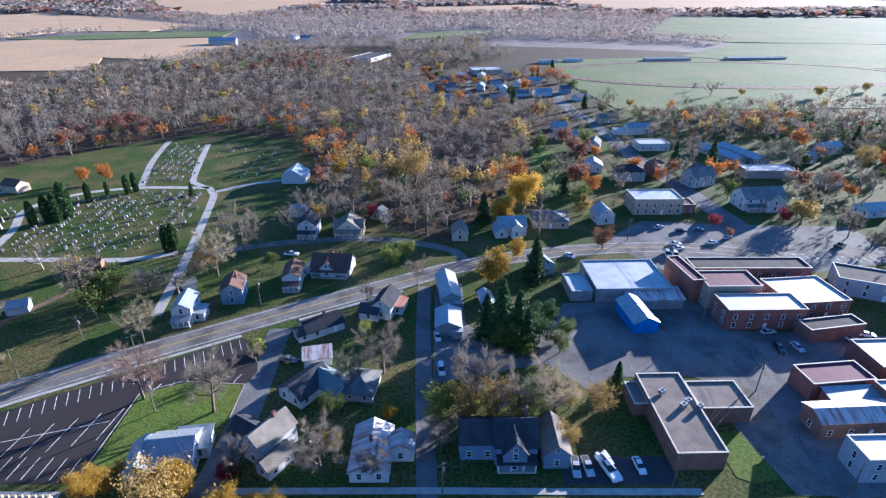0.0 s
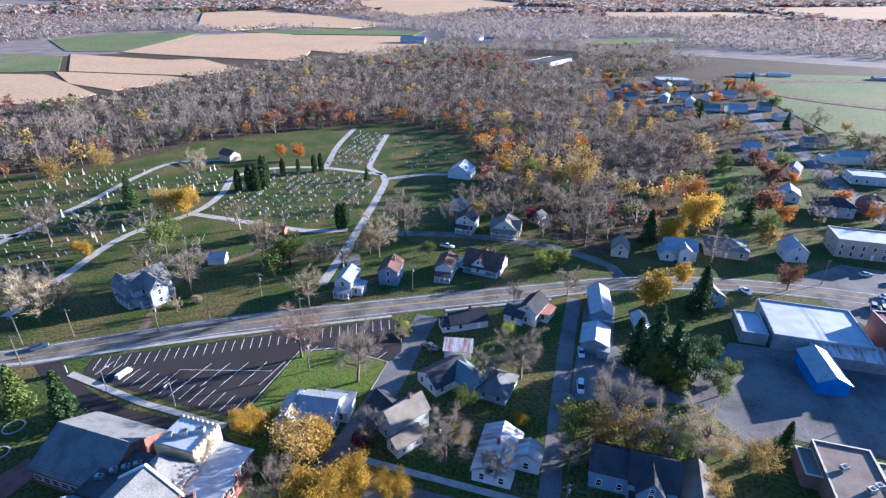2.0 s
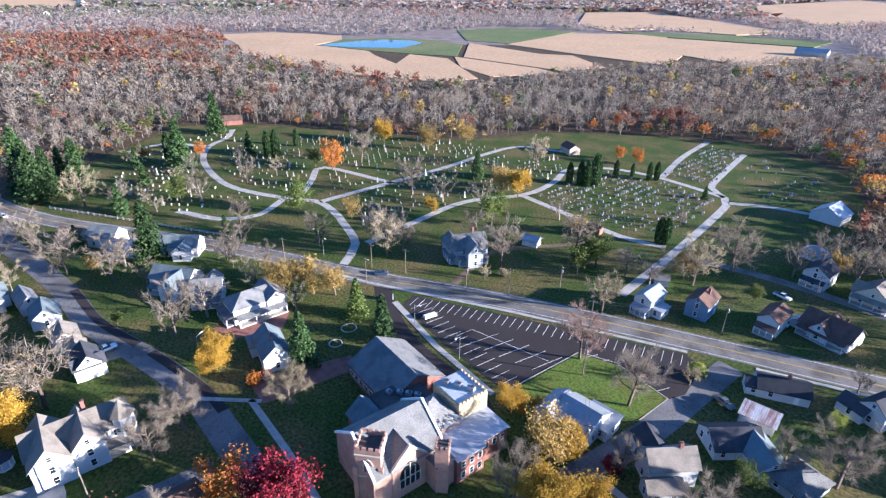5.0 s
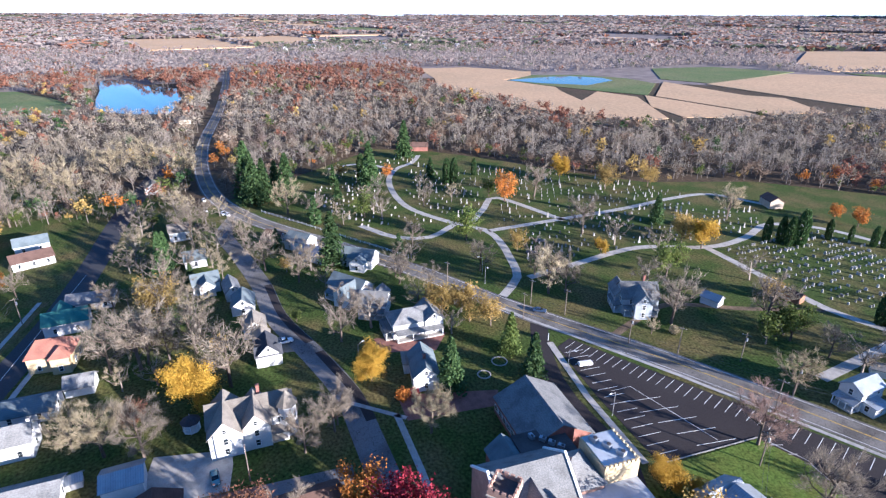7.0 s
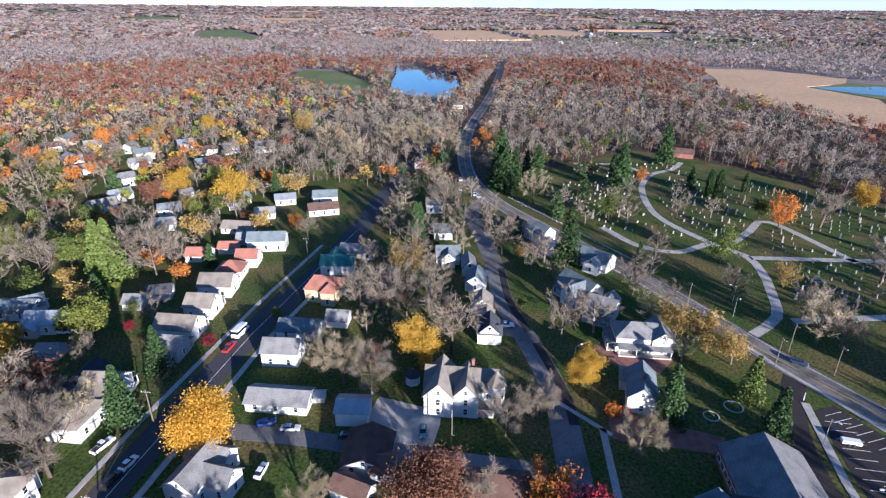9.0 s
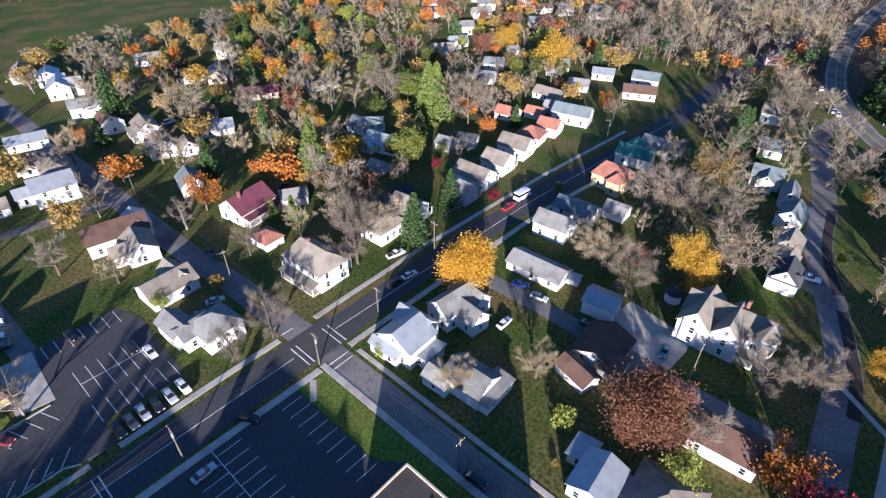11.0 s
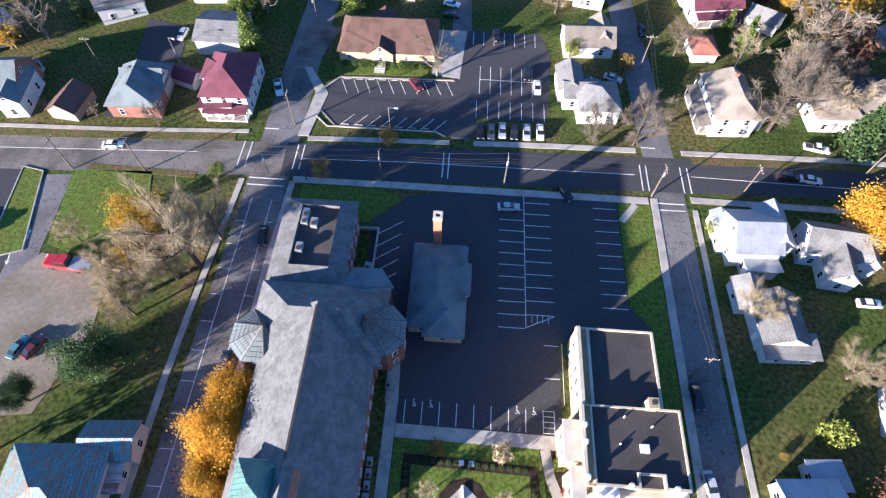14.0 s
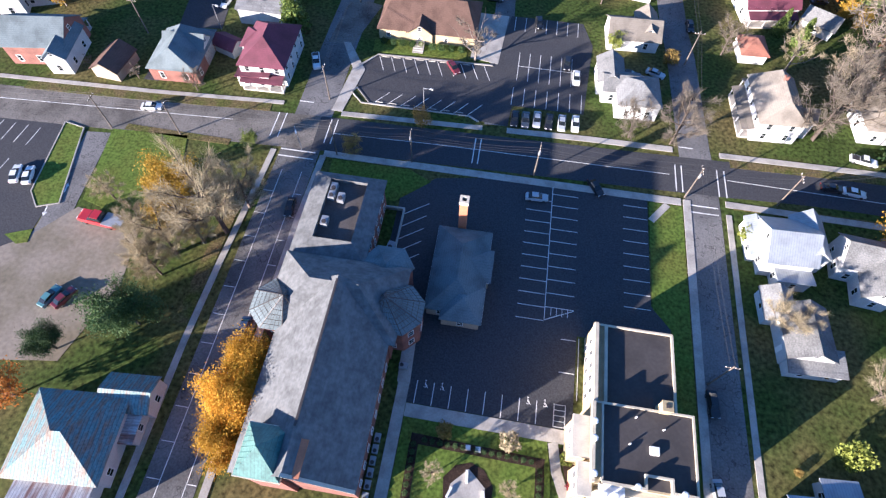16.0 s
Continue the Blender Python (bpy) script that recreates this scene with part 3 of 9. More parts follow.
road("road", [(136, 176), (134, 190), (130.5, 222), (126, 262), (121, 300), (119, 335), (118, 382), (112, 424), (110, 478), (116, 520)], 10.5, "asphalt", "broad road out of the town", 0.056)
road("road", [(110, 470), (70, 488), (20, 496), (-10, 500)], 6.0, "asphalt_old", "street of the far settlement", 0.05)
road("road", [(30, 495), (34, 560), (40, 640)], 5.0, "asphalt_old", "street of the far settlement", 0.048)
road("road", [(82, 186), (130, 188), (180, 182), (260, 172), (420, 160)], 12.0, "asphalt_old", "wide main street of the town", 0.06)
road("road", [(-135, 80), (-122, 74), (-112, 71), (-98, 69), (-74, 70), (-64, 66)], 5.6, "asphalt_sealed", "access lane beside the church", 0.045)
road("road", [(15, 175), (10, 185), (-10, 194), (-30, 196), (-60, 192), (-88, 182)], 4.6, "asphalt_old", "narrow street to the cemetery gate", 0.045)
GREY_LANE = "pale grey concrete lane through the cemetery"
for line in ([(-84, 140), (-87, 158), (-94, 196), (-105, 246), (-111, 256), (-122, 264), (-129, 286), (-142, 337)],
             [(-168, 178), (-140, 178), (-112, 178), (-96, 184)],
             [(-106, 250), (-93, 261), (-72, 270)],
             [(-111, 256), (-146, 256), (-171, 247), (-183, 228), (-173, 204), (-169, 180), (-178, 150), (-172, 118), (-166, 92)],
             [(-155, 76), (-168, 88), (-186, 93), (-203, 96), (-218, 95), (-231, 84), (-262, 69), (-306, 70), (-336, 81), (-350, 96), (-369, 106)],
             [(-216, 96), (-219, 127), (-224, 174), (-231, 212), (-230, 237), (-205, 252)],
             [(-241, 41), (-222, 53), (-217, 68), (-229, 84)],
             [(-218, 137), (-261, 120), (-246, 106), (-228, 92)],
             [(-336, 81), (-357, 62), (-350, 40)],
             [(-146, 258), (-160, 300), (-170, 345)]):
    road("lane", line, 3.4, "concrete", GREY_LANE, 0.04)
road("lane", [(-118, 93), (-126, 110), (-132, 128), (-122, 150), (-112, 176)], 2.6, "dirt", "bare earth track across the grass", 0.035)

# ---- houses ----
def window_mesh(w, h):
    f = Mesh()
    a, b = w / 2 + 0.1, w / 2
    f.add([(s * q, y, z) for y in (-0.07, 0.03) for q, lo, hi in ((a, -0.12, h + 0.12), (b, 0, h)) for s, z in ((-1, lo), (1, lo), (1, hi), (-1, hi))],
          [(i, (i + 1) % 4, 4 + (i + 1) % 4, 4 + i) for i in range(4)] + [(i, 8 + i, 8 + (i + 1) % 4, (i + 1) % 4) for i in range(4)] +
          [(4 + i, 4 + (i + 1) % 4, 12 + (i + 1) % 4, 12 + i) for i in range(4)])
    f.box(-w / 2, -0.06, h / 2 - 0.03, w / 2, 0.03, h / 2 + 0.03)
    p = Mesh().box(-w / 2, -0.025, 0, w / 2, 0.02, h)
    both = Mesh().add(f.v, f.f).add(p.v, p.f).data("window", M["trim_white"])
    both.materials.append(M["pane"])
    for q in both.polygons[-6:]:
        q.material_index = 1
    return f.data("window", M["trim_white"]), p.data("pane", M["pane"]), both


WINDOWS = {k: window_mesh(*s) for k, s in {"tall": (0.95, 1.6), "small": (0.8, 1.0), "wide": (1.8, 1.3), "shop": (2.6, 2.0)}.items()}
DOOR = Mesh().box(-0.5, -0.06, 0, 0.5, 0.03, 2.1)
DOOR_DATA = {k: DOOR.data("door", M[k]) for k in ("trim_white", "trim_dark", "red_paint")}
POST = Mesh().box(-0.09, -0.09, 0, 0.09, 0.09, 2.5).data("post", M["trim_white"])


def roof_mesh(L, W, h, rise, kind, over=0.4, thick=0.18):
    """A roof on a block with its ridge along x: gable, hip, pyramid, shed or flat."""
    r = Mesh()
    a, b = L / 2 + over, W / 2 + over
    drop = rise * over / (W / 2)
    if kind == "gable":
        r.slab([(-a, -b, h - drop), (a, -b, h - drop), (a, 0, h + rise), (-a, 0, h + rise)], thick)
        r.slab([(a, b, h - drop), (-a, b, h - drop), (-a, 0, h + rise), (a, 0, h + rise)], thick)
    elif kind in ("hip", "clipped"):
        k = (L - W) / 2 if kind == "hip" else L / 2 - W * 0.22
        k = max(k, 0.05)
        e = h - drop
        r.add([(-a, -b, e), (a, -b, e), (a, b, e), (-a, b, e), (-k, 0, h + rise), (k, 0, h + rise)] +
              [(-a, -b, e - thick), (a, -b, e - thick), (a, b, e - thick), (-a, b, e - thick)],
              [(0, 1, 5, 4), (2, 3, 4, 5), (1, 2, 5), (3, 0, 4), (0, 6, 7, 1), (1, 7, 8, 2), (2, 8, 9, 3), (3, 9, 6, 0), (9, 8, 7, 6)])
    elif kind == "shed":
        r.slab([(-a, -b, h), (a, -b, h), (a, b, h + rise), (-a, b, h + rise)], thick)
    else:
        r.box(-L / 2 + 0.25, -W / 2 + 0.25, h - 0.45, L / 2 - 0.25, W / 2 - 0.25, h - 0.3)
    return r


def wall_mesh(L, W, h, rise, kind):
    w = Mesh()
    x, y = L / 2, W / 2
    if kind == "gable":
        w.add([(-x, -y, 0), (x, -y, 0), (x, y, 0), (-x, y, 0), (-x, -y, h), (x, -y, h), (x, y, h), (-x, y, h), (-x, 0, h + rise - 0.02), (x, 0, h + rise - 0.02)],
              [(3, 2, 1, 0), (0, 1, 5, 4), (2, 3, 7, 6), (1, 2, 6, 9, 5), (3, 0, 4, 8, 7), (4, 5, 9, 8), (6, 7, 8, 9)])
    elif kind == "shed":
        w.add([(-x, -y, 0), (x, -y, 0), (x, y, 0), (-x, y, 0), (-x, -y, h - 0.1), (x, -y, h - 0.1), (x, y, h + rise - 0.1), (-x, y, h + rise - 0.1)],
              [(3, 2, 1, 0), (4, 5, 6, 7), (0, 1, 5, 4), (1, 2, 6, 5), (2, 3, 7, 6), (3, 0, 4, 7)])
    elif kind == "flat":
        t = 0.3
        w.prism([(-x, -y), (x, -y), (x, y), (-x, y)], 0, h - 0.5)
        for q in ((-x, -y, x, -y + t), (-x, y - t, x, y), (-x, -y + t, -x + t, y - t), (x - t, -y + t, x, y - t)):
            w.box(q[0], q[1], h - 0.5, q[2], q[3], h)
    else:
        w.box(-x, -y, 0, x, y, h)
    return w


HOUSE_SPOTS = []


def window(top, size, spot, far=False):
    """One window; on far houses frame and pane are one mesh."""
    frame_data, pane_data, both = WINDOWS[size]
    o = part("window", both if far else frame_data, None, top, m=spot)
    if not far:
        part("pane", pane_data, None, o)


def house(x, y, yaw, L, W, h, wall="white_siding", roof="shingle_grey", kind="gable", rise=None, label="", wings=(), porch="", chimney=None,
          windows=True, name="house", category="house", group="houses of the town", door="trim_white", size="tall", z=0.0, trim=None, per=3.4):
    """A building of one main block (ridge along its own x) and wings: (x, y, turn, L, W, h, kind, rise, roof, wall), with
    windows on every free wall, a door, porches along sides named by letters (f front, b back, l left, r right) and a chimney (x, y, height)."""
    rise = rise if rise is not None else (0 if kind == "flat" else W * 0.32)
    HOUSE_SPOTS.append((x, y, max(L, W) / 2 + 2.5))
    far = math.hypot(x, y) > 112
    per = per + 0.9 if far else per
    top = thing(name, place(x, y, yaw, z), label, category, group)
    blocks = [(0, 0, 0, L, W, h, kind, rise, roof, wall)]
    for q in wings:
        q = list(q) + [None] * (10 - len(q))
        q[6] = q[6] or "gable"
        q[7] = q[7] if q[7] is not None else (0 if q[6] == "flat" else q[4] * 0.32)
        q[8], q[9] = q[8] or roof, q[9] or wall
        blocks.append(tuple(q))
    poses = [place(b[0], b[1], b[2]) for b in blocks]

    def covered(p, own):
        for k, (b, m) in enumerate(zip(blocks, poses)):
            q = m.inverted() @ p
            if k != own and abs(q.x) < b[3] / 2 + 0.25 and abs(q.y) < b[4] / 2 + 0.25 and q.z < b[5] + 0.3:
                return True
        return False

    for k, (b, m) in enumerate(zip(blocks, poses)):
        bl, bw, bh, bk, br = b[3], b[4], b[5], b[6], b[7]
        body = part("wall", wall_mesh(bl, bw, bh, br, bk), M[b[9]], top, m=m)
        part("roof", roof_mesh(bl, bw, bh, br, bk), M[b[8]], top, m=m)
        if bk == "flat":
            cap = Mesh()
            e = 0.06
            for q in ((-bl / 2 - e, -bw / 2 - e, bl / 2 + e, -bw / 2 + 0.34), (-bl / 2 - e, bw / 2 - 0.34, bl / 2 + e, bw / 2 + e),
                      (-bl / 2 - e, -bw / 2 + 0.34, -bl / 2 + 0.34, bw / 2 - 0.34), (bl / 2 - 0.34, -bw / 2 + 0.34, bl / 2 + e, bw / 2 - 0.34)):
                cap.box(q[0], q[1], bh, q[2], q[3], bh + 0.1)
            part("coping", cap, M[trim or "stone_trim"], top, m=m)
        elif trim:
            edge = Mesh()
            edge.box(-bl / 2 - 0.05, -bw / 2 - 0.42, bh - 0.5, bl / 2 + 0.05, -bw / 2 - 0.36, bh - 0.3)
            edge.box(-bl / 2 - 0.05, bw / 2 + 0.36, bh - 0.5, bl / 2 + 0.05, bw / 2 + 0.42, bh - 0.3)
            part("gutter", edge, M[trim], top, m=m)
        if not windows:
            continue
        for side, (n0, half, out) in enumerate(((bl, bw / 2, -90), (bw, bl / 2, 0), (bl, bw / 2, 90), (bw, bl / 2, 180))):
            count = max(1, int(n0 / per))
            for storey in range(max(1, int(bh / 2.75))):
                zz = 0.95 + storey * 2.75
                if zz + 1.7 > bh + (0.4 if bk == "flat" else 0.6):
                    continue
                for i in range(count):
                    s = (i + 0.5) / count * n0 - n0 / 2
                    spot = m @ place(0, 0, out) @ Matrix.Translation((half, s, zz)) @ Matrix.Rotation(radians(90), 4, "Z")
                    if covered(spot.translation, k):
                        continue
                    if k == 0 and side == 0 and storey == 0 and i == count // 2:
                        part("door", DOOR_DATA[door], None, top, m=spot @ Matrix.Translation((0, 0, -0.8)))
                        continue
                    window(top, size, spot, far)
            if bk == "gable" and side in (1, 3) and br > 1.9:
                spot = m @ place(0, 0, out) @ Matrix.Translation((half, 0, bh + 0.35)) @ Matrix.Rotation(radians(90), 4, "Z")
                if not covered(spot.translation, k):
                    window(top, "small", spot, far)
    for c in porch:
        n0, half, out = {"f": (L, W / 2, -90), "r": (W, L / 2, 0), "b": (L, W / 2, 90), "l": (W, L / 2, 180)}[c]
        m = place(0, 0, out) @ Matrix.Translation((half, 0, 0))
        w = n0 * 0.46
        part("porch_floor", Mesh().box(0.02, -w, 0, 2.3, w, 0.45), M["concrete"], top, m=m)
        part("porch_roof", Mesh().slab([(0.02, -w - 0.2, 3.35), (2.55, -w - 0.2, 2.75), (2.55, w + 0.2, 2.75), (0.02, w + 0.2, 3.35)], 0.16), M[roof], top, m=m)
        for i in range(4):
            part("post", POST, None, top, m=m @ Matrix.Translation((2.15, -w + 0.15 + i * (2 * w - 0.3) / 3, 0.2)))
    if chimney:
        cx, cy, ch = chimney
        c = part("chimney", Mesh().box(cx - 0.35, cy - 0.35, 0.5, cx + 0.35, cy + 0.35, ch).box(cx - 0.43, cy - 0.43, ch, cx + 0.43, cy + 0.43, ch + 0.15), M["red_brick"], top)
        part("flue", Mesh().box(cx - 0.18, cy - 0.18, ch + 0.15, cx + 0.18, cy + 0.18, ch + 0.3), M["trim_dark"], c)
    return top

# ---- dwellings and sheds ----
WALL_WORD = {"white_siding": "white clapboard", "cream_siding": "cream-sided", "grey_siding": "grey-sided", "blue_siding": "slate-blue", "tan_siding": "tan-sided",
             "yellow_brick": "yellow brick", "red_brick": "red brick", "brown_brick": "brown brick", "metal_blue": "blue metal", "metal_white": "white metal", "wood_brown": "brown wooden",
             "metal_grey": "grey metal"}
ROOF_WORD = {"shingle_grey": "grey shingle", "shingle_dark": "near-black shingle", "shingle_brown": "brown shingle", "shingle_tan": "tan shingle", "shingle_blue": "blue-grey shingle",
             "shingle_red": "dark red shingle", "shingle_orange": "orange-red shingle", "shingle_green": "green shingle", "metal_white": "pale metal", "metal_rust": "rust-streaked metal", "metal_turquoise": "weathered turquoise metal",
             "metal_blue": "blue metal", "roof_white": "white", "roof_tar": "tarred", "roof_gravel": "gravel", "copper": "green copper", "metal_grey": "grey metal"}
SHORT = {"w": "white_siding", "c": "cream_siding", "g": "grey_siding", "b": "blue_siding", "t": "tan_siding", "y": "yellow_brick", "r": "red_brick", "n": "brown_brick",
         "mb": "metal_blue", "mw": "metal_white", "o": "wood_brown", "mg": "metal_grey",
         "sg": "shingle_grey", "sd": "shingle_dark", "sb": "shingle_brown", "st": "shingle_tan", "sl": "shingle_blue", "sr": "shingle_red", "so": "shingle_orange", "sn": "shingle_green",
         "rq": "metal_turquoise", "rw": "metal_white", "rr": "metal_rust", "fw": "roof_white", "ft": "roof_tar", "fg": "roof_gravel", "mgr": "metal_grey"}


def H(x, y, yaw, L, W, h, wall="w", roof="sg", kind="gable", extra="", what="house", **more):
    wall, roof = SHORT[wall], SHORT[roof]
    rows = "two-storey " if h > 4.6 else "one-storey "
    label = f"{WALL_WORD[wall]} {rows if what == 'house' else ''}{what.replace('_', ' ')} with a {ROOF_WORD[roof]} {kind if kind != 'clipped' else 'hipped'} roof{extra}"
    if "wings" in more:
        more["wings"] = [tuple(SHORT.get(v, v) if i > 7 else v for i, v in enumerate(q)) for q in more["wings"]]
    cat = {"garden_shed": "shed", "apartment_house": "house"}.get(what, what.replace("_", " "))
    return house(x, y, yaw, L, W, h, wall, roof, kind, label=label, name=what, category=cat, group=f"{cat}s of the town", **more)


# north of the highway, beside the cemetery
H(-49.3, 202, 90, 9.5, 7.6, 5.6, "w", "sd", porch="l", chimney=(1, 1, 8.5))
H(-58.3, 222, 0, 8, 7, 2.8, "w", "rw", "hip", what="garage")
H(-32.8, 203, 90, 10, 10.8, 3.4, "c", "st", "gable", rise=4.2, porch="l", wings=[(-1, 0, 90, 12, 6, 4, "gable", 2.4)])
H(-70.2, 268, 90, 12, 12, 3.6, "w", "rw", what="barn", windows=False)
H(-62.9, 151, 99, 9, 6.6, 5.6, "b", "sb", chimney=(1, -1, 8.6))
H(-74, 140, 96, 9, 5.6, 5.6, "w", "rw", porch="l", wings=[(-1, -4, 0, 5, 4, 3, "shed", 0.5)])
H(-80.5, 157, 40, 4.2, 3.4, 2.6, "w", "sg", what="garden_shed", windows=False)
H(-46, 161, 95, 10, 5.9, 5.0, "w", "sb", porch="l")
H(-41.6, 168.5, 90, 3.5, 3.2, 2.4, "w", "rw", what="garden_shed", windows=False)
H(-33.8, 170, -5, 13.7, 9, 3.4, "w", "sb", rise=3.4, porch="f", wings=[(-1, -1, 90, 10, 5, 3.6, "gable", 2.8)], chimney=(3, 0, 7.6))
H(-19, 214, 20, 3, 2.5, 2.6, "w", "rw", what="garden_shed", windows=False)
H(12.5, 198, 90, 8, 6.3, 3.2, "c", "st", rise=3)
H(34, 203, 5, 11, 9, 4.4, "w", "rw", wings=[(-5, -2, 90, 8, 5, 3.0, "gable", 1.6), (1, -3, 90, 7, 4, 5, "gable", 1.6)])
H(51.3, 212, -2, 15, 12, 3.6, "t", "sg", "hip", rise=2.0)
H(40.7, 170, 110, 9, 6, 4.2, "g", "sg")
H(-22.5, 219, 70, 7, 5, 2.8, "t", "sg")
# between the highway and the street below the church
H(-31, 132.8, 33, 11.4, 7.2, 2.9, "w", "sd", rise=2.0, wings=[(-6.6, -1, 0, 3.4, 4.6, 2.7, "gable", 1.5)], chimney=(1, 0, 6))
H(-12.6, 142.6, 75, 9.5, 6.2, 4.6, "w", "sd", rise=2.6, wings=[(-4, 3.5, 90, 6, 5, 3, "gable", 1.8), (2, -4, 0, 6, 3, 2.8, "shed", 0.6, "so")])
H(-29.2, 117.6, 12, 7.4, 5, 2.7, "w", "rr", "shed", rise=0.6, windows=False, what="garden_shed")
H(-29.6, 105.5, 55, 11, 8, 3.0, "w", "sd", rise=2.6, wings=[(4.0, -4.5, 90, 10, 7, 3.0, "gable", 2.3, "sl")])
H(-15.6, 106, 82, 9.4, 7.6, 2.8, "g", "sg", "hip", rise=2.4, what="garage")
H(-33.4, 86.5, 58, 10, 6.2, 5.4, "w", "st", rise=2.8, wings=[(-1.5, 5, 90, 6.5, 5.5, 4.8, "gable", 2.2, "sd"), (-3, -4.5, 0, 7, 4, 3.0, "gable", 1.6)], chimney=(2, 0, 9))
H(-52.8, 83, 8, 9, 9.2, 4.6, "w", "rw", rise=2.4, wings=[(-5.8, -1.6, 90, 8.5, 6, 4.2, "gable", 2.0), (3, 3, 0, 7, 6, 3.2, "shed", 0.8)])
H(-10.6, 83.6, 90, 13, 8.2, 3.2, "w", "rr", rise=2.2, wings=[(1.5, -6.2, 0, 5, 5.6, 3.2, "gable", 1.6)], chimney=(0, 0, 6.4))
VICT = H(20.5, 86, 0, 9, 9, 5.6, "b", "sd", rise=3.6, porch="f", chimney=(2.5, 2, 10.4),
         wings=[(-8, 1, 0, 8, 8, 5, "gable", 2.8), (8.6, -0.5, 90, 10, 5.6, 4.4, "gable", 2.4, "st"), (-0.5, -3.4, 90, 6, 5, 5.6, "gable", 3.2)])
H(7, 152, 97, 16, 6.2, 4.2, "mw", "rw", what="shed", rise=1.8, windows=False, wings=[(-8.6, 0, 0, 2.4, 5.4, 3, "shed", 0.4)])
H(6.8, 134, 90, 9.5, 7.3, 3.4, "mw", "rw", what="garage", rise=1.6, windows=False, wings=[(-4.4, -2.4, 0, 4, 3, 2.6, "shed", 0.4)])
H(19.5, 147, 100, 9, 4, 2.2, "w", "rw", what="shed", windows=False)
# the cemetery
H(-134, 116, 70, 12, 9, 6.0, "g", "sg", rise=4.0, porch="fl", chimney=(2, 1, 11.5), wings=[(0, -4, 90, 9, 5.5, 6, "gable", 3.4), (-5, 3, 90, 9, 5, 5.4, "gable", 2.8)])
H(-128, 143, 22, 6, 4.5, 2.8, "w", "rw", what="garage", windows=False)
H(-204, 252, -18, 10, 7, 4.0, "t", "sb", what="chapel", windows=False)
H(-121, 172, 12, 5.6, 4, 2.6, "o", "sb", what="garden_shed", windows=False)
H(-385, 111, 75, 13, 8, 3.4, "r", "sb", what="shelter", windows=False)
# along the western streets
H(-143.9, 40.5, 92, 16, 9, 5.4, "w", "sg", "hip", rise=2.6, porch="fl", wings=[(-2, 5.5, 0, 9, 3, 3, "shed", 0.6, "rw"), (5, 0, 90, 10, 6, 5.4, "gable", 2.4)])
H(-118.6, 36, 172, 12, 6.8, 4.8, "w", "sl", rise=3.0, porch="r", wings=[(5.4, 3, 0, 6, 4, 2.9, "shed", 0.5, "st")], chimney=(-2, 0, 8.8))
H(-172, 25, 40, 14, 8, 5.2, "w", "sl", rise=3.0, wings=[(3, -4, 90, 9, 6.5, 5.2, "gable", 2.6)], porch="f")
H(-159, 31, 65, 9, 8, 4.8, "w", "sg", rise=2.8, porch="f", wings=[(1, 4.5, 90, 6, 5, 4.6, "gable", 2.2)])
H(-208, 17.5, 46, 12, 8, 3.2, "w", "rw", rise=2.6)
H(-198, 33, 55, 13, 8, 4.4, "w", "sl", rise=2.8, wings=[(2, -4, 90, 7, 6, 4, "gable", 2.2)])
H(-222, 12, 45, 11, 8, 4.6, "w", "sl", rise=2.8)
H(-250, -38, -80, 9, 8, 4.6, "w", "st", rise=2.6, chimney=(1, 0, 8))
H(-233, 2, 45, 9, 6, 3.2, "t", "sb", rise=2.2)
mansion = H(-112, -9, -88, 18, 9, 6.4, "w", "st", rise=3.2, porch="b", chimney=(-2.6, -1.5, 11), 
            wings=[(5.2, 2.0, 90, 12, 7, 6.4, "gable", 3.6), (-1.4, 2.4, 90, 10, 6, 6.4, "gable", 3.4), (-6.5, -2.5, 0, 7, 5, 5.6, "hip", 2.0)])
ring = [(-8.6 + 2.2 * math.cos(radians(45 * i + 22.5)), 3.6 + 2.2 * math.sin(radians(45 * i + 22.5))) for i in range(8)]
turret = part("turret", Mesh().prism(ring, 0, 8.2), M["white_siding"], mansion, "eight-sided white corner turret")
part("turret_roof", Mesh().add([(-8.6 + (x + 8.6) * 1.2, 3.6 + (y - 3.6) * 1.2, 8.2) for x, y in ring] + [(-8.6, 3.6, 11.8)], [(i, (i + 1) % 8, 8) for i in range(8)] + [tuple(range(7, -1, -1))]), M["shingle_tan"], turret)
for i in range(8):
    for z in (1.2, 4.6):
        part("window", WINDOWS["small"][2], None, turret, m=Matrix.Translation((-8.6, 3.6, z)) @ Matrix.Rotation(radians(45 * i), 4, "Z") @ Matrix.Translation((2.04, 0, 0)) @ Matrix.Rotation(radians(90), 4, "Z"))
H(-102.5, -53.5, -87, 15.4, 7.4, 2.9, "w", "sg", rise=1.9)
H(-100.7, -34, -84, 7.6, 6.6, 4.2, "w", "rw", what="garage", rise=1.4, windows=False)
H(-105.5, -44.5, -80, 3, 2.6, 2.2, "w", "rw", what="garden_shed", windows=False)
H(-88.4, -27, 4, 11, 10, 2.9, "w", "sb", rise=2.3, wings=[(3.5, 4.0, 90, 5, 6, 2.8, "gable", 1.8)], what="house")
H(-78.5, -27.5, 75, 8, 5, 2.6, "w", "sb", rise=1.6, what="shed", windows=False)
H(-157.7, -61.5, 90, 11, 9, 5.2, "y", "so", "clipped", rise=3.0, wings=[(3, -4, 90, 5, 4.5, 5.4, "hip", 2.0)])
H(-178, -63.5, -82, 12, 8, 4.2, "w", "sn", rise=2.6, porch="f", wings=[(2, -3.5, 90, 8, 5, 4.4, "gable", 2.4)])
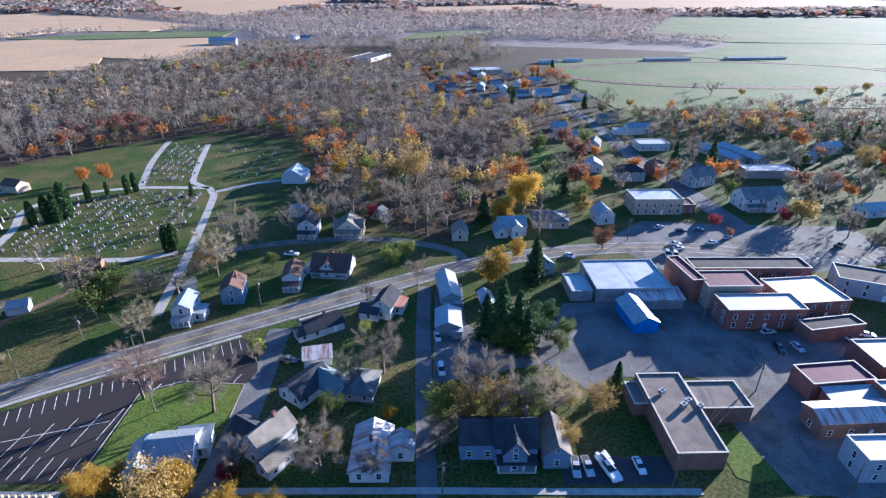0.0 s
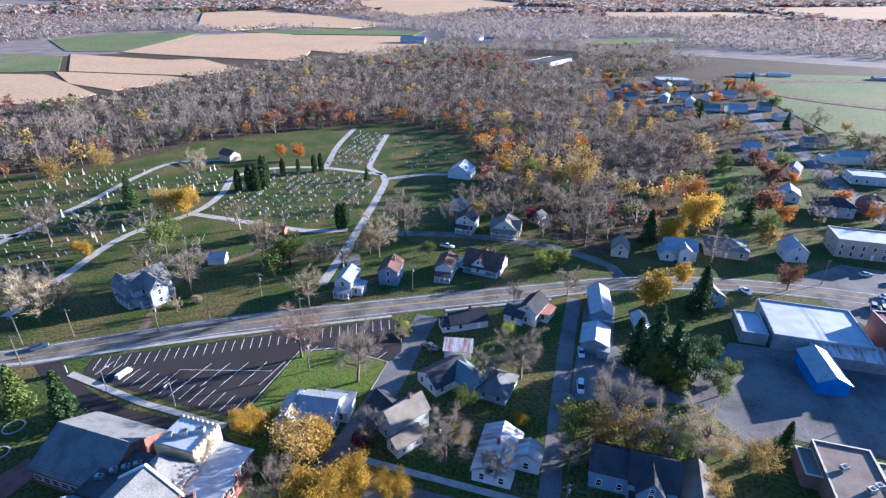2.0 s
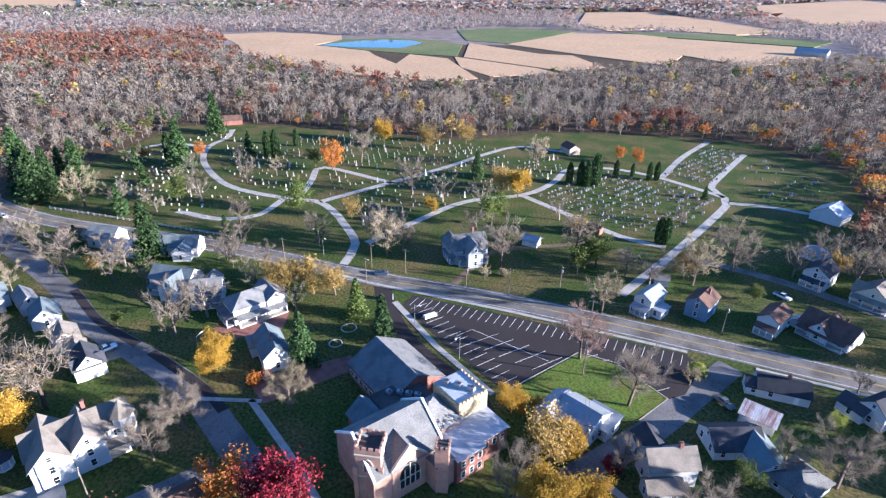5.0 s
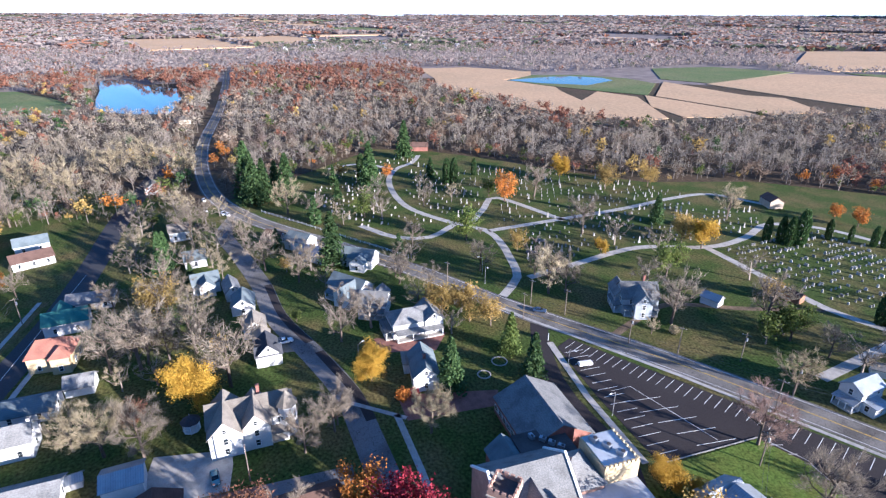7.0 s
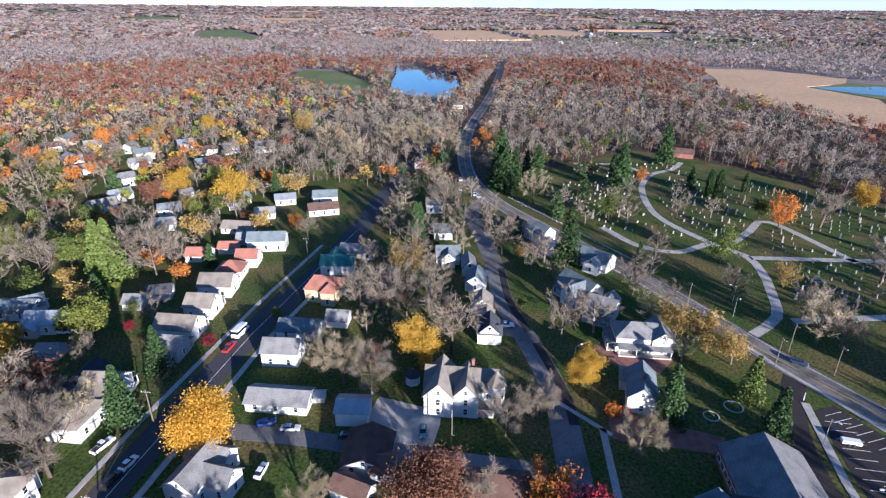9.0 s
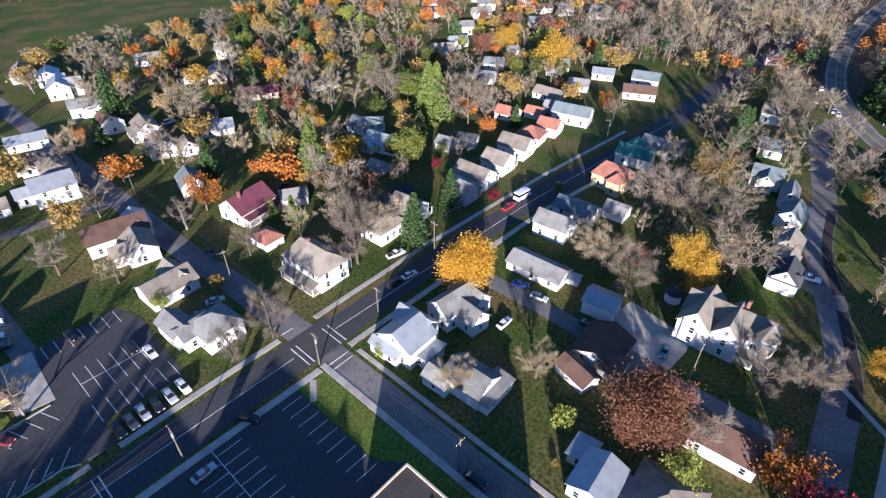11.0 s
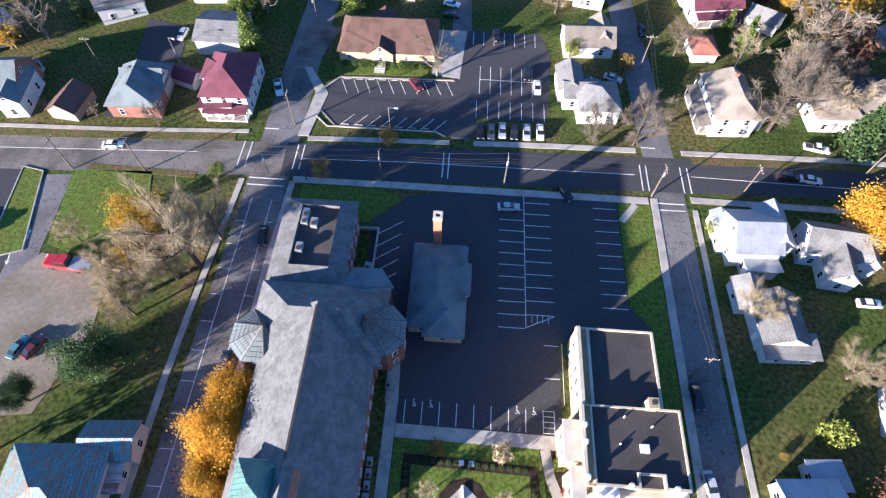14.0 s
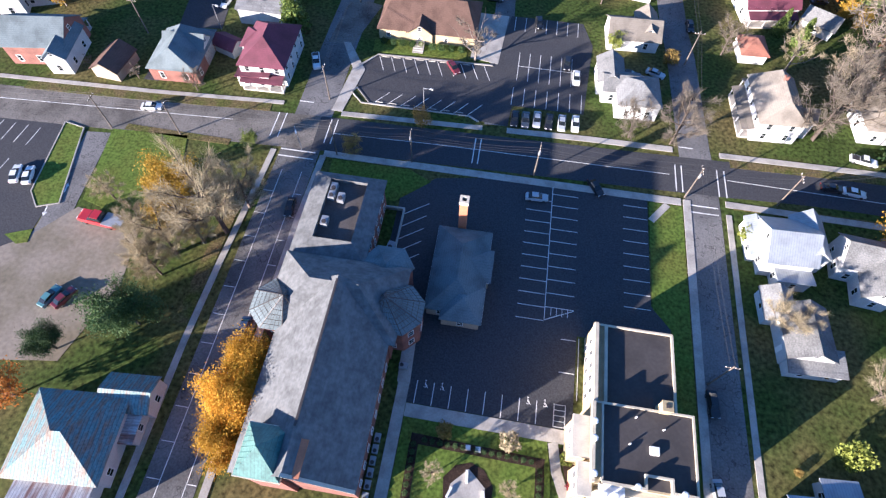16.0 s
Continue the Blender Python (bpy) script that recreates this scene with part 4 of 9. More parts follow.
H(-193, -60, -90, 14, 8, 2.9, "w", "sg", rise=2.2)
H(-134.4, -61, -88, 12.4, 8, 3.0, "w", "sl", rise=2.0)
H(-120.5, -60.5, -85, 10, 7, 4.8, "w", "sg", rise=2.6, porch="f")
H(-141.8, -51.5, -87, 6.6, 6, 2.8, "w", "sg", rise=2.2, what="garage", windows=False)
H(-141, -4, 3, 8, 5.6, 4.6, "w", "sd", rise=2.6, wings=[(2, 0, 90, 7, 3.6, 4, "gable", 1.8)])
H(-150, -5.6, 0, 6, 4.6, 2.9, "w", "st", rise=1.6)
H(-157.5, -7.6, 3, 7.6, 6.6, 3.6, "w", "st", rise=2.4)
H(-174, -11, 0, 9, 7.2, 3.6, "w", "sl", rise=2.6)
H(-186, -15, 10, 10, 5, 3.6, "w", "sg", rise=2.4)
H(-193.5, -24, -80, 9, 8, 4.4, "w", "sl", rise=2.4, wings=[(0, 3, 90, 8, 5, 4.2, "gable", 2.2)])
H(-218, -29.5, -80, 8, 8, 3.6, "w", "sl", rise=2.6, porch="f")
# along the southern street
H(-194, -99, -77, 15, 8, 4.8, "w", "sl", rise=2.6, porch="f")
H(-178, -99.5, -80, 8, 7, 4.2, "w", "so", rise=2.4, porch="f")
H(-167, -100.5, -80, 9, 8, 4.2, "w", "so", "hip", rise=2.6, porch="f")
H(-155, -99, -82, 11, 8.4, 4.6, "w", "st", rise=3.0, porch="f")
H(-141, -96.5, -86, 9, 8.4, 4.6, "w", "st", rise=2.8, porch="f")
H(-128, -96.5, -88, 12, 8.4, 4.4, "w", "st", rise=2.8, porch="f")
H(-117.5, -92.5, -87, 7, 7, 4.4, "g", "sg", rise=2.6, porch="f", wings=[(0, 4, 90, 6, 5, 4, "gable", 2)])
H(-179.4, -120.5, -81, 9, 7, 3.0, "w", "so", rise=2.2, what="garage")
H(-188, -113, -80, 7, 6, 2.8, "g", "so", rise=1.8, what="garage", windows=False)
H(-98, -97.5, -84, 9, 8.4, 5.2, "w", "st", rise=3.0, porch="f", wings=[(1, 4, 90, 8, 6, 5, "gable", 2.4)])
H(-87.2, -97, 2, 10, 8.4, 4.6, "w", "st", "hip", rise=3.0, porch="f")
H(-101.5, -106, 5, 10, 6, 3.6, "b", "sd", rise=2.0)
H(-148.7, -117, -67, 8, 6, 2.8, "g", "sd", rise=2.0, what="garage")
H(-141.4, -121, -80, 6, 6, 2.8, "g", "sg", rise=2.0, what="garage", windows=False)
H(-131, -154, -81, 12, 9, 3.2, "w", "sl", rise=2.4)
H(-112, -126, -80, 6, 5, 2.8, "g", "sg", what="garage", windows=False)
H(-206, -154, -68, 10, 7, 3.4, "w", "sg", rise=2.2)
H(-225, -163, -57, 10, 7, 3.4, "w", "sl", rise=2.2)
H(-224, -198, -35, 12, 8, 3.4, "w", "st", rise=2.4)
H(-209, -119.5, -87, 13, 8, 3.0, "w", "st", rise=2.2)
H(-228, -116, -69, 9, 7, 3.0, "w", "sg", rise=2.2)
H(-267, -153, -46, 9, 9, 3.6, "r", "sr", rise=2.8)
H(-238, -91, -65, 14, 9, 3.4, "w", "sb", rise=2.2)
H(-249, -115, -65, 10, 8, 3.2, "w", "rw", rise=2.0)
H(-255, -96, -72, 12, 9, 3.8, "w", "sl", rise=2.4)
H(-198, -110, -75, 8, 6, 2.8, "g", "sg", what="garage", windows=False)
H(-245, -138, -50, 10, 8, 3.4, "w", "sl", rise=2.2)
H(-250, -170, -40, 6, 5, 2.8, "w", "rw", what="garage", windows=False)
H(-236, -136, -60, 5, 4, 2.6, "w", "rw", what="garden_shed", windows=False)
# the block round the corner lots
H(-60, -60, 2, 8.4, 9.6, 5.4, "w", "rw", rise=3.0, wings=[(-4.6, -1.6, 90, 9, 5.4, 5.0, "gable", 2.4), (-1, 5.5, 0, 6, 4, 3.0, "shed", 0.6), (4.2, -2, 90, 8, 3, 3.2, "gable", 1.0)])
H(-76, -59.5, -6, 12, 7, 5.0, "w", "sg", rise=2.8, wings=[(0, 4.4, 90, 8, 5.4, 4.2, "gable", 2.4), (-4.6, 0, 90, 9, 5, 4.6, "gable", 2.2)])
H(-61.2, -42.5, 92, 9.4, 7.6, 4.2, "w", "sg", rise=2.4, wings=[(4.8, 1.0, 90, 9, 4, 2.9, "shed", 0.6), (-5.5, -3.2, 0, 6, 5, 2.9, "gable", 1.6)])
H(-59, -12, 4, 8.6, 7.4, 3.6, "w", "rw", rise=1.6, wings=[(-4, -4.6, 0, 5, 4, 2.8, "shed", 0.5), (-2, 4.5, 0, 4, 3.6, 2.6, "shed", 0.5)])
H(-62.5, -1.5, 5, 12, 11, 3.6, "c", "st", "hip", rise=3.0)
H(-82, 2, 94, 12, 8, 3.8, "w", "sb", rise=2.6)
H(50.4, -94.4, 92, 14.5, 10.2, 5.8, "w", "sr", "hip", rise=3.6, porch="r", wings=[(6.2, -2.2, 0, 4.4, 7.4, 3.2, "shed", 0.7, "sr"), (-2, -3.4, 90, 6, 6, 5.6, "hip", 1.6, "sr")])
H(57.8, -112.6, 0, 11, 11.4, 4.4, "w", "sg", rise=1.6, windows=False)
H(62.3, -97, -20, 5.6, 4.2, 2.6, "w", "sr", what="garage", windows=False)
H(71, -91, 93, 13, 11, 4.0, "r", "sl", "clipped", rise=3.6, porch="l", wings=[(-2, 1, 90, 9, 5, 4.6, "gable", 2.4, "sl", "w")])
H(86, -86.5, 84, 8, 6.4, 2.9, "t", "sb", what="garage", rise=2.0, windows=False)
H(104, -90, 8, 14, 11, 5.4, "r", "sl", rise=3.6, porch="f", wings=[(-5.6, 3, 90, 11, 5, 4.8, "gable", 2.0, "sl", "w")])
H(118, -108, 20, 13, 9, 5.2, "w", "sl", rise=2.8, wings=[(4, 3, 90, 10, 6, 5, "gable", 2.6)])
H(88, -122, 30, 11, 8, 4.6, "w", "sg", rise=2.6)
H(66, -131, 5, 10, 7, 3.2, "w", "sg", rise=2.0, what="garage", windows=False)
H(-33.6, -95.5, 3, 9, 9, 4.6, "w", "sg", "hip", rise=2.6, wings=[(5.6, -6.5, 90, 8, 5.5, 4.2, "gable", 2.0), (3.4, -3, 0, 8, 6, 4, "gable", 1.8)])
H(-33.2, -118, 3, 12, 8.4, 3.6, "w", "st", rise=2.6, wings=[(-3.5, -2, 90, 9, 5, 3.6, "gable", 2.2)])
H(-62, -118, 3, 6, 7, 2.9, "w", "so", "hip", rise=2.0, what="garage", windows=False)
H(-63, -96.5, 93, 14, 9.4, 6.0, "w", "st", "clipped", rise=3.8, porch="fl", wings=[(3, 4.5, 90, 6, 4, 5, "gable", 2.0)], chimney=(-2, 0, 10.4))
H(-67.3, -136, 10, 13, 10, 4.4, "w", "sr", rise=3.6, porch="b", chimney=(3, 1, 9))
H(-80.5, -131, -30, 8, 6, 3.0, "w", "sg", rise=2.0, what="garage")
H(-35.5, -139, 80, 10, 8, 4.2, "w", "st", rise=2.6, wings=[(0, -4, 90, 6, 5, 3.6, "gable", 2)])
H(-34, -150, -10, 16, 10, 4.6, "w", "sb", rise=2.8, wings=[(-6, -2, 90, 9, 6, 4.2, "gable", 2.0, "rw")])
H(53.5, -6.5, 4, 14, 12.5, 4.6, "w", "rq", "hip", rise=2.8, wings=[(-6.4, -7.2, 0, 7.6, 5.4, 3.8, "gable", 1.4, "rq"), (-7.6, -2.6, 90, 5, 3, 2.6, "shed", 0.5, "rr"), (-0.5, 8.4, 0, 11, 5, 3.4, "shed", 0.8, "rr")])
H(-31, -189, -8, 12, 10, 5.6, "w", "rw", rise=2.8, wings=[(6, -3, 0, 9, 7, 3.4, "gable", 1.8), (-3, -13, 90, 14, 9, 5, "hip", 2.4, "st", "c")])
H(-13.5, -192, -10, 10, 7, 3.0, "w", "st", rise=2.0)
H(0.6, -190, 70, 7, 5.4, 2.8, "w", "sg", what="garage", windows=False)
H(-37, -236, -14, 13, 8, 3.2, "w", "rw", rise=2.0)
H(-63.5, -251, -15, 12, 8, 5.0, "w", "sg", rise=2.4)
H(-64, -282, 70, 12, 9, 5.4, "w", "rw", rise=3.0, wings=[(0, 5, 90, 8, 6, 5, "gable", 2.6)])
H(-64.4, -229, 80, 11, 8, 5.0, "w", "sb", rise=2.6)
H(-71, -213, 80, 11, 8, 4.8, "w", "st", rise=2.6, porch="f")
H(-68, -194, 75, 9, 9, 4.6, "w", "st", rise=2.8)
H(-75, -188, 75, 7, 6, 3.4, "w", "st", rise=2.4)
H(-91, -196, -26, 12, 8, 3.0, "w", "rw", rise=2.4)
H(-95, -213, -40, 9, 7, 3.0, "t", "sb", rise=2.2)
H(-62, -161, 75, 9, 7, 4.6, "w", "sl", rise=2.8)
H(-132.5, -153, -47, 10, 8, 3.2, "w", "sl", rise=2.6)
H(-149.5, -205, -20, 13, 8, 3.0, "w", "sd", rise=2.0)
H(-123, -216, -30, 16, 8, 3.0, "t", "sr", rise=2.0)
H(2, -244, 75, 12, 8, 4.6, "w", "rw", rise=2.4)
H(0, -276, 75, 10, 8, 4.6, "w", "rw", rise=2.4)
H(-110, -297, -20, 13, 8, 3.2, "w", "st", rise=2.4)
H(53.4, -200, -10, 10, 9, 4.0, "y", "st", "hip", rise=2.6)
H(22.9, -184, 2, 12, 9, 5.2, "w", "rw", rise=2.6, porch="f")
H(52.8, -183, 0, 10, 8, 3.0, "w", "sd", rise=2.0)
H(25.5, -160, 0, 8, 8, 3.6, "w", "sd", rise=2.8)
H(17.6, -138, -4, 12, 9, 3.4, "g", "sd", rise=2.6)
H(53.7, -160, -4, 10, 9, 3.6, "w", "st", rise=2.2)
H(0.1, -138.4, 80, 5, 4.2, 2.6, "w", "sg", what="garage", windows=False)
for i, (x, y) in enumerate(((-18, -288), (-25, -299), (-20, -309), (-29, -320), (-16, -278))):
    H(x, y, -20, 19, 5, 3.0, "w", "rw", rise=0.8, what="mobile_home")

for i, (x, y, r) in enumerate(((-241, -201, -35), (-299, -231, -40), (-333, -263, 20), (-345, -229, -50), (-337, -209, -30), (-306, -190, -45), (-343, -194, -60), (-350, -173, -70), (-281, -127, -65), (-125, -139, -80),
                               (-321, -313, -30), (-345, -321, 10), (-338, -295, -45), (-33, -216, -10), (-59, -318, 70), (-66, -302, 70), (-114, -259, -25), (-122, -250, 60), (-144, -280, -30), (-262, -215, -40),
                               (-280, -255, -35), (-300, -280, 50), (-265, -190, -50), (-318, -240, -40))):
    H(x, y, r, 10 + i % 3 * 2, 7.6 + i % 2, 3.2 + i % 4 * 0.6, "wwgwwt"[i % 6], ("rw", "sg", "st", "rw", "sb", "sl")[i % 6], rise=2.4, wings=[(2, 3, 90, 7, 5, 3.0, "gable", 1.8)])
for x, y in ((-11, -311), (-16, -289), (-24, -278), (-14, -267), (-21, -343), (-34, -332)):
    H(x, y, -24, 17, 4.6, 2.9, "w", "rw", rise=0.8, what="mobile_home")

# ---- car parks, yards and walks ----
sheet("parking_lot", [(-123.5, 84.5), (-54, 128), (-48, 126.5), (-44.6, 113), (-46, 108), (-61.5, 109), (-71.5, 104.6), (-72.2, 77.2), (-97, 77), (-120.5, 78.6)],
      M["asphalt_sealed"], 0.055, "freshly sealed dark parking lot beside the highway", "parking lot")
sheet("lawn", [(-61.2, 108.8), (-46.4, 107.6), (-46.6, 96), (-52, 91), (-57, 91), (-71, 78.5), (-71.2, 104.2)], M["lawn"], 0.12, "bright green grass between lot and house", "grass")
stripe([(-71.6, 104.6), (-71.8, 77)], 0.3, 0.2, "kerb", "concrete", "pale concrete kerb of the parking lot")
stripe([(-61.2, 109), (-46.2, 107.9), (-46, 96)], 0.3, 0.2, "kerb", "concrete", "pale concrete kerb of the parking lot")
BAYS = "white painted parking bays"
dashes((-121.3, 85.2), (-54, 127.2), 33, 5.2, 0.13, -65, 0.068, "bay_lines", BAYS)
dashes((-117, 79.2), (-74.5, 77.8), 15, 6.0, 0.13, 88, 0.068, "bay_lines", BAYS)
dashes((-92.4, 82.2), (-74.0, 89.0), 5, 10.5, 0.13, 84, 0.068, "bay_lines", BAYS)
stripe([(-97.4, 82), (-97.4, 87.8), (-73.9, 95)], 0.13, 0.068)
dashes((-69.0, 104.8), (-49.5, 108.6), 7, 3.6, 0.13, 72, 0.068, "bay_lines", BAYS)
stripe([(-70.4, 105.6), (-62, 109.6)], 0.13, 0.068)
sheet("pavement", [(-123.5, 76.6), (-123.3, 78.6), (-97, 75.4), (-73, 75), (-73, 73.4), (-97, 73.6)], M["concrete"], 0.13, "pale concrete walk beside the parking lot", "pavement")
# the corner lot
sheet("parking_lot", [(13.5, -62), (7, -67.2), (-3, -69), (-36.2, -69), (-36.2, -45), (-39.5, -41), (-39.5, -37), (-23, -37), (-22.8, -20.5), (4.5, -20.8), (6.4, -38), (13.5, -44)],
      M["asphalt_new"], 0.06, "large dark asphalt parking lot, blue of the sky put into its colour", "parking lot")
stripe([(-17, -69.5), (-17.1, -39.2)], 0.12, 0.075)
dashes((-12.0, -65.3), (-12.0, -39), 11, 5.0, 0.12, 180, 0.075, "bay_lines", BAYS)
dashes((-17.1, -67.2), (-17.1, -41.8), 10, 5.2, 0.12, 180, 0.075, "bay_lines", BAYS)
dashes((-31.3, -66.9), (-31.3, -44.2), 9, 4.8, 0.12, 180, 0.075, "bay_lines", BAYS)
stripe([(-17.1, -39.2), (-22.3, -41.7)], 0.12, 0.075)
dashes((-18.2, -41.8), (-21.2, -41.8), 4, 1.6, 0.1, 90, 0.075, "hatch_lines", "white hatched triangle on the asphalt")
dashes((3.2, -20.9), (-19.75, -20.7), 9, 3.8, 0.12, -90, 0.075, "bay_lines", BAYS)
stripe([(-21.6, -20.7), (-21.6, -24.5)], 0.12, 0.075)
dashes((-19.75, -24.4), (-19.75, -20.8), 5, 1.9, 0.1, 180, 0.075, "hatch_lines", "white hatched access bay")
stripe([(-23.4, -25.5), (-23.4, -36.5)], 0.1, 0.075)


def wheel_symbol(x, y):
    """A painted wheelchair mark: a wheel, a seat and a head."""
    mesh = Mesh()
    for i in range(9):
        a, b = radians(30 * i - 150), radians(30 * i - 120)
        mesh.prism([(0.42 * math.cos(a), 0.42 * math.sin(a)), (0.42 * math.cos(b), 0.42 * math.sin(b)), (0.3 * math.cos(b), 0.3 * math.sin(b)), (0.3 * math.cos(a), 0.3 * math.sin(a))], 0, 0.012)
    mesh.prism([(-0.06, 0.1), (0.06, 0.1), (0.06, 0.85), (-0.06, 0.85)], 0, 0.012)
    mesh.prism([(0.06, 0.1), (0.55, -0.45), (0.65, -0.36), (0.06, 0.28)], 0, 0.012)
    mesh.prism([(-0.13, 0.95), (0.13, 0.95), (0.13, 1.2), (-0.13, 1.2)], 0, 0.012)
    tagged(part("bay_symbol", mesh, M["line_white"], m=place(x, y, 180, 0.064, 0.78)), "white painted wheelchair symbol in a parking bay", "road marking", "", "structure")


for x in (1.8, -1.0, -15.4, -18.2):
    wheel_symbol(x, -24.0)
dashes((12.0, -57.3), (12.0, -45.4), 5, 5.6, 0.12, 216, 0.075, "bay_lines", BAYS)
dashes((-22.8, -36), (-22.8, -30), 2, 2.6, 0.12, 0, 0.075, "bay_lines", BAYS)
# walks and verges of the corner
WALK = "pale concrete pavement"


def walk_strip(points, width, label=WALK, z=0.14):
    ROAD_LINES.append((points, width / 2))
    return tagged(part("pavement", ribbon([Vector(p) for p in points], width, z), M["concrete"]), label, "pavement", "", "structure")


walk_strip([(31.8, -69.6), (14, -69.6)], 1.6)
walk_strip([(14, -69.7), (-43, -69.7)], 1.7)
walk_strip([(-44.2, -70.4), (-44.1, -45), (-44.0, -18.8), (-43.8, 20), (-41, 58)], 1.5)
walk_strip([(31.8, -69), (32.4, -52), (32.4, -38), (31.9, -20), (31.9, 2), (32, 50)], 1.3)
walk_strip([(-52, -70.6), (-86, -70.2), (-130, -69.4), (-190, -63)], 1.5)
walk_strip([(31, -81.4), (-0.6, -82.6)], 1.3)
walk_strip([(-6, -82.8), (-24, -83.4), (-42, -83.6)], 1.5)
walk_strip([(-52, -83.6), (-90, -84.2), (-150, -82), (-200, -78)], 1.4)
walk_strip([(44.5, -82.4), (75, -80.6), (110, -79.4), (150, -77)], 1.1)
walk_strip([(5.4, -24), (5.5, -8), (5.7, 10)], 1.9)
walk_strip([(4.4, -19.6), (-23.6, -19.3)], 2.2)
walk_strip([(6.0, -34), (5.5, -24)], 2.2)
walk_strip([(-19.9, -18.2), (-20.6, -14), (-22.4, -9.6), (-25.6, -6.6), (-31.6, -5.8), (-38, -7.4), (-41.6, -10)], 1.6)
walk_strip([(-40.2, -68.5), (-36.8, -64)], 1.4)
walk_strip([(-52.4, -68), (-52.2, -40), (-52.0, 10)], 1.1)
walk_strip([(42.6, -69), (44, -40), (44.4, -25), (44.2, -4), (44.2, 40)], 1.2, z=0.12)
walk_strip([(-104, 27.4), (-118, 10.2)], 1.2)
walk_strip([(-106, 25.4), (-86, 26.2), (-60, 26)], 1.6)
walk_strip([(-39, 75), (0, 75), (30, 74.6), (58, 74.4)], 1.6)
walk_strip([(-150, 71.4), (-139, 77), (-98, 103.5), (-54, 129.4)], 1.2, z=0.1)
walk_strip([(-39, 137.5), (-8, 155)], 1.2)
sheet("lawn", [(13, -68.4), (29.6, -68.4), (29, -60), (14.5, -60), (8, -66)], M["lawn"], 0.1, "bright green lawn at the street corner", "grass")
sheet("lawn", [(-36.5, -68.6), (-43.2, -68.6), (-43, -20), (-39.8, -20), (-39.8, -40.6), (-36.5, -44.6)], M["lawn"], 0.1, "green grass verge between lot and pavement", "grass")
sheet("lawn", [(4.3, -18.5), (-18.9, -18.2), (-19.6, -14), (-21.2, 6), (4.6, 6)], M["lawn"], 0.1, "green lawn of a memorial garden", "grass")
sheet("lawn", [(78.6, -68.4), (62, -69.4), (57, -50), (62, -46), (76, -50)], M["lawn"], 0.1, "wide mown lawn beside the lane", "grass")
sheet("parking_lot", [(62, -46), (76, -48), (82, -40), (90, -34), (78, -16), (64, -18), (60, -33)], M["gravel"], 0.062, "dusty gravel yard with parked cars", "yard")
sheet("parking_lot", [(130, -71), (88, -67.5), (82, -48), (82, -36), (130, -30)], M["asphalt_new"], 0.046, "dark parking lot with kerbed islands", "parking lot")
sheet("lawn", [(89.5, -68.5), (84.8, -67.6), (80, -48.2), (84, -46.6), (87, -50)], M["lawn"], 0.16, "kerbed grass island", "grass")
dashes((96, -57), (112, -59), 6, 5.0, 0.12, 82, 0.065, "bay_lines", BAYS)
dashes((94, -66), (112, -67.6), 7, 5.0, 0.12, 84, 0.065, "bay_lines", BAYS)
road("lane", [(81, -67), (79.6, -50), (79, -38), (84, -25), (96, -8)], 5.6, "asphalt", "asphalt lane beside the gravel yard", 0.058)
# bank lots
sheet("parking_lot", [(30.6, -97), (27, -101.6), (-0.6, -102.6), (-3.4, -121.8), (-21.6, -122), (-24.2, -114), (-22.6, -90.5), (-6.4, -90.5), (-6, -84), (0.6, -84.6), (2.6, -85.8), (25.6, -85.8), (29.4, -90)],
      M["asphalt_new"], 0.06, "kerbed dark parking lot of the bank", "parking lot")
stripe([(31, -97), (27, -101.8), (0, -102.8)], 0.25, 0.2, "kerb", "concrete", "pale concrete kerb round the lot")
stripe([(29.6, -90), (25.7, -85.6), (3, -85.5), (0.8, -84.2)], 0.25, 0.2, "kerb", "concrete", "pale concrete kerb round the lot")
dashes((26.6, -101.2), (1.4, -102.2), 10, 5.0, 0.12, 112, 0.075, "bay_lines", BAYS)
dashes((24.6, -86.0), (3.2, -85.8), 8, 4.6, 0.12, -128, 0.075, "bay_lines", BAYS)
stripe([(-6.6, -103.7), (-21.8, -103.6)], 0.12, 0.075)
dashes((-6.7, -98.8), (-19.4, -98.8), 6, 9.6, 0.12, -90, 0.075, "bay_lines", BAYS)
dashes((-6.2, -90.8), (-22, -90.8), 7, 5.6, 0.12, -90, 0.075, "bay_lines", BAYS)
dashes((-4.6, -121.6), (-20.4, -121.8), 7, 5.2, 0.12, 90, 0.075, "bay_lines", BAYS)
sheet("pavement", [(36.4, -104.6), (34.6, -104.6), (29, -96), (31, -82), (33.4, -82), (32, -96)], M["concrete"], 0.13, WALK, "pavement")
sheet("pavement", [(4.8, -121.6), (-2.8, -121.6), (-1.8, -103.4), (5, -104.6)], M["concrete"], 0.1, "pale concrete drive-through beside the bank", "pavement")
sheet("drive", [(34, -104), (40, -104), (38.5, -122), (30, -120)], M["asphalt_old"], 0.066, "side drive of the bank with painted bays", "drive")
sheet("lawn", [(28.6, -102.6), (6, -103.8), (6, -107), (29, -107)], M["lawn"], 0.1, "strip of green lawn below the bank wall", "grass")
road("lane", [(-3.4, -84), (-2.4, -104), (-1.2, -130), (0, -160), (3, -230), (4, -320)], 5.0, "asphalt", "asphalt back lane", 0.052)
road("lane", [(-44, -172), (-20, -176), (6, -180), (34, -186)], 4.4, "asphalt_old", "pale cross lane", 0.048)
# the mansion block
road("lane", [(-91, -72.5), (-92, -45), (-91, -20), (-90.4, 12)], 5.0, "asphalt", "narrow back lane", 0.049)
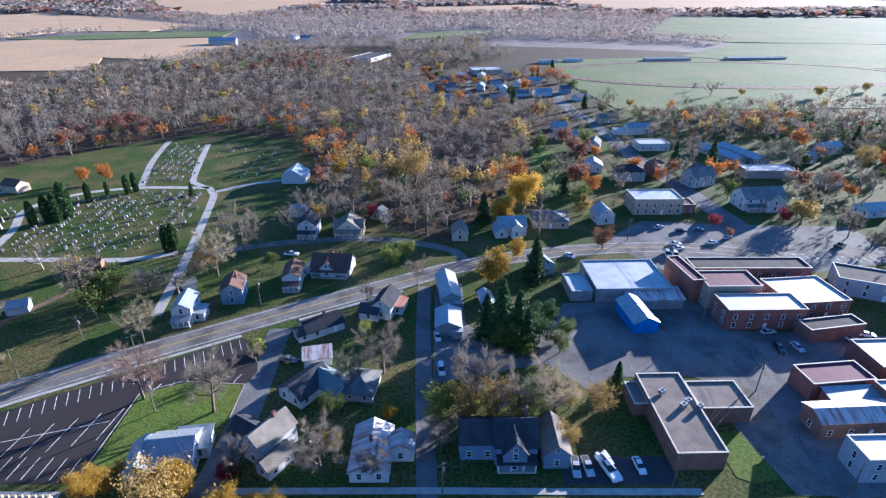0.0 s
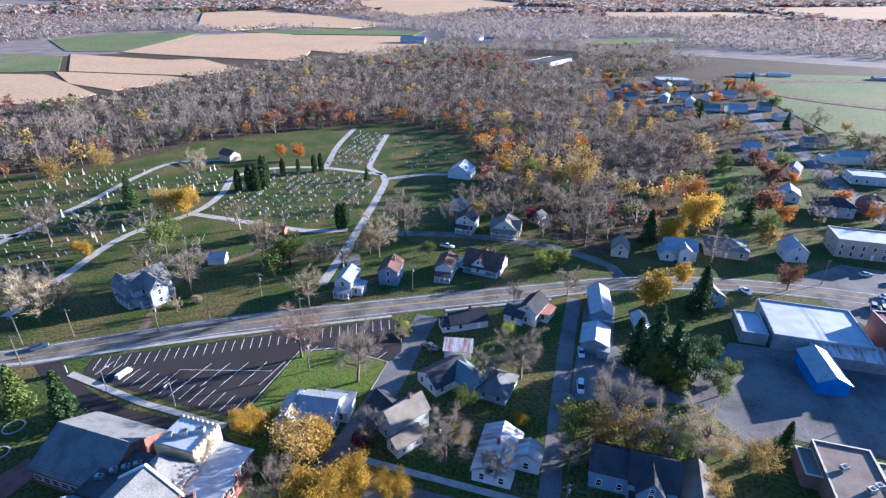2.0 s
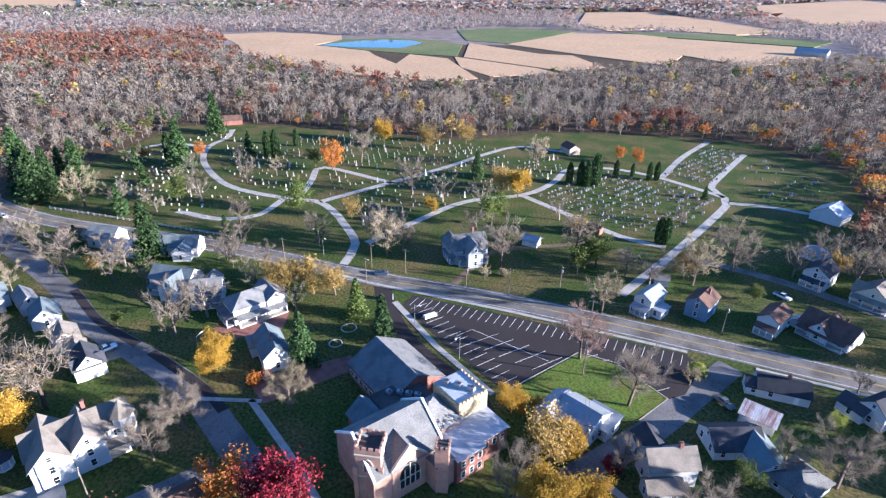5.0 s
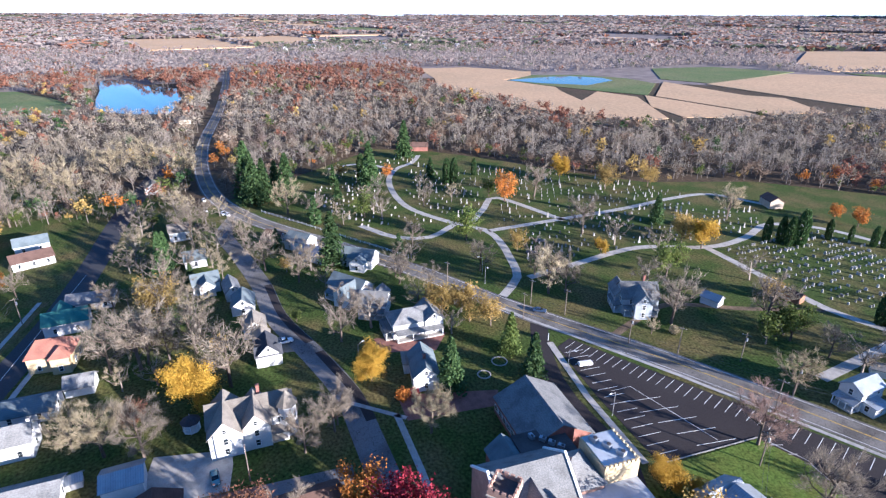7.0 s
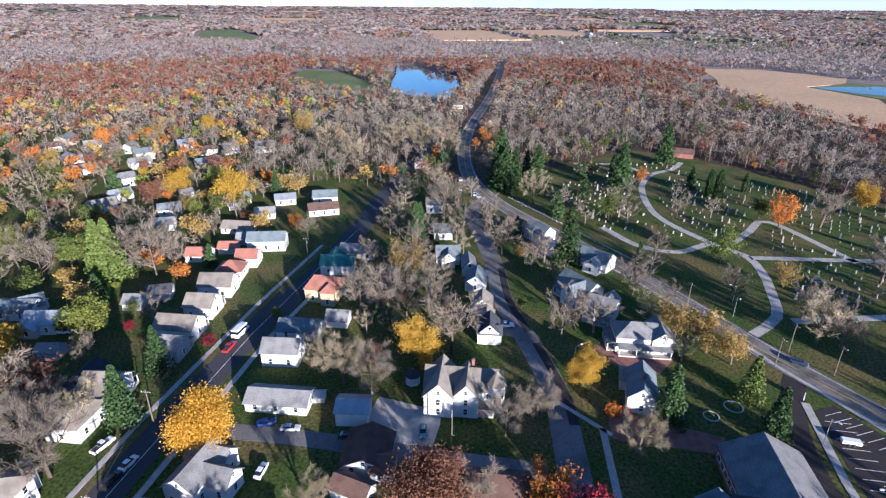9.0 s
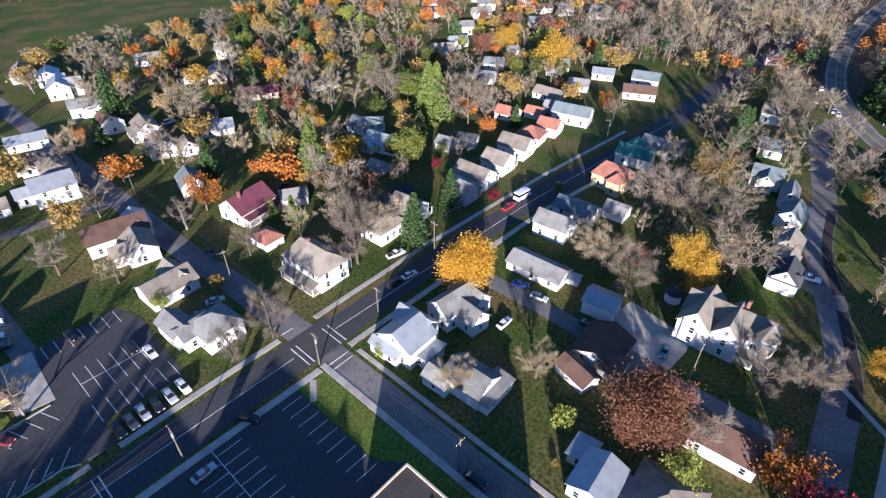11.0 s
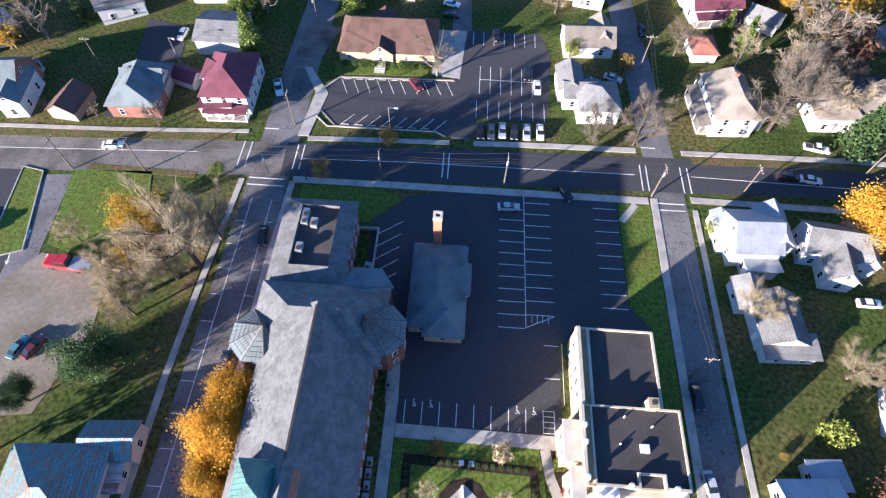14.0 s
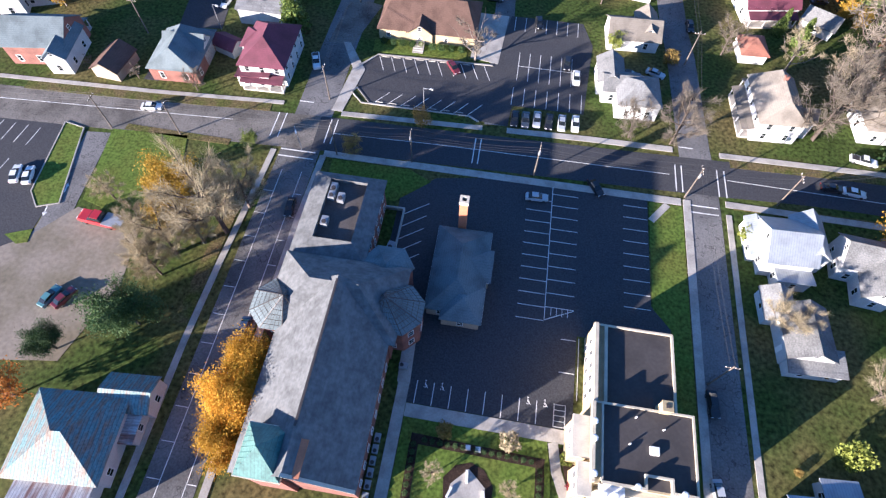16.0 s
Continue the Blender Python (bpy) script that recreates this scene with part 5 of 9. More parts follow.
sheet("drive", [(-100.4, -31), (-109, -30), (-106, -13.4), (-101.4, -13), (-93.8, -13.6), (-93.6, -30)], M["concrete"], 0.07, "square concrete parking court of the mansion", "drive")
sheet("drive", [(-143, -1), (-152, -2.4), (-152, 4.4), (-142, 6.4)], M["gravel"], 0.05, "gravel drive with a parked pickup", "drive")
# brick plaza by the church
sheet("plaza", [(-142, 27), (-138.6, 49.4), (-130.2, 43.4), (-134, 27)], M["red_leaf_ground"], 0.06, "dusky red brick plaza", "plaza")
sheet("plaza", [(-113.4, 27.2), (-107.2, 53.4), (-101.4, 51), (-103, 27.4)], M["red_leaf_ground"], 0.065, "red brick drive beside the church hall", "drive")
# yards of the business block
sheet("yard", [(2.6, 154), (2.4, 108), (33, 116.4), (43.5, 104), (49, 110.6), (84.3, 110.4), (84.4, 130), (84.6, 150), (44, 147), (40, 137), (20, 126), (12, 136), (12, 160), (4, 162)],
      M["asphalt"], 0.04, "broad worn asphalt yard", "yard")
sheet("yard", [(30, 76.4), (31, 83.8), (54, 83.6), (54, 76.2)], M["asphalt_new"], 0.045, "small dark car park with pickups", "parking lot")
sheet("lawn", [(66.8, 78), (66.8, 90.4), (73.6, 91.4), (76.0, 77.4), (70, 76.4)], M["lawn"], 0.1, "bright green wedge of lawn", "grass")
sheet("yard", [(70, 194), (86, 168), (84, 150), (92, 170), (142, 168), (176, 176), (180, 208), (128, 210), (92, 214)], M["asphalt"], 0.042, "open town square with parked cars", "parking lot")
sheet("yard", [(84, 117), (86, 132), (128, 129), (131, 119), (110, 120)], M["asphalt"], 0.043, "asphalt car park behind the shops", "parking lot")
dashes((130, 178.6), (176, 174.4), 14, 4.6, 0.14, 100, 0.075, "bay_lines", BAYS)
sheet("lawn", [(54, 246), (66, 242), (74, 267), (80, 300), (72, 338), (61, 330), (57, 286)], M["lawn"], 0.08, "bright green garden slope", "grass")
sheet("apron", [(69, 112), (78.3, 105.3), (73.4, 92.2), (76.4, 77), (77, 73.4), (90, 73.4), (89.4, 96), (92, 120), (80, 122)], M["asphalt_old"], 0.056, "pale worn concrete apron between office and shops", "yard")
sheet("yard", [(84, 73), (140, 72), (142, 128), (86, 132)], M["asphalt"], 0.036, "asphalt round the shops", "yard")
# street markings
for x in (35.0, 39.2):
    stripe([(x, -64), (x, 30)], 0.12, 0.07)
dashes((39.2, -58.3), (39.2, 30), 17, 2.2, 0.12, 0, 0.07, "bay_lines", BAYS)
dashes((35.0, -58.3), (35.0, 30), 17, 1.6, 0.12, 180, 0.07, "bay_lines", BAYS)
for x in (44.6, 42.9, 32.6, 31.2, 0.4, -0.8, -42.3, -43.6, -51.0, -52.5):
    stripe([(x, -79.4), (x, -72.4)], 0.22, 0.072, "crosswalk_line", label="white crosswalk line across the street")
for x0, x1, y in ((33.6, 41.2, -69.4), (33.6, 41.2, -67.6), (-50.4, -44.4, -69.3), (-50.4, -44.4, -67.6), (38.0, 41.2, -83.6), (-46.4, -43.4, -84.6)):
    stripe([(x0, y), (x1, y)], 0.24, 0.074, "crosswalk_line", label="white crosswalk line across the street")
stripe([(31, -75.4), (8, -76.2), (-41, -76.6)], 0.12, 0.075)
stripe([(-53, -77), (-130, -75.6), (-220, -68.4)], 0.12, 0.075)
stripe([(54, -75.6), (120, -72.2)], 0.12, 0.074)
# kerbed islands and wheel stops
for pts in ([(89.5, -68.5), (84.8, -67.6), (80, -48.2), (84, -46.6), (87, -50), (89.5, -68.5)], [(30.6, -97), (27, -101.6), (-0.6, -102.6)], [(29.4, -90), (30.4, -88.4), (27.4, -85.4), (2.6, -85.5), (0.4, -84.2)]):
    tagged(part("kerb", ribbon([Vector(p) for p in pts], 0.25, 0.24), M["concrete"]), "pale concrete kerb", "kerb", "", "structure")
STOP = Mesh().add([(-0.9, -0.09, 0), (0.9, -0.09, 0), (0.9, 0.09, 0), (-0.9, 0.09, 0), (-0.85, -0.05, 0.14), (0.85, -0.05, 0.14), (0.85, 0.05, 0.14), (-0.85, 0.05, 0.14)],
                  [(3, 2, 1, 0), (4, 5, 6, 7), (0, 1, 5, 4), (1, 2, 6, 5), (2, 3, 7, 6), (3, 0, 4, 7)]).data("wheel_stop", M["concrete"])
for i in range(15):
    x, y, a = (25.2 - i * 2.8, -101.2 - i * 0.1, 2) if i < 8 else (23.4 - (i - 8) * 3.05, -86.3, 0)
    tagged(part("wheel_stop", STOP, None, m=place(x, y, a, 0.06)), "pale concrete wheel stop on the asphalt", "wheel stop", "wheel stops of the bank")
sheet("pavement", [(86.6, -39.7), (83.3, -38.1), (81.4, -38.8), (81.9, -41.7)], M["lawn"], 0.15, "small kerbed grass island", "grass")
for q, turn in (((80.6, -52), -80), ((81.8, -46), 100)):
    m = place(q[0], q[1], turn)
    arrow = Mesh().prism([(-1.2, -0.12), (0.3, -0.12), (0.3, 0.12), (-1.2, 0.12)], 0, 0.012).prism([(0.3, -0.5), (1.2, 0), (0.3, 0.5)], 0, 0.012)
    tagged(part("road_arrow", arrow, M["line_white"], m=m @ Matrix.Translation((0, 0, 0.062))), "white painted arrow on the lane", "road marking", "", "structure")
# leaf-strewn verges between kerb and walk
for pts, wide in (([(47, -80.6), (75, -78.9), (104, -77.6)], 2.4), ([(-54, -81.6), (-90, -82.2), (-150, -80.2), (-200, -76)], 2.0), ([(-53.5, -70.4), (-86, -70.6), (-130, -69.4)], 1.6),
                  ([(45.6, -60), (46.2, -40), (46.4, -28)], 2.6), ([(52.5, -74.6 + 5.4), (76, -69.6)], 1.6)):
    tagged(part("verge", ribbon(smooth_line(pts), wide, 0.1), M["verge"]), "brown leaf-strewn grass verge along the kerb", "grass", "", "structure")
sheet("drive", [(80.5, -119.9), (69.3, -116.8), (67.2, -104), (71.5, -103.6), (75, -84), (78.6, -84), (78.2, -103.6)], M["asphalt_new"], 0.07, "dark asphalt drive behind the houses", "drive")

# ---- the larger buildings ----
def unit_box(x, y, z, yaw=0.0, s=1.0, label="pale grey rooftop air handler with a round fan"):
    """A rooftop or ground air-conditioning unit."""
    top = thing("air_conditioner", place(x, y, yaw, z), label, "air conditioner", "rooftop units")
    part("casing", Mesh().box(-0.9 * s, -0.6 * s, 0.12, 0.9 * s, 0.6 * s, 1.15 * s).box(-0.8 * s, -0.5 * s, 0, 0.8 * s, 0.5 * s, 0.12), M["metal_grey"], top)
    part("fan", Mesh().tube((0.35 * s, 0, 1.15 * s), (0.35 * s, 0, 1.3 * s), 0.42 * s, 0.42 * s, 12), M["trim_dark"], top)
    part("grille", Mesh().box(-0.92 * s, -0.4 * s, 0.3, -0.9 * s, 0.4 * s, 0.95 * s), M["trim_dark"], top)
    return top


def wall_windows(top, x0, y0, x1, y1, count, z, size="tall"):
    """Windows along the foot line from x0, y0 to x1, y1; the wall faces to the right of it."""
    a, b = Vector((x0, y0)), Vector((x1, y1))
    yaw = math.degrees(math.atan2(b.y - a.y, b.x - a.x))
    for i in range(count):
        p = a + (b - a) * ((i + 0.5) / count)
        window(top, size, place(p.x, p.y, yaw, z))




# The church
church = thing("church", Matrix.Identity(4), "red and tan brick church with grey shingle roofs and notched towers", "church")
part("wall", wall_mesh(16.2, 15, 8.4, 5.6, "gable").moved(place(-69, 42, 90)), M["church_brick"], church)
part("roof", roof_mesh(15.6, 15, 8.4, 5.6, "gable"), M["shingle_grey"], church, m=place(-69, 42, 90))
for y in (33.9, 50.1):
    for s in (1, -1):
        part("coping", Mesh().slab([(-69, y - 0.25, 14.5), (-69 + s * 7.9, y - 0.25, 8.5), (-69 + s * 7.9, y + 0.25, 8.5), (-69, y + 0.25, 14.5)][::s], 0.5), M["trim_white"], church, "white gable coping")
part("wall", Mesh().box(-74, 50.4, 0, -64.8, 57.2, 8.4), M["church_brick"], church)
part("roof", roof_mesh(9.6, 9.2, 8.4, 3.6, "hip"), M["shingle_grey"], church, m=place(-69.4, 52.4, 90))
part("wall", wall_mesh(8.6, 7.8, 8.4, 4.1, "gable").moved(place(-65.6, 41.8)), M["church_brick"], church)
part("roof", roof_mesh(8.0, 7.8, 8.4, 4.1, "gable", 0.2), M["shingle_grey"], church, m=place(-66, 41.8))
for s in (1, -1):
    part("coping", Mesh().slab([(-61.5, 41.8, 12.9), (-61.5, 41.8 + s * 4.2, 8.5), (-61.0, 41.8 + s * 4.2, 8.5), (-61.0, 41.8, 12.9)][::-s], 0.4), M["stone_trim"], church, "pale gable coping")
part("wall", Mesh().box(-62.2, 45.8, 0, -58.0, 50.4, 6.6), M["church_brick"], church)
part("roof", Mesh().box(-62.2, 45.8, 6.6, -57.9, 50.4, 6.8), M["slate"], church)
part("wall", wall_mesh(18.4, 16.4, 4.6, 4.4, "gable").moved(place(-90.4, 57.2)), M["red_brick"], church)
part("roof", roof_mesh(18.4, 16.4, 4.6, 4.4, "gable"), M["shingle_grey"], church, m=place(-90.4, 57.2))
part("wall", wall_mesh(7, 7, 5, 3, "gable").moved(place(-80, 43.5)), M["red_brick"], church)
part("roof", roof_mesh(7, 7, 5, 3, "gable"), M["shingle_blue"], church, m=place(-80, 43.5))
part("wall", Mesh().box(-84, 46, 0, -75, 58, 6.2), M["red_brick"], church)
part("roof", Mesh().box(-84.1, 45.9, 6.2, -74.9, 58, 6.35), M["roof_tar"], church)
block = part("tower", Mesh().box(-75, 57.4, 0, -65.6, 65.4, 10.6), M["yellow_brick"], church, "tan brick block tower with a white flat roof")
part("roof", Mesh().box(-74.7, 57.7, 10.6, -65.9, 65.1, 10.75), M["roof_white"], block)
def merlons(owner, m, half, z, n, mat):
    """Notched parapet of a square tower: one block a notch."""
    for side in range(4):
        for i in range(n):
            u = -half + (i + 0.5) * 2 * half / n
            q = m @ Matrix.Rotation(radians(90 * side), 4, "Z")
            e = half / n * 0.62
            part("merlon", Mesh().box(u - e, half - 0.35, z, u + e, half, z + 0.6).moved(q), M[mat], owner)


for i in range(8):
    part("merlon", Mesh().box(-75 + i * 1.2, 65.0, 10.6, -74.3 + i * 1.2, 65.4, 11.2), M["yellow_brick"], block)
    part("merlon", Mesh().box(-66, 57.5 + i, 10.6, -65.6, 58.1 + i, 11.2), M["yellow_brick"], block)
turned = place(-65.7, 36.0, 45)
bell = part("bell_tower", Mesh().box(-2.45, -2.45, 0, 2.45, 2.45, 12.9).moved(turned), M["church_brick"], church, "square brick bell tower set cornerwise, with a notched parapet")
part("parapet", Mesh().box(-2.55, -2.55, 12.9, 2.55, -2.2, 13.6).box(-2.55, 2.2, 12.9, 2.55, 2.55, 13.6).box(-2.55, -2.2, 12.9, -2.2, 2.2, 13.6).box(2.2, -2.2, 12.9, 2.55, 2.2, 13.6).moved(turned), M["church_brick"], bell)
part("string_course", Mesh().box(-2.6, -2.6, 12.2, 2.6, 2.6, 12.5).moved(turned), M["stone_trim"], bell)
part("string_course", Mesh().box(-2.6, -2.6, 6.8, 2.6, 2.6, 7.1).moved(turned), M["stone_trim"], bell)
merlons(bell, turned, 2.55, 13.6, 4, "church_brick")
part("tower_deck", Mesh().box(-2.2, -2.2, 12.6, 2.2, 2.2, 12.95).moved(turned), M["roof_tar"], bell)
ARCH = [(-0.8, 0), (0.8, 0), (0.8, 1.8), (0.55, 2.6), (0, 3.1), (-0.55, 2.6), (-0.8, 1.8)]
for side in range(4):
    q = turned @ Matrix.Rotation(radians(90 * side), 4, "Z") @ Matrix.Translation((0, -2.44, 8.2)) @ Matrix.Rotation(radians(90), 4, "X")
    arch = part("arched_window", Mesh().prism([(1.25 * x, 1.1 * z - 0.12) for x, z in ARCH], 0, 0.09).moved(q), M["stone_trim"], bell, "pointed belfry opening")
    part("louvre", Mesh().prism(ARCH, 0.05, 0.14).moved(q), M["trim_dark"], arch)
for dx, dy in ((-1, -1), (1, -1), (1, 1), (-1, 1)):
    part("buttress", Mesh().box(dx * 2.45 - 0.45, dy * 2.45 - 0.45, 0, dx * 2.45 + 0.45, dy * 2.45 + 0.45, 9.5).moved(turned), M["church_brick"], bell)
at = place(-58.4, 47.6, 45)
tur = part("turret", Mesh().box(-1.35, -1.35, 0, 1.35, 1.35, 11.6).moved(at), M["church_brick"], church, "slim tan brick turret with a notched top")
merlons(tur, at, 1.45, 11.6, 3, "church_brick")
part("turret_deck", Mesh().box(-1.1, -1.1, 11.55, 1.1, 1.1, 11.7).moved(at), M["roof_tar"], tur)
part("wall", Mesh().box(-66.2, 50.5, 0, -57.2, 57.6, 6.4).box(-65.6, 57.6, 0, -58.4, 65, 6.2), M["red_brick"], church)
part("roof", Mesh().box(-66.6, 50.2, 6.4, -56.8, 57.8, 6.62).box(-65.6, 57.8, 6.25, -58.0, 65.3, 6.5), M["roof_white"], church)
at = Matrix.Translation((-61.28, 41.8, 2.4)) @ Matrix.Rotation(radians(90), 4, "Z") @ Matrix.Rotation(radians(90), 4, "X")
win = part("great_window", Mesh().prism([(-2.4, 0), (2.4, 0), (2.4, 2.8), (1.9, 4.4), (1.0, 5.6), (0, 6.2), (-1.0, 5.6), (-1.9, 4.4), (-2.4, 2.8)], 0, 0.12).moved(at), M["pane"], church, "great pointed traceried window")
bars = Mesh()
for y in (-2.4, -1.2, 0, 1.2, 2.4):
    bars.box(-61.14, 41.8 + y - 0.08, 2.4, -61.04, 41.8 + y + 0.08, 8.5 - abs(y) * 1.3)
bars.box(-61.14, 39.4, 4.6, -61.04, 44.2, 4.75)
part("tracery", bars, M["stone_trim"], win)
wall_windows(church, -57.16, 51, -57.16, 57.4, 3, 1)
wall_windows(church, -57.16, 51, -57.16, 57.4, 3, 3.9)
wall_windows(church, -58.36, 58, -58.36, 64.6, 3, 3.6)
wall_windows(church, -99.4, 48.96, -83, 48.96, 7, 1.4, "wide")
for x, y in ((-73, 59.4), (-70.6, 61), (-68, 62.6)):
    unit_box(x, y, 10.75, 20)
for x, y in ((-80.6, 52), (-79, 53.4), (-77.4, 54.8)):
    unit_box(x, y, 6.35, 40, 0.8)
unit_box(-82, 50, 6.35, 10, 0.8)

# The brick hall and its annexe beside the parking lot
hall = thing("brick_hall", Matrix.Identity(4), "long red brick hall with a pale slate-blue roof and octagonal bays", "hall")
part("wall", wall_mesh(29.2, 17.2, 8.8, 5.8, "gable").moved(place(17.3, -20.0, 90)), M["red_brick"], hall)
part("roof", roof_mesh(28.6, 17.2, 8.8, 5.8, "gable", 0.6), M["slate"], hall, m=place(17.3, -20.0, 90))
part("wall", Mesh().box(8.4, -40.4, 0, 27.6, -27.6, 9.0), M["red_brick"], hall)
part("roof", roof_mesh(20.6, 12.8, 9.0, 5.0, "hip", 0.6), M["slate"], hall, m=place(18, -34))
for cx, cy, r, flip in ((27.2, -31, 4.4, 1), (8.2, -33.4, 4.4, -1)):
    ring = [(cx + r * math.cos(radians(22.5 + 45 * i)), cy + r * math.sin(radians(22.5 + 45 * i))) for i in range(8)]
    bay = part("bay", Mesh().prism(ring, 0, 8.4), M["red_brick"], hall, "octagonal brick bay")
    eave = [(cx + (r + 0.5) * math.cos(radians(22.5 + 45 * i)), cy + (r + 0.5) * math.sin(radians(22.5 + 45 * i)), 8.4) for i in range(8)]
    part("bay_roof", Mesh().add(eave + [(cx - flip * 1.6, cy, 12.4)], [(i, (i + 1) % 8, 8) for i in range(8)] + [tuple(range(7, -1, -1))]), M["shingle_blue"], bay)
    ribs = Mesh()
    for i in range(8):
        a, b, c = Vector(eave[i]), Vector(eave[(i + 1) % 8]), Vector((cx - flip * 1.6, cy, 12.4))
        ribs.tube(a, c, 0.1, 0.1, 4)
        for k in range(1, 7):
            u = k / 7
            ribs.tube(a.lerp(c, u), b.lerp(c, u), 0.05, 0.05, 4)
        for k in range(1, 5):
            q = a.lerp(b, k / 5)
            ribs.tube(q, q.lerp(c, 0.86), 0.04, 0.04, 4)
    part("roof_ribs", ribs, M["trim_dark"], bay, "dark leaded ribs over the bay roof")
    for i in range(8):
        a, b = ring[i], ring[(i + 1) % 8]
        for z in (1.4, 4.9):
            wall_windows(hall, *(a + b), 1, z)
annexe = part("annexe", Mesh().box(15.8, -58.6, 0, 28.3, -41.0, 8.0), M["red_brick"], hall, "square brick annexe with a sloping roof rim")
rim_o, rim_i = [(15.2, -59.2), (28.9, -59.2), (28.9, -40.4), (15.2, -40.4)], [(18.3, -56.8), (25.2, -56.8), (25.2, -44), (18.3, -44)]
part("roof_rim", Mesh().add([(x, y, 7.8) for x, y in rim_o] + [(x, y, 9.3) for x, y in rim_i] + [(x, y, 8.3) for x, y in rim_i],
                            [(i, (i + 1) % 4, 4 + (i + 1) % 4, 4 + i) for i in range(4)] + [(4 + i, 4 + (i + 1) % 4, 8 + (i + 1) % 4, 8 + i) for i in range(4)]), M["slate"], annexe)
part("roof_deck", Mesh().box(18.3, -56.8, 8.1, 25.2, -44, 8.32), M["roof_tar"], annexe)
part("link", Mesh().box(13, -42, 0, 22, -39.5, 6.6), M["red_brick"], hall)
part("link_roof", Mesh().box(12.8, -42.2, 6.6, 22.2, -39.5, 6.8), M["roof_tar"], hall)
hexa = [(11.5 + 4.4 * math.cos(radians(60 * i)), -41.6 + 3.6 * math.sin(radians(60 * i))) for i in range(6)]
part("porch_block", Mesh().prism(hexa, 0, 7.6), M["red_brick"], hall)
part("porch_block_roof", Mesh().add([(11.5 + 4.9 * math.cos(radians(60 * i)), -41.6 + 4.1 * math.sin(radians(60 * i)), 7.6) for i in range(6)] + [(11.5, -40.6, 9.6)],
                                    [(i, (i + 1) % 6, 6) for i in range(6)] + [(5, 4, 3, 2, 1, 0)]), M["shingle_blue"], hall)
wall_windows(hall, 15.74, -42, 15.74, -58, 6, 1.2)
wall_windows(hall, 15.74, -42, 15.74, -58, 6, 4.6)
wall_windows(hall, 28.36, -58, 28.36, -42, 6, 1.2)
wall_windows(hall, 28.36, -58, 28.36, -42, 6, 4.6)
wall_windows(hall, 27.6, -58.66, 16.4, -58.66, 4, 4.6)
wall_windows(hall, 27.6, -58.66, 16.4, -58.66, 4, 1.2)
for z in (1.2, 5.0):
    wall_windows(hall, 8.64, -6, 8.64, -26.6, 8, z)
    wall_windows(hall, 25.96, -26, 25.96, -12, 5, z)
spire = part("tower", Mesh().box(18.0, -11.2, 0, 23.8, -4.8, 12.8), M["red_brick"], hall, "square tower with a green copper roof")
part("cornice", Mesh().box(17.6, -11.6, 12.4, 24.2, -4.4, 12.8), M["stone_trim"], spire)
part("tower_roof", Mesh().add([(17.7, -11.5, 12.82), (24.1, -11.5, 12.82), (24.1, -4.5, 12.82), (17.7, -4.5, 12.82), (20.9, -8, 16.8)],
                              [(0, 1, 4), (1, 2, 4), (2, 3, 4), (3, 0, 4), (3, 2, 1, 0)]), M["copper"], spire)
part("ridge_cap", Mesh().box(17.12, -34.2, 14.55, 17.48, -11.6, 14.72), M["trim_dark"], hall)
part("end_coping", Mesh().slab([(8.2, -5.62, 8.86), (8.2, -5.1, 8.86), (17.4, -5.1, 14.72), (17.4, -5.62, 14.72)], 0.3), M["stone_trim"], hall)
for i in range(9):
    u = (i + 1) / 10
    for x0 in (17.7, 24.1):
        part("roof_rib", Mesh().tube((x0, -11.5 + 7 * u, 12.9), (20.9 + (x0 - 20.9) * 2 * abs(u - 0.5), -11.5 + 7 * u, 16.8 - 3.9 * 2 * abs(u - 0.5)), 0.07, 0.07, 4), M["copper"], spire)
gable = part("gable_wall", Mesh().box(15.2, -10.2, 8, 17.4, -5.4, 13.6), M["red_brick"], hall, "stepped brick gable beside the tower")
part("gable_cap", Mesh().box(15.1, -10.3, 13.6, 17.5, -5.3, 13.8), M["orange_brick"], gable)
for i in range(4):
    part("window", WINDOWS["small"][2], None, gable, m=place(15.16, -9.5 + i * 1.2, -90, 11.4))
for x, y in ((24.2, -55), (24.2, -53.4), (22.4, -53), (24.0, -47.6)):
    unit_box(x, y, 8.32, 90, 1.0)
for i in range(7):
    unit_box(7.75, -14.4 + i * 1.75, 0.1, 90, 0.75, "pale grey air-conditioning unit beside the hall wall")
unit_box(6.0, -26.6, 0.1, 0, 0.8, "pale grey air-conditioning unit beside the hall wall")
unit_box(12.9, -49, 0.1, 80, 1.1, "large grey air-conditioning unit beside the annexe")
part("areaway_wall", Mesh().box(11.9, -58.2, 0, 12.2, -44.6, 1.0).box(12.2, -58.2, 0, 15.8, -57.9, 1.0), M["concrete"], hall)

# The small office with its lone brick chimney
office = H(-0.8, -45.2, 90, 16.6, 9.4, 3.4, "t", "sl", "hip", rise=2.8, what="office", wings=[(6.6, 1.5, 0, 6.6, 6.6, 3.4, "hip", 2.0), (-1.4, 2, 90, 7, 6, 3.4, "gable", 1.8)], trim="trim_white")
stack = thing("brick_chimney", place(0.05, -55.1), "free-standing orange brick chimney behind the office", "chimney")
part("shaft", Mesh().box(-0.75, -0.75, 0, 0.75, 0.75, 10.2), M["orange_brick"], stack)
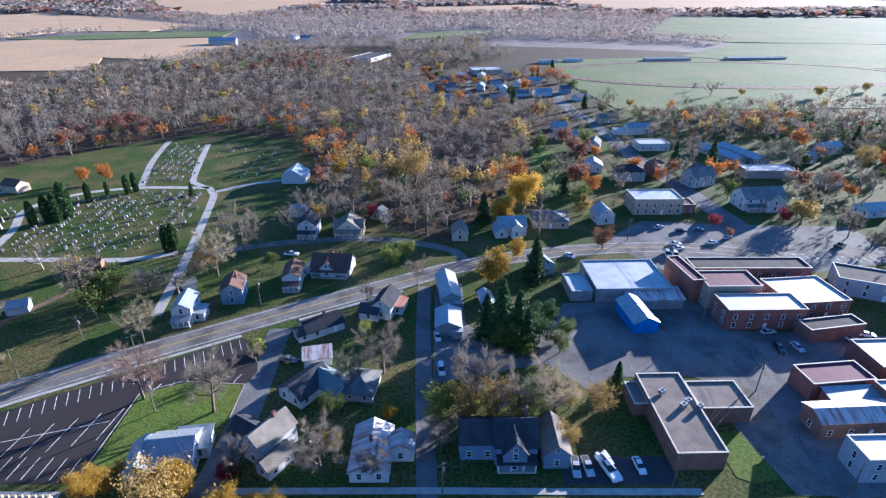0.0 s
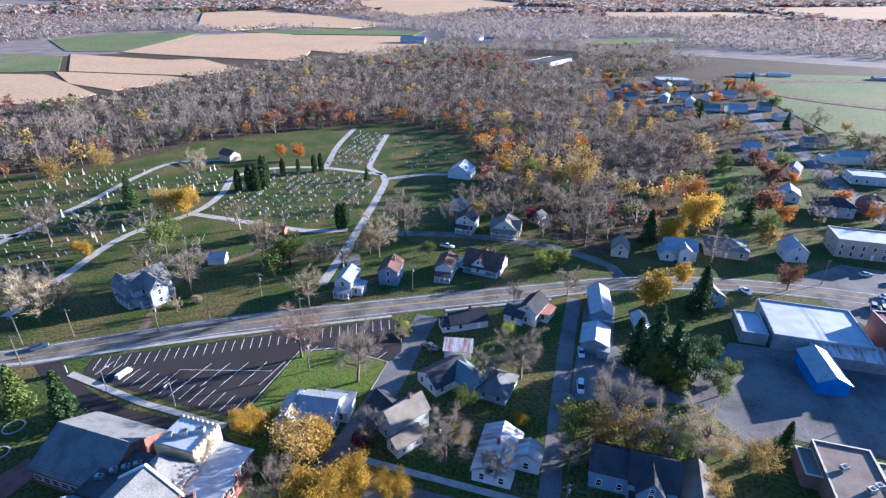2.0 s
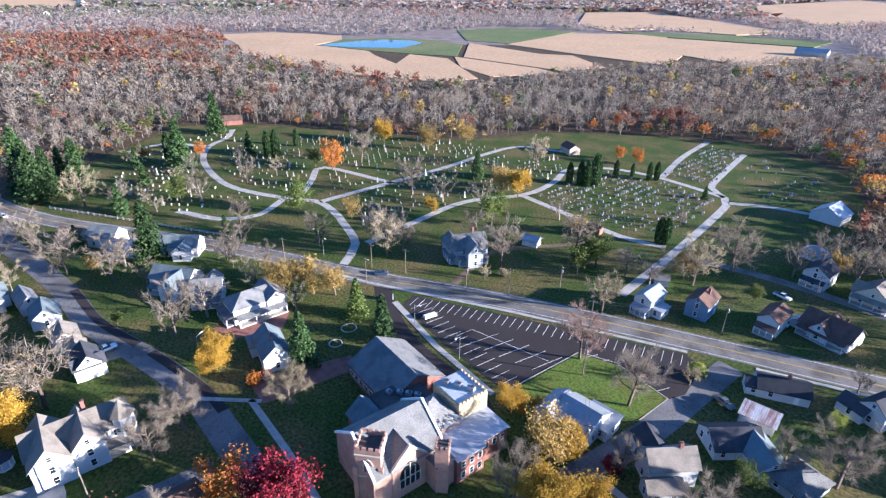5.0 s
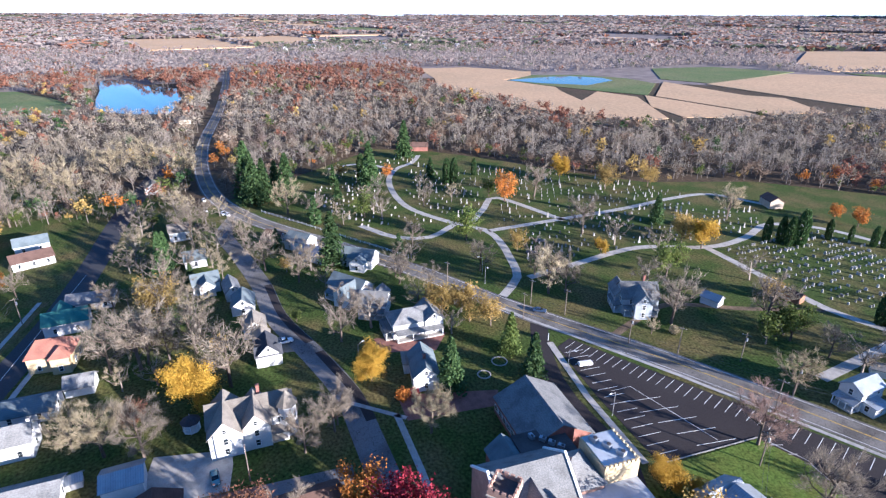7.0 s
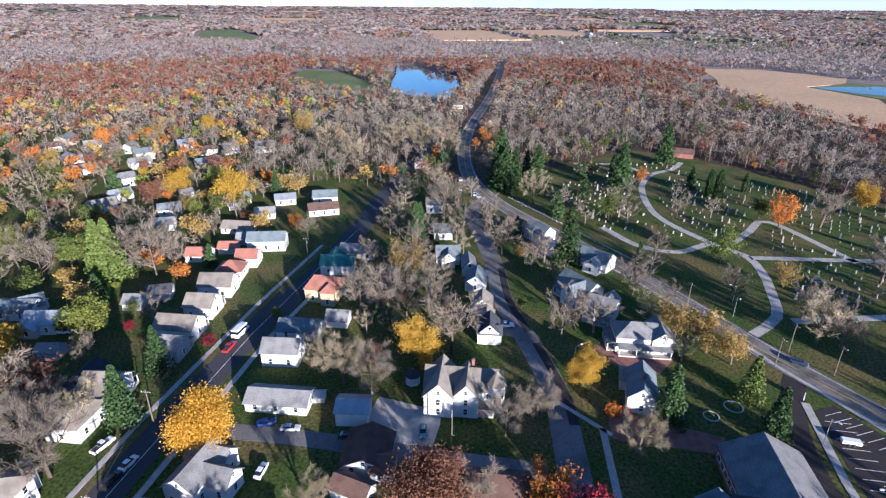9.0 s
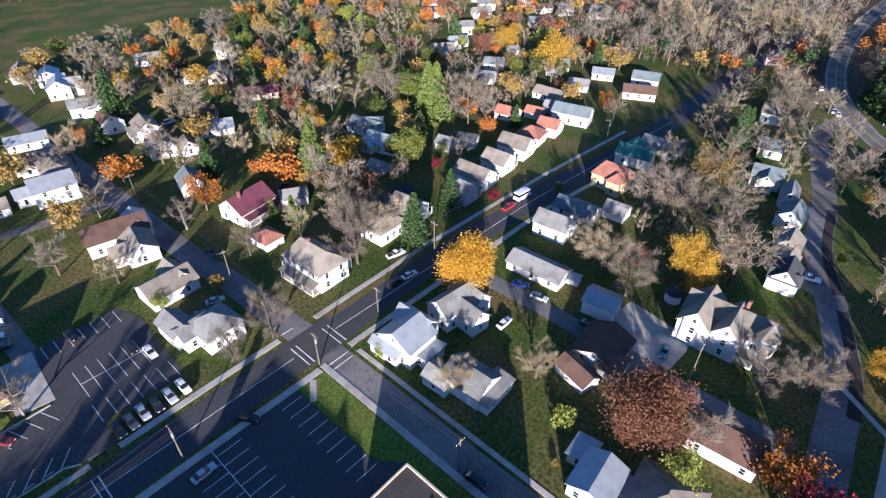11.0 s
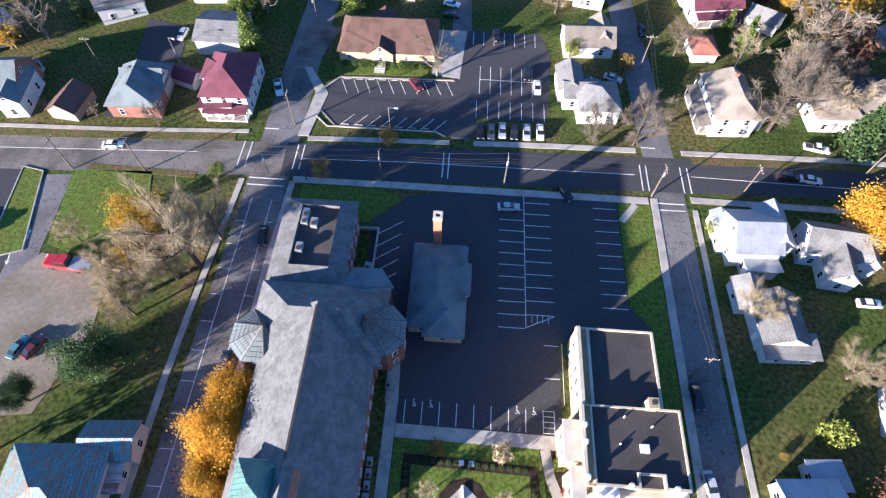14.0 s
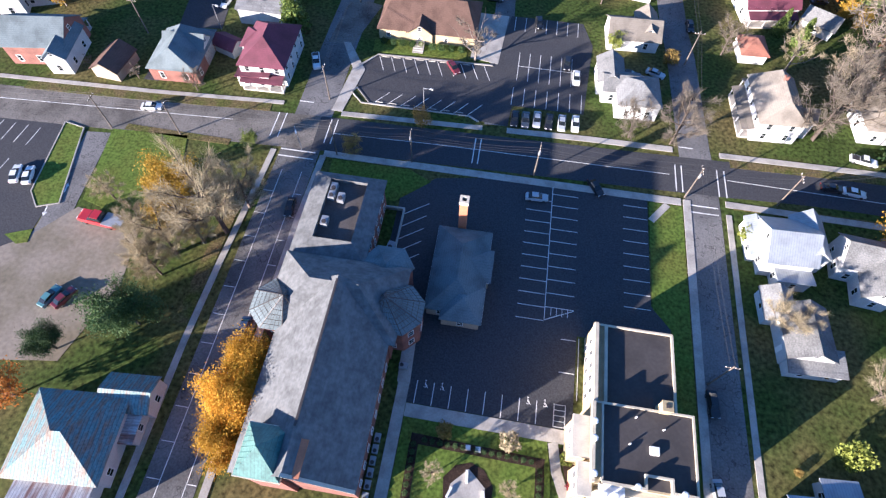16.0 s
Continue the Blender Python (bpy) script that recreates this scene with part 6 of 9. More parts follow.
part("cap", Mesh().box(-0.85, -0.85, 10.2, 0.85, -0.4, 11.0).box(-0.85, 0.4, 10.2, 0.85, 0.85, 11.0).box(-0.85, -0.4, 10.2, -0.4, 0.4, 11.0).box(0.4, -0.4, 10.2, 0.85, 0.4, 11.0), M["stone_trim"], stack)
part("flue", Mesh().box(-0.4, -0.4, 10.1, 0.4, 0.4, 10.4), M["trim_dark"], stack)

# The cream civic building with black roofs
civic = thing("civic_building", Matrix.Identity(4), "cream stone civic building with flat black roofs and ornate parapets", "civic building")
part("wall", Mesh().box(-36.9, -36.7, 0, -24.4, -23.6, 7.0), M["yellow_brick"], civic)
part("roof", Mesh().box(-36.6, -36.4, 7.0, -26.4, -23.6, 7.12), M["roof_black"], civic)
part("parapet", Mesh().box(-36.9, -36.7, 7.0, -24.2, -36.4, 7.5).box(-36.95, -36.4, 7.0, -36.6, -23.6, 7.5).box(-26.4, -36.4, 7.0, -25.9, -23.6, 7.6).box(-24.8, -36.5, 7.0, -24.2, -23.6, 8.3), M["cream_stone"], civic)
part("wall", Mesh().box(-39, -23.6, 0, -24.0, -12.0, 8.2), M["yellow_brick"], civic)
part("roof", Mesh().box(-38.7, -23.3, 8.2, -25.4, -12.3, 8.32), M["roof_black"], civic)
part("parapet", Mesh().box(-39, -23.6, 8.2, -24, -23.3, 8.6).box(-39, -23.3, 8.2, -38.7, -12, 8.6).box(-25.6, -23.3, 8.2, -25.3, -12, 8.8).box(-24.3, -23.3, 8.2, -23.8, -12, 9.3)
     .box(-38.7, -12.4, 8.2, -35.4, -12, 9.0).box(-31.4, -12.4, 8.2, -25.3, -12, 9.0).box(-35.4, -14.2, 8.2, -35.1, -12, 9.0).box(-31.7, -14.2, 8.2, -31.4, -12, 9.0).box(-35.1, -14.2, 8.2, -31.7, -13.9, 9.0), M["cream_stone"], civic)
part("portico", Mesh().box(-24.0, -21, 0, -21.6, -15.5, 7.4).box(-24.0, -14.4, 0, -22.4, -10.4, 7.6), M["yellow_brick"], civic)
part("portico_cap", Mesh().box(-24.2, -21.3, 7.4, -21.3, -15.2, 7.8).box(-24.2, -14.7, 7.6, -22.1, -10.1, 8.0), M["stone_trim"], civic)
front = part("front_porch", Mesh().box(-38.4, -12.0, 0, -36.0, -9.8, 8.0).box(-28.6, -12.0, 0, -25.2, -9.9, 8.0).box(-36.0, -12.0, 0, -28.6, -11.2, 7.4), M["cream_stone"], civic, "ornate cream stone entrance front")
part("balcony", Mesh().box(-36.0, -11.2, 4.6, -28.6, -8.6, 5.0).box(-36.0, -8.9, 5.0, -28.6, -8.6, 5.9).box(-38.5, -12.1, 8.0, -35.9, -9.7, 8.35).box(-28.7, -12.1, 8.0, -25.1, -9.8, 8.35), M["trim_white"], front)
for x in (-35.4, -33.2, -31.4, -29.2):
    part("column", Mesh().tube((x, -9.0, 0.6), (x, -9.0, 4.6), 0.32, 0.26, 12).box(x - 0.42, -9.42, 0.4, x + 0.42, -8.58, 0.7), M["trim_white"], front)
for i in range(5):
    part("step", Mesh().box(-34.6, -8.6 + i * 0.4, 0, -30.0, -8.2 + i * 0.4, 0.9 - i * 0.18), M["concrete"], front)
for x, y, z in ((-24.1, -20.2, 9.3), (-24.1, -17.8, 9.3), (-24.1, -13.0, 9.3), (-37.2, -10.6, 8.35), (-27.4, -10.7, 8.35), (-25.8, -10.7, 8.35), (-30.2, -12.2, 9.0), (-36.6, -12.2, 9.0)):
    part("urn", Mesh().tube((x, y, z), (x, y, z + 0.6), 0.3, 0.5, 10).tube((x, y, z + 0.6), (x, y, z + 0.9), 0.5, 0.25, 10), M["trim_white"], civic, "white stone urn")
part("chimney", Mesh().box(-35.2, -24.6, 7, -33.8, -23.2, 10.2).box(-35.3, -24.7, 10.2, -33.7, -23.1, 10.4), M["yellow_brick"], civic)
part("flue", Mesh().box(-34.8, -24.2, 10.4, -34.2, -23.6, 10.5), M["trim_dark"], civic)
part("skylight", Mesh().box(-33.6, -18.2, 8.3, -32.3, -17.0, 8.75), M["lamp_glass"], civic)
for x, y in ((-30.4, -22), (-34.4, -20.8), (-29.4, -18)):
    part("vent_pipe", Mesh().tube((x, y, 8.3), (x, y, 9.0), 0.12, 0.12, 8), M["trim_white"], civic)
wall_windows(civic, -24.36, -35.4, -24.36, -25, 5, 1.2)
wall_windows(civic, -24.36, -35.4, -24.36, -25, 5, 4.4)
wall_windows(civic, -21.56, -20.6, -21.56, -16, 2, 4.2)
wall_windows(civic, -22.36, -14, -22.36, -10.8, 2, 4.4)
wall_windows(civic, -39.04, -12.6, -39.04, -23, 5, 4.4)
wall_windows(civic, -36.94, -24.4, -36.94, -36, 4, 3.6)

# The bank
bank = H(16.4, -114.6, 1, 23.6, 13.4, 3.4, "y", "sb", "clipped", rise=4.4, what="bank", wings=[(1.6, -0.2, 90, 15, 6, 3.4, "gable", 2.2)], size="small")
steps = thing("entrance_stair", place(17.9, -106.6), "pale concrete stair up to the bank door", "stairs")
for i in range(6):
    part("tread", Mesh().box(-1.3, -0.9 + i * 0.62, 0, 1.3, -0.3 + i * 0.62, 1.08 - i * 0.18), M["concrete"], steps)
unit_box(3.0, -111, 0.1, 90, 1.0, "white ground-mounted cooling unit beside the bank")

# Shops and workshops of the business block
SHOP = {"name": "shop_building", "category": "shop building", "group": "business block"}


def shop(x, y, yaw, L, W, h, wall, roof, label, **more):
    return house(x, y, yaw, L, W, h, SHORT[wall], SHORT[roof], "flat", label=label, per=more.pop("per", 3.6), **SHOP, **more)


low = shop(59.4, 93, 1, 11, 26, 5.0, "n", "fg", "low brown brick office building with a gravel flat roof", windows=False, wings=[(12.0, 5.4, 0, 12.6, 9.6, 4.6, "flat", 0, "roof_gravel", "brown_brick"), (-7.0, 7.5, 0, 3.4, 8, 3.6, "flat", 0, "roof_gravel", "brown_brick")])
for x, y in ((57.6, 98.6), (61, 94), (62.6, 95.4), (64.6, 93.6)):
    unit_box(x, y, 4.95, 30, 0.9)
shop(67, 158, 2, 25, 20, 5, "mg", "fw", "pale metal warehouse with a white roof", windows=False, trim="metal_grey")
shop(50.2, 154.4, 3, 7, 12, 3.8, "mg", "fw", "low pale lean-to of the warehouse", windows=False, trim="metal_grey")
H(73, 146.6, 2, 17.6, 6.4, 3.6, "mg", "rr", "shed", rise=0.9, what="workshop", windows=False)
H(64.6, 137.2, 96, 13.6, 7.6, 3.8, "mb", "rw", rise=1.8, what="workshop", windows=False)
shop(101.5, 136.8, 1, 24, 9.4, 7.0, "r", "fw", "two-storey red brick shop with a white flat roof")
shop(119.4, 129.6, 10, 18.4, 5.4, 4.4, "n", "ft", "low brown brick shop with a dark flat roof", windows=False)
shop(97.4, 149.4, 1, 17.4, 10.4, 8, "t", "sr", "two-storey old shop with a dark red roof")
shop(86.2, 156, 8, 4.4, 17, 8.4, "r", "sr", "narrow red brick shop front", windows=False)
shop(120.4, 145.4, 6, 20, 15.6, 6.2, "r", "fw", "long brick shop with a pale blue-white flat roof")
shop(110, 161.2, 0, 40, 8, 7.4, "r", "ft", "row of red brick shops along the main street")
shop(104, 105.6, 6, 17, 7.6, 5.5, "r", "sr", "red brick shop with a dark red roof", windows=False)
H(106, 98.6, 3, 16, 4.6, 4.2, "r", "rw", "shed", rise=0.8, what="shop_building", windows=False)
shop(124, 113, 2, 14, 12, 6, "r", "fw", "brick shop with a pale metal roof", windows=False)
H(100.2, 92.4, 3, 20, 6.8, 5.0, "n", "rr", "gable", rise=1.2, what="shop_building", windows=True)
shop(97.2, 80, 1, 11, 7, 6.6, "g", "fw", "grey two-storey shop with a white flat roof")
shop(120, 95, 4, 18, 14, 6.4, "r", "fw", "brick shop with a white flat roof", windows=False)
shop(101.6, 227.6, 1, 21.6, 13, 7.4, "t", "fw", "tan two-storey block with rows of white windows", per=2.6, wings=[(14, -1, 0, 7, 8, 4.2, "flat", 0, "roof_tar", "red_brick")])
shop(149, 154, -24, 22, 12, 6.2, "g", "ft", "grey corner shop with a dark roof")
H(75, 214.6, 99, 8.4, 7.6, 4.6, "w", "rw", rise=3.0)
H(103.6, 270, 2, 14.6, 9, 5.6, "g", "sd", "hip", rise=2.6)
H(89, 285, 80, 9, 9, 4.2, "w", "rw", rise=2.4)
shop(136, 328, 2, 19, 12, 4.6, "w", "fw", "long low white shop", per=3)
H(171, 310, -71, 30, 9, 3.4, "mg", "rw", rise=1.8, what="greenhouse")
H(184, 310, -75, 32, 9, 3.4, "mg", "rw", rise=1.8, what="greenhouse")
shop(180, 276, 0, 27, 11, 4.4, "mg", "fw", "long workshop with a pale blue flat roof", windows=False)
H(152, 232, 6, 20, 11, 6, "w", "sg", rise=3.4, porch="f", wings=[(3, -4, 90, 9, 7, 6, "gable", 3)])
H(137, 262, 20, 14, 9, 6, "g", "sg", rise=3.2, wings=[(4, 3, 90, 10, 7, 6, "gable", 3)])
H(198, 222, 10, 11, 9, 3.4, "w", "rw", rise=2.4)
H(120, 278, 60, 9, 9, 5.4, "r", "sb", rise=2.6)
for i, (x, y, r) in enumerate(((205, 262, 10), (228, 240, 30), (240, 318, 15), (262, 290, 80), (215, 300, 0), (100, 326, 70), (88, 352, 0), (230, 205, 85), (250, 235, 5), (290, 240, 40), (128, 398, 8), (140, 366, 4), (88, 376, 12),
                               (17, 524, 5), (44, 526, 80), (38, 470, 0), (53, 471, 2), (64, 512, 85), (78, 498, 10), (98, 500, 20), (121, 512, 5), (8, 478, 0), (27, 592, 30), (14, 560, 5), (60, 546, 12), (82, 548, 70),
                               (100, 560, 15), (50, 600, 80), (76, 590, 0), (-6, 520, 10), (128, 480, 30))):
    H(x, y, r, 10 + i % 4 * 2.0, 7.4, 3.2 + i % 3 * 0.8, "wwgwtw"[i % 6], ("sg", "rw", "rw", "sl", "rw")[i % 5], rise=2.4, windows=i < 13)
shop(57, 632, 10, 34, 22, 5, "mg", "fw", "broad pale hall at the edge of the settlement", windows=False)
shop(141, 712, 2, 24, 7, 4, "w", "fw", "long white stable row by the meadow", windows=False)
shop(176, 726, 2, 24, 7, 4, "w", "fw", "long white stable row by the meadow", windows=False)
shop(300, 735, 4, 60, 10, 4, "mg", "fw", "long pale stable row by the meadow", windows=False)
shop(420, 745, 4, 80, 10, 4, "mg", "fw", "long pale stable row by the meadow", windows=False)
shop(132, 364, 2, 18, 7, 3.4, "w", "fw", "low white roadside shop", windows=False)
shop(-84, 748, 70, 60, 30, 5, "mg", "ft", "large flat dark-roofed hall in the woods", windows=False)
H(-330, 900, 10, 40, 20, 7, "mw", "rw", rise=4, what="barn", windows=False, z=ground_z(-330, 900))
H(-215, 960, 10, 16, 10, 6, "w", "sg", rise=3, windows=False, z=ground_z(-215, 960))
H(-240, 985, 60, 14, 10, 6, "w", "rw", rise=3, windows=False, z=ground_z(-240, 985))
for i, (x, y) in enumerate(((-1546, 85), (-1936, 193), (-1546, 216), (-1659, 367), (-1655, 503), (-1528, 693), (-1600, 280), (-1580, 420), (-1620, 160), (-1700, 300), (-1560, 560), (-1480, 330))):
    H(x, y, i * 31, 20, 12, 6, "w", "rw", rise=4, windows=False, z=ground_z(x, y))
H(-556, -66, 20, 16, 10, 4, "c", "st", "hip", rise=3, windows=False)
H(-330, -60, 10, 11, 8, 3.6, "w", "st", rise=2.6, windows=False)
H(-470, -26, 0, 12, 8, 3.6, "t", "sb", rise=2.6, windows=False)

# ---- trees ----
def tri_mesh(name, verts, faces, mat):
    """A mesh of triangles from arrays."""
    me = bpy.data.meshes.new(name)
    n, k = len(verts), len(faces)
    me.vertices.add(n)
    me.vertices.foreach_set("co", np.asarray(verts, np.float32).ravel())
    me.loops.add(3 * k)
    me.loops.foreach_set("vertex_index", np.asarray(faces, np.int32).ravel())
    me.polygons.add(k)
    me.polygons.foreach_set("loop_start", np.arange(0, 3 * k, 3, dtype=np.int32))
    me.polygons.foreach_set("loop_total", np.full(k, 3, np.int32))
    me.materials.append(mat)
    me.update(calc_edges=True)
    me.validate()
    return me


def unit(v):
    return v / np.maximum(np.linalg.norm(v, axis=-1, keepdims=True), 1e-9)


def slivers(rng, start, way, length, width):
    """Thin triangles: twigs from start along way."""
    side = unit(np.cross(way, rng.normal(size=way.shape))) * (width / 2)[:, None]
    v = np.stack([start - side, start + side, start + way * length[:, None]], 1).reshape(-1, 3)
    return v, np.arange(len(v)).reshape(-1, 3)


def leaves(rng, centre, size, flat=0.0):
    """Small leaf tufts: triangles at random angles; flat: how level they lie."""
    n = len(centre)
    a = unit(rng.normal(size=(n, 3)) * (1, 1, 1 - flat))
    b = unit(np.cross(a, rng.normal(size=(n, 3))))
    k = size[:, None]
    c = np.stack([centre + a * k, centre - a * k * 0.55 + b * k * 0.9, centre - a * k * 0.55 - b * k * 0.9], 1).reshape(-1, 3)
    return c, np.arange(3 * n).reshape(-1, 3)


def rods(a, b, ra, rb):
    """Three-sided tapered rods from a to b."""
    d = unit(b - a)
    u = unit(np.cross(d, np.where(np.abs(d[:, 2:]) < 0.9, (0.0, 0.0, 1.0), (1.0, 0.0, 0.0))))
    w = np.cross(d, u)
    ring = [(1.0, 0.0), (-0.5, 0.866), (-0.5, -0.866)]
    v = np.stack([a + (u * c + w * s) * ra[:, None] for c, s in ring] + [b + (u * c + w * s) * rb[:, None] for c, s in ring], 1).reshape(-1, 3)
    i = np.arange(len(a))[:, None] * 6
    f = np.concatenate([i + q for q in ([0, 1, 4], [0, 4, 3], [1, 2, 5], [1, 5, 4], [2, 0, 3], [2, 3, 5])])
    return v, f




def skeleton_tree(rng, h, spread, limbs, subs, low=0.25):
    """Trunk, limbs and branches of a tree of height h: the rods, and points and directions along the branches for twigs."""
    lean = np.array([rng.normal(0, 0.02) * h, rng.normal(0, 0.02) * h, 0])
    top = np.array([0, 0, 0.62 * h]) + lean
    r = 0.022 * h
    a, b, ra, rb = [np.zeros(3)], [top], [r * 1.15], [r * 0.45]
    tips, ways = [], []
    for i in range(limbs):
        az = 2 * math.pi * (i + rng.uniform(-0.3, 0.3)) / limbs * 1.9
        t = low + (0.95 - low) * i / limbs
        s = top * t
        reach = spread * (0.75 + 0.35 * rng.random()) * (1 - 0.35 * t)
        mid = s + np.array([math.cos(az), math.sin(az), 0.7]) * reach * 0.5
        end = mid + np.array([math.cos(az) * 0.55, math.sin(az) * 0.55, 1.0 - 0.25 * t]) * reach * 0.62
        end[2] = min(end[2], h * 0.93)
        for p, q, k in ((s, mid, 1.0), (mid, end, 0.55)):
            a.append(p), b.append(q), ra.append(r * 0.5 * k), rb.append(r * 0.3 * k)
        for j in range(subs):
            u = 0.25 + 0.75 * j / max(1, subs - 1)
            p = mid + (end - mid) * (u - 0.5) * 2 if u > 0.5 else s + (mid - s) * u * 2
            d = unit(rng.normal(size=3) * (1, 1, 0.6) + np.array([math.cos(az) * 0.6, math.sin(az) * 0.6, 0.75]))
            e = p + d * reach * (0.25 + 0.3 * rng.random())
            e[2] = min(e[2], h * 0.97)
            a.append(p), b.append(e), ra.append(r * 0.2), rb.append(r * 0.06)
            for m in range(4):
                tips.append(p + (e - p) * (0.35 + 0.65 * m / 3))
                ways.append(unit(e - p))
    return rods(np.array(a), np.array(b), np.array(ra), np.array(rb)), np.array(tips), np.array(ways)


def bare_tree(seed, twigs=1250, spread=4.1, thick=1.0, limbs=9, subs=6):
    rng = np.random.default_rng(seed)
    wood, tips, ways = skeleton_tree(rng, 10.0, spread, limbs, subs)
    k = rng.integers(0, len(tips), twigs)
    way = unit(ways[k] * 0.85 + rng.normal(size=(twigs, 3)) * 0.6 + (0, 0, 0.35))
    return wood, slivers(rng, tips[k] + rng.normal(0, 0.16, (twigs, 3)), way, rng.uniform(0.45, 1.2, twigs), rng.uniform(0.05, 0.11, twigs) * thick)


def leafy_tree(seed, n=2600, spread=3.4, size=0.2, fill=1.2):
    rng = np.random.default_rng(seed)
    wood, tips, ways = skeleton_tree(rng, 10.0, spread, 9, 5)
    k = rng.integers(0, len(tips), n)
    c = tips[k] + ways[k] * rng.uniform(0, 0.5, (n, 1)) + rng.normal(size=(n, 3)) * 0.42 * fill
    c[:, 2] = np.maximum(c[:, 2], 1.6)
    return wood, leaves(rng, c, rng.uniform(0.6, 1.3, n) * size, 0.2)


def spruce_tree(seed, spread=3.0, tiers=32, boughs=16, leaf=0.78):
    rng = np.random.default_rng(seed)
    wood = rods(np.array([[0.0, 0, 0]]), np.array([[0.0, 0, 9.8]]), np.array([0.2]), np.array([0.02]))
    c, s = [], []
    for i in range(tiers):
        z = 0.7 + 9.1 * i / tiers
        reach = spread * (1 - z / 10.2) ** 0.85 * rng.uniform(0.8, 1.1)
        for j in range(boughs):
            az = rng.uniform(0, 2 * math.pi)
            for u in np.linspace(0.2, 1, 5):
                c.append((math.cos(az) * reach * u, math.sin(az) * reach * u, z - 0.35 * reach * u * u + rng.normal() * 0.07))
                s.append(0.16 + 0.16 * (1 - u * 0.5) * (1 - z / 12))
    c, s = np.array(c), np.array(s)
    return wood, leaves(rng, c, s * leaf * rng.uniform(1.1, 1.8, len(s)), 0.55)


def column_tree(seed):
    rng = np.random.default_rng(seed)
    wood = rods(np.array([[0.0, 0, 0]]), np.array([[0.0, 0, 8.0]]), np.array([0.18]), np.array([0.04]))
    n = 1100
    z = rng.uniform(0.2, 10, n)
    r = 1.35 * np.minimum(1, (10.15 - z) / 3.2) ** 0.7 * np.minimum(1, 0.6 + z / 4) * rng.uniform(0.72, 1.05, n)
    az = rng.uniform(0, 2 * math.pi, n)
    way = np.stack([np.cos(az) * 0.35, np.sin(az) * 0.35, np.ones(n)], 1)
    start = np.stack([np.cos(az) * r, np.sin(az) * r, z - 0.4], 1)
    return wood, slivers(rng, start, unit(way), rng.uniform(0.5, 1.1, n), rng.uniform(0.3, 0.55, n))


def bush(seed, n=700):
    rng = np.random.default_rng(seed)
    d = unit(rng.normal(size=(n, 3)))
    lump = 1 + 0.22 * np.sin(d[:, 0] * 5 + seed) * np.cos(d[:, 1] * 4)
    c = d * lump[:, None] * rng.uniform(0.55, 1.0, (n, 1)) * (5.6, 5.6, 4.9) + (0, 0, 4.6)
    wood = rods(np.zeros((4, 3)), np.array([[2.0, 1, 5], [-2, 1.4, 5], [0.6, -2, 6], [-1, -1.6, 5]]), np.full(4, 0.22), np.full(4, 0.06))
    return wood, leaves(rng, c, rng.uniform(0.4, 0.8, n), 0.1)


TREE_KINDS = {  # crown material, builder, seeds, words
    "B": ("twigs", bare_tree, 4, "leafless grey-brown deciduous tree"), "P": ("twigs_pale", bare_tree, 3, "nearly bare tree with pale tan twigs"),
    "R2": ("twigs_red", bare_tree, 1, "slender tree with reddish bare twigs"), "Y": ("leaf_yellow", leafy_tree, 3, "bright yellow autumn maple"),
    "G": ("leaf_gold", leafy_tree, 2, "thinning tree with dull gold leaves"), "O": ("leaf_orange", leafy_tree, 2, "orange autumn tree"),
    "O2": ("leaf_amber", leafy_tree, 2, "full golden-orange maple"), "R": ("leaf_red", leafy_tree, 2, "crimson autumn tree"), "U": ("leaf_rust", leafy_tree, 2, "rust-brown oak holding its leaves"),
    "U2": ("leaf_rust", leafy_tree, 1, "broad copper-brown oak holding its leaves"), "E": ("leaf_green", leafy_tree, 2, "olive-green leafy tree"), "E2": ("needles", leafy_tree, 1, "dark green rounded evergreen"),
    "L": ("leaf_lime", leafy_tree, 2, "yellow-green leafy tree"), "N": ("needles", spruce_tree, 3, "dark green spruce"), "N2": ("needles_light", spruce_tree, 2, "fresh green pine"),
    "A": ("needles", column_tree, 2, "dark columnar arborvitae")}
TREE_DATA = {}
TREE_SPOTS = []


def tree_data(kind, small, close):
    key = (kind, small, close)
    if key not in TREE_DATA:
        mat, build, seeds, _ = TREE_KINDS[kind]
        TREE_DATA[key] = []
        for i in range(seeds):
            if small:
                (wv, wf), (cv, cf_) = bush(31 + 7 * i + len(TREE_DATA))
            elif kind == "O2" or kind == "U2":
                (wv, wf), (cv, cf_) = leafy_tree(5 + i, 32000, 3.7, 0.115, 1.7)
            elif kind == "Y" or kind == "E2":
                (wv, wf), (cv, cf_) = leafy_tree(50 + i, 19000 if close else 4600, 3.7, 0.11 if close else 0.19, 1.35)
            elif kind == "G":
                (wv, wf), (cv, cf_) = leafy_tree(70 + i, 3600, 3.6, 0.15, 1.3)
            elif kind == "P":
                (wv, wf), (cv, cf_) = bare_tree(20 + i, 4600 if close else 1700, 4.0, 0.45 if close else 0.8)
            elif kind in ("B", "R2"):
                (wv, wf), (cv, cf_) = bare_tree(11 * i + 3, 4200 if close else 1500, 4.0, 0.4 if close else 0.75)
            else:
                (wv, wf), (cv, cf_) = build(11 * i + 3)
            TREE_DATA[key].append((tri_mesh("trunk", wv, wf, M["bark"]), tri_mesh("crown", cv, cf_, M[mat])))
    return TREE_DATA[key]


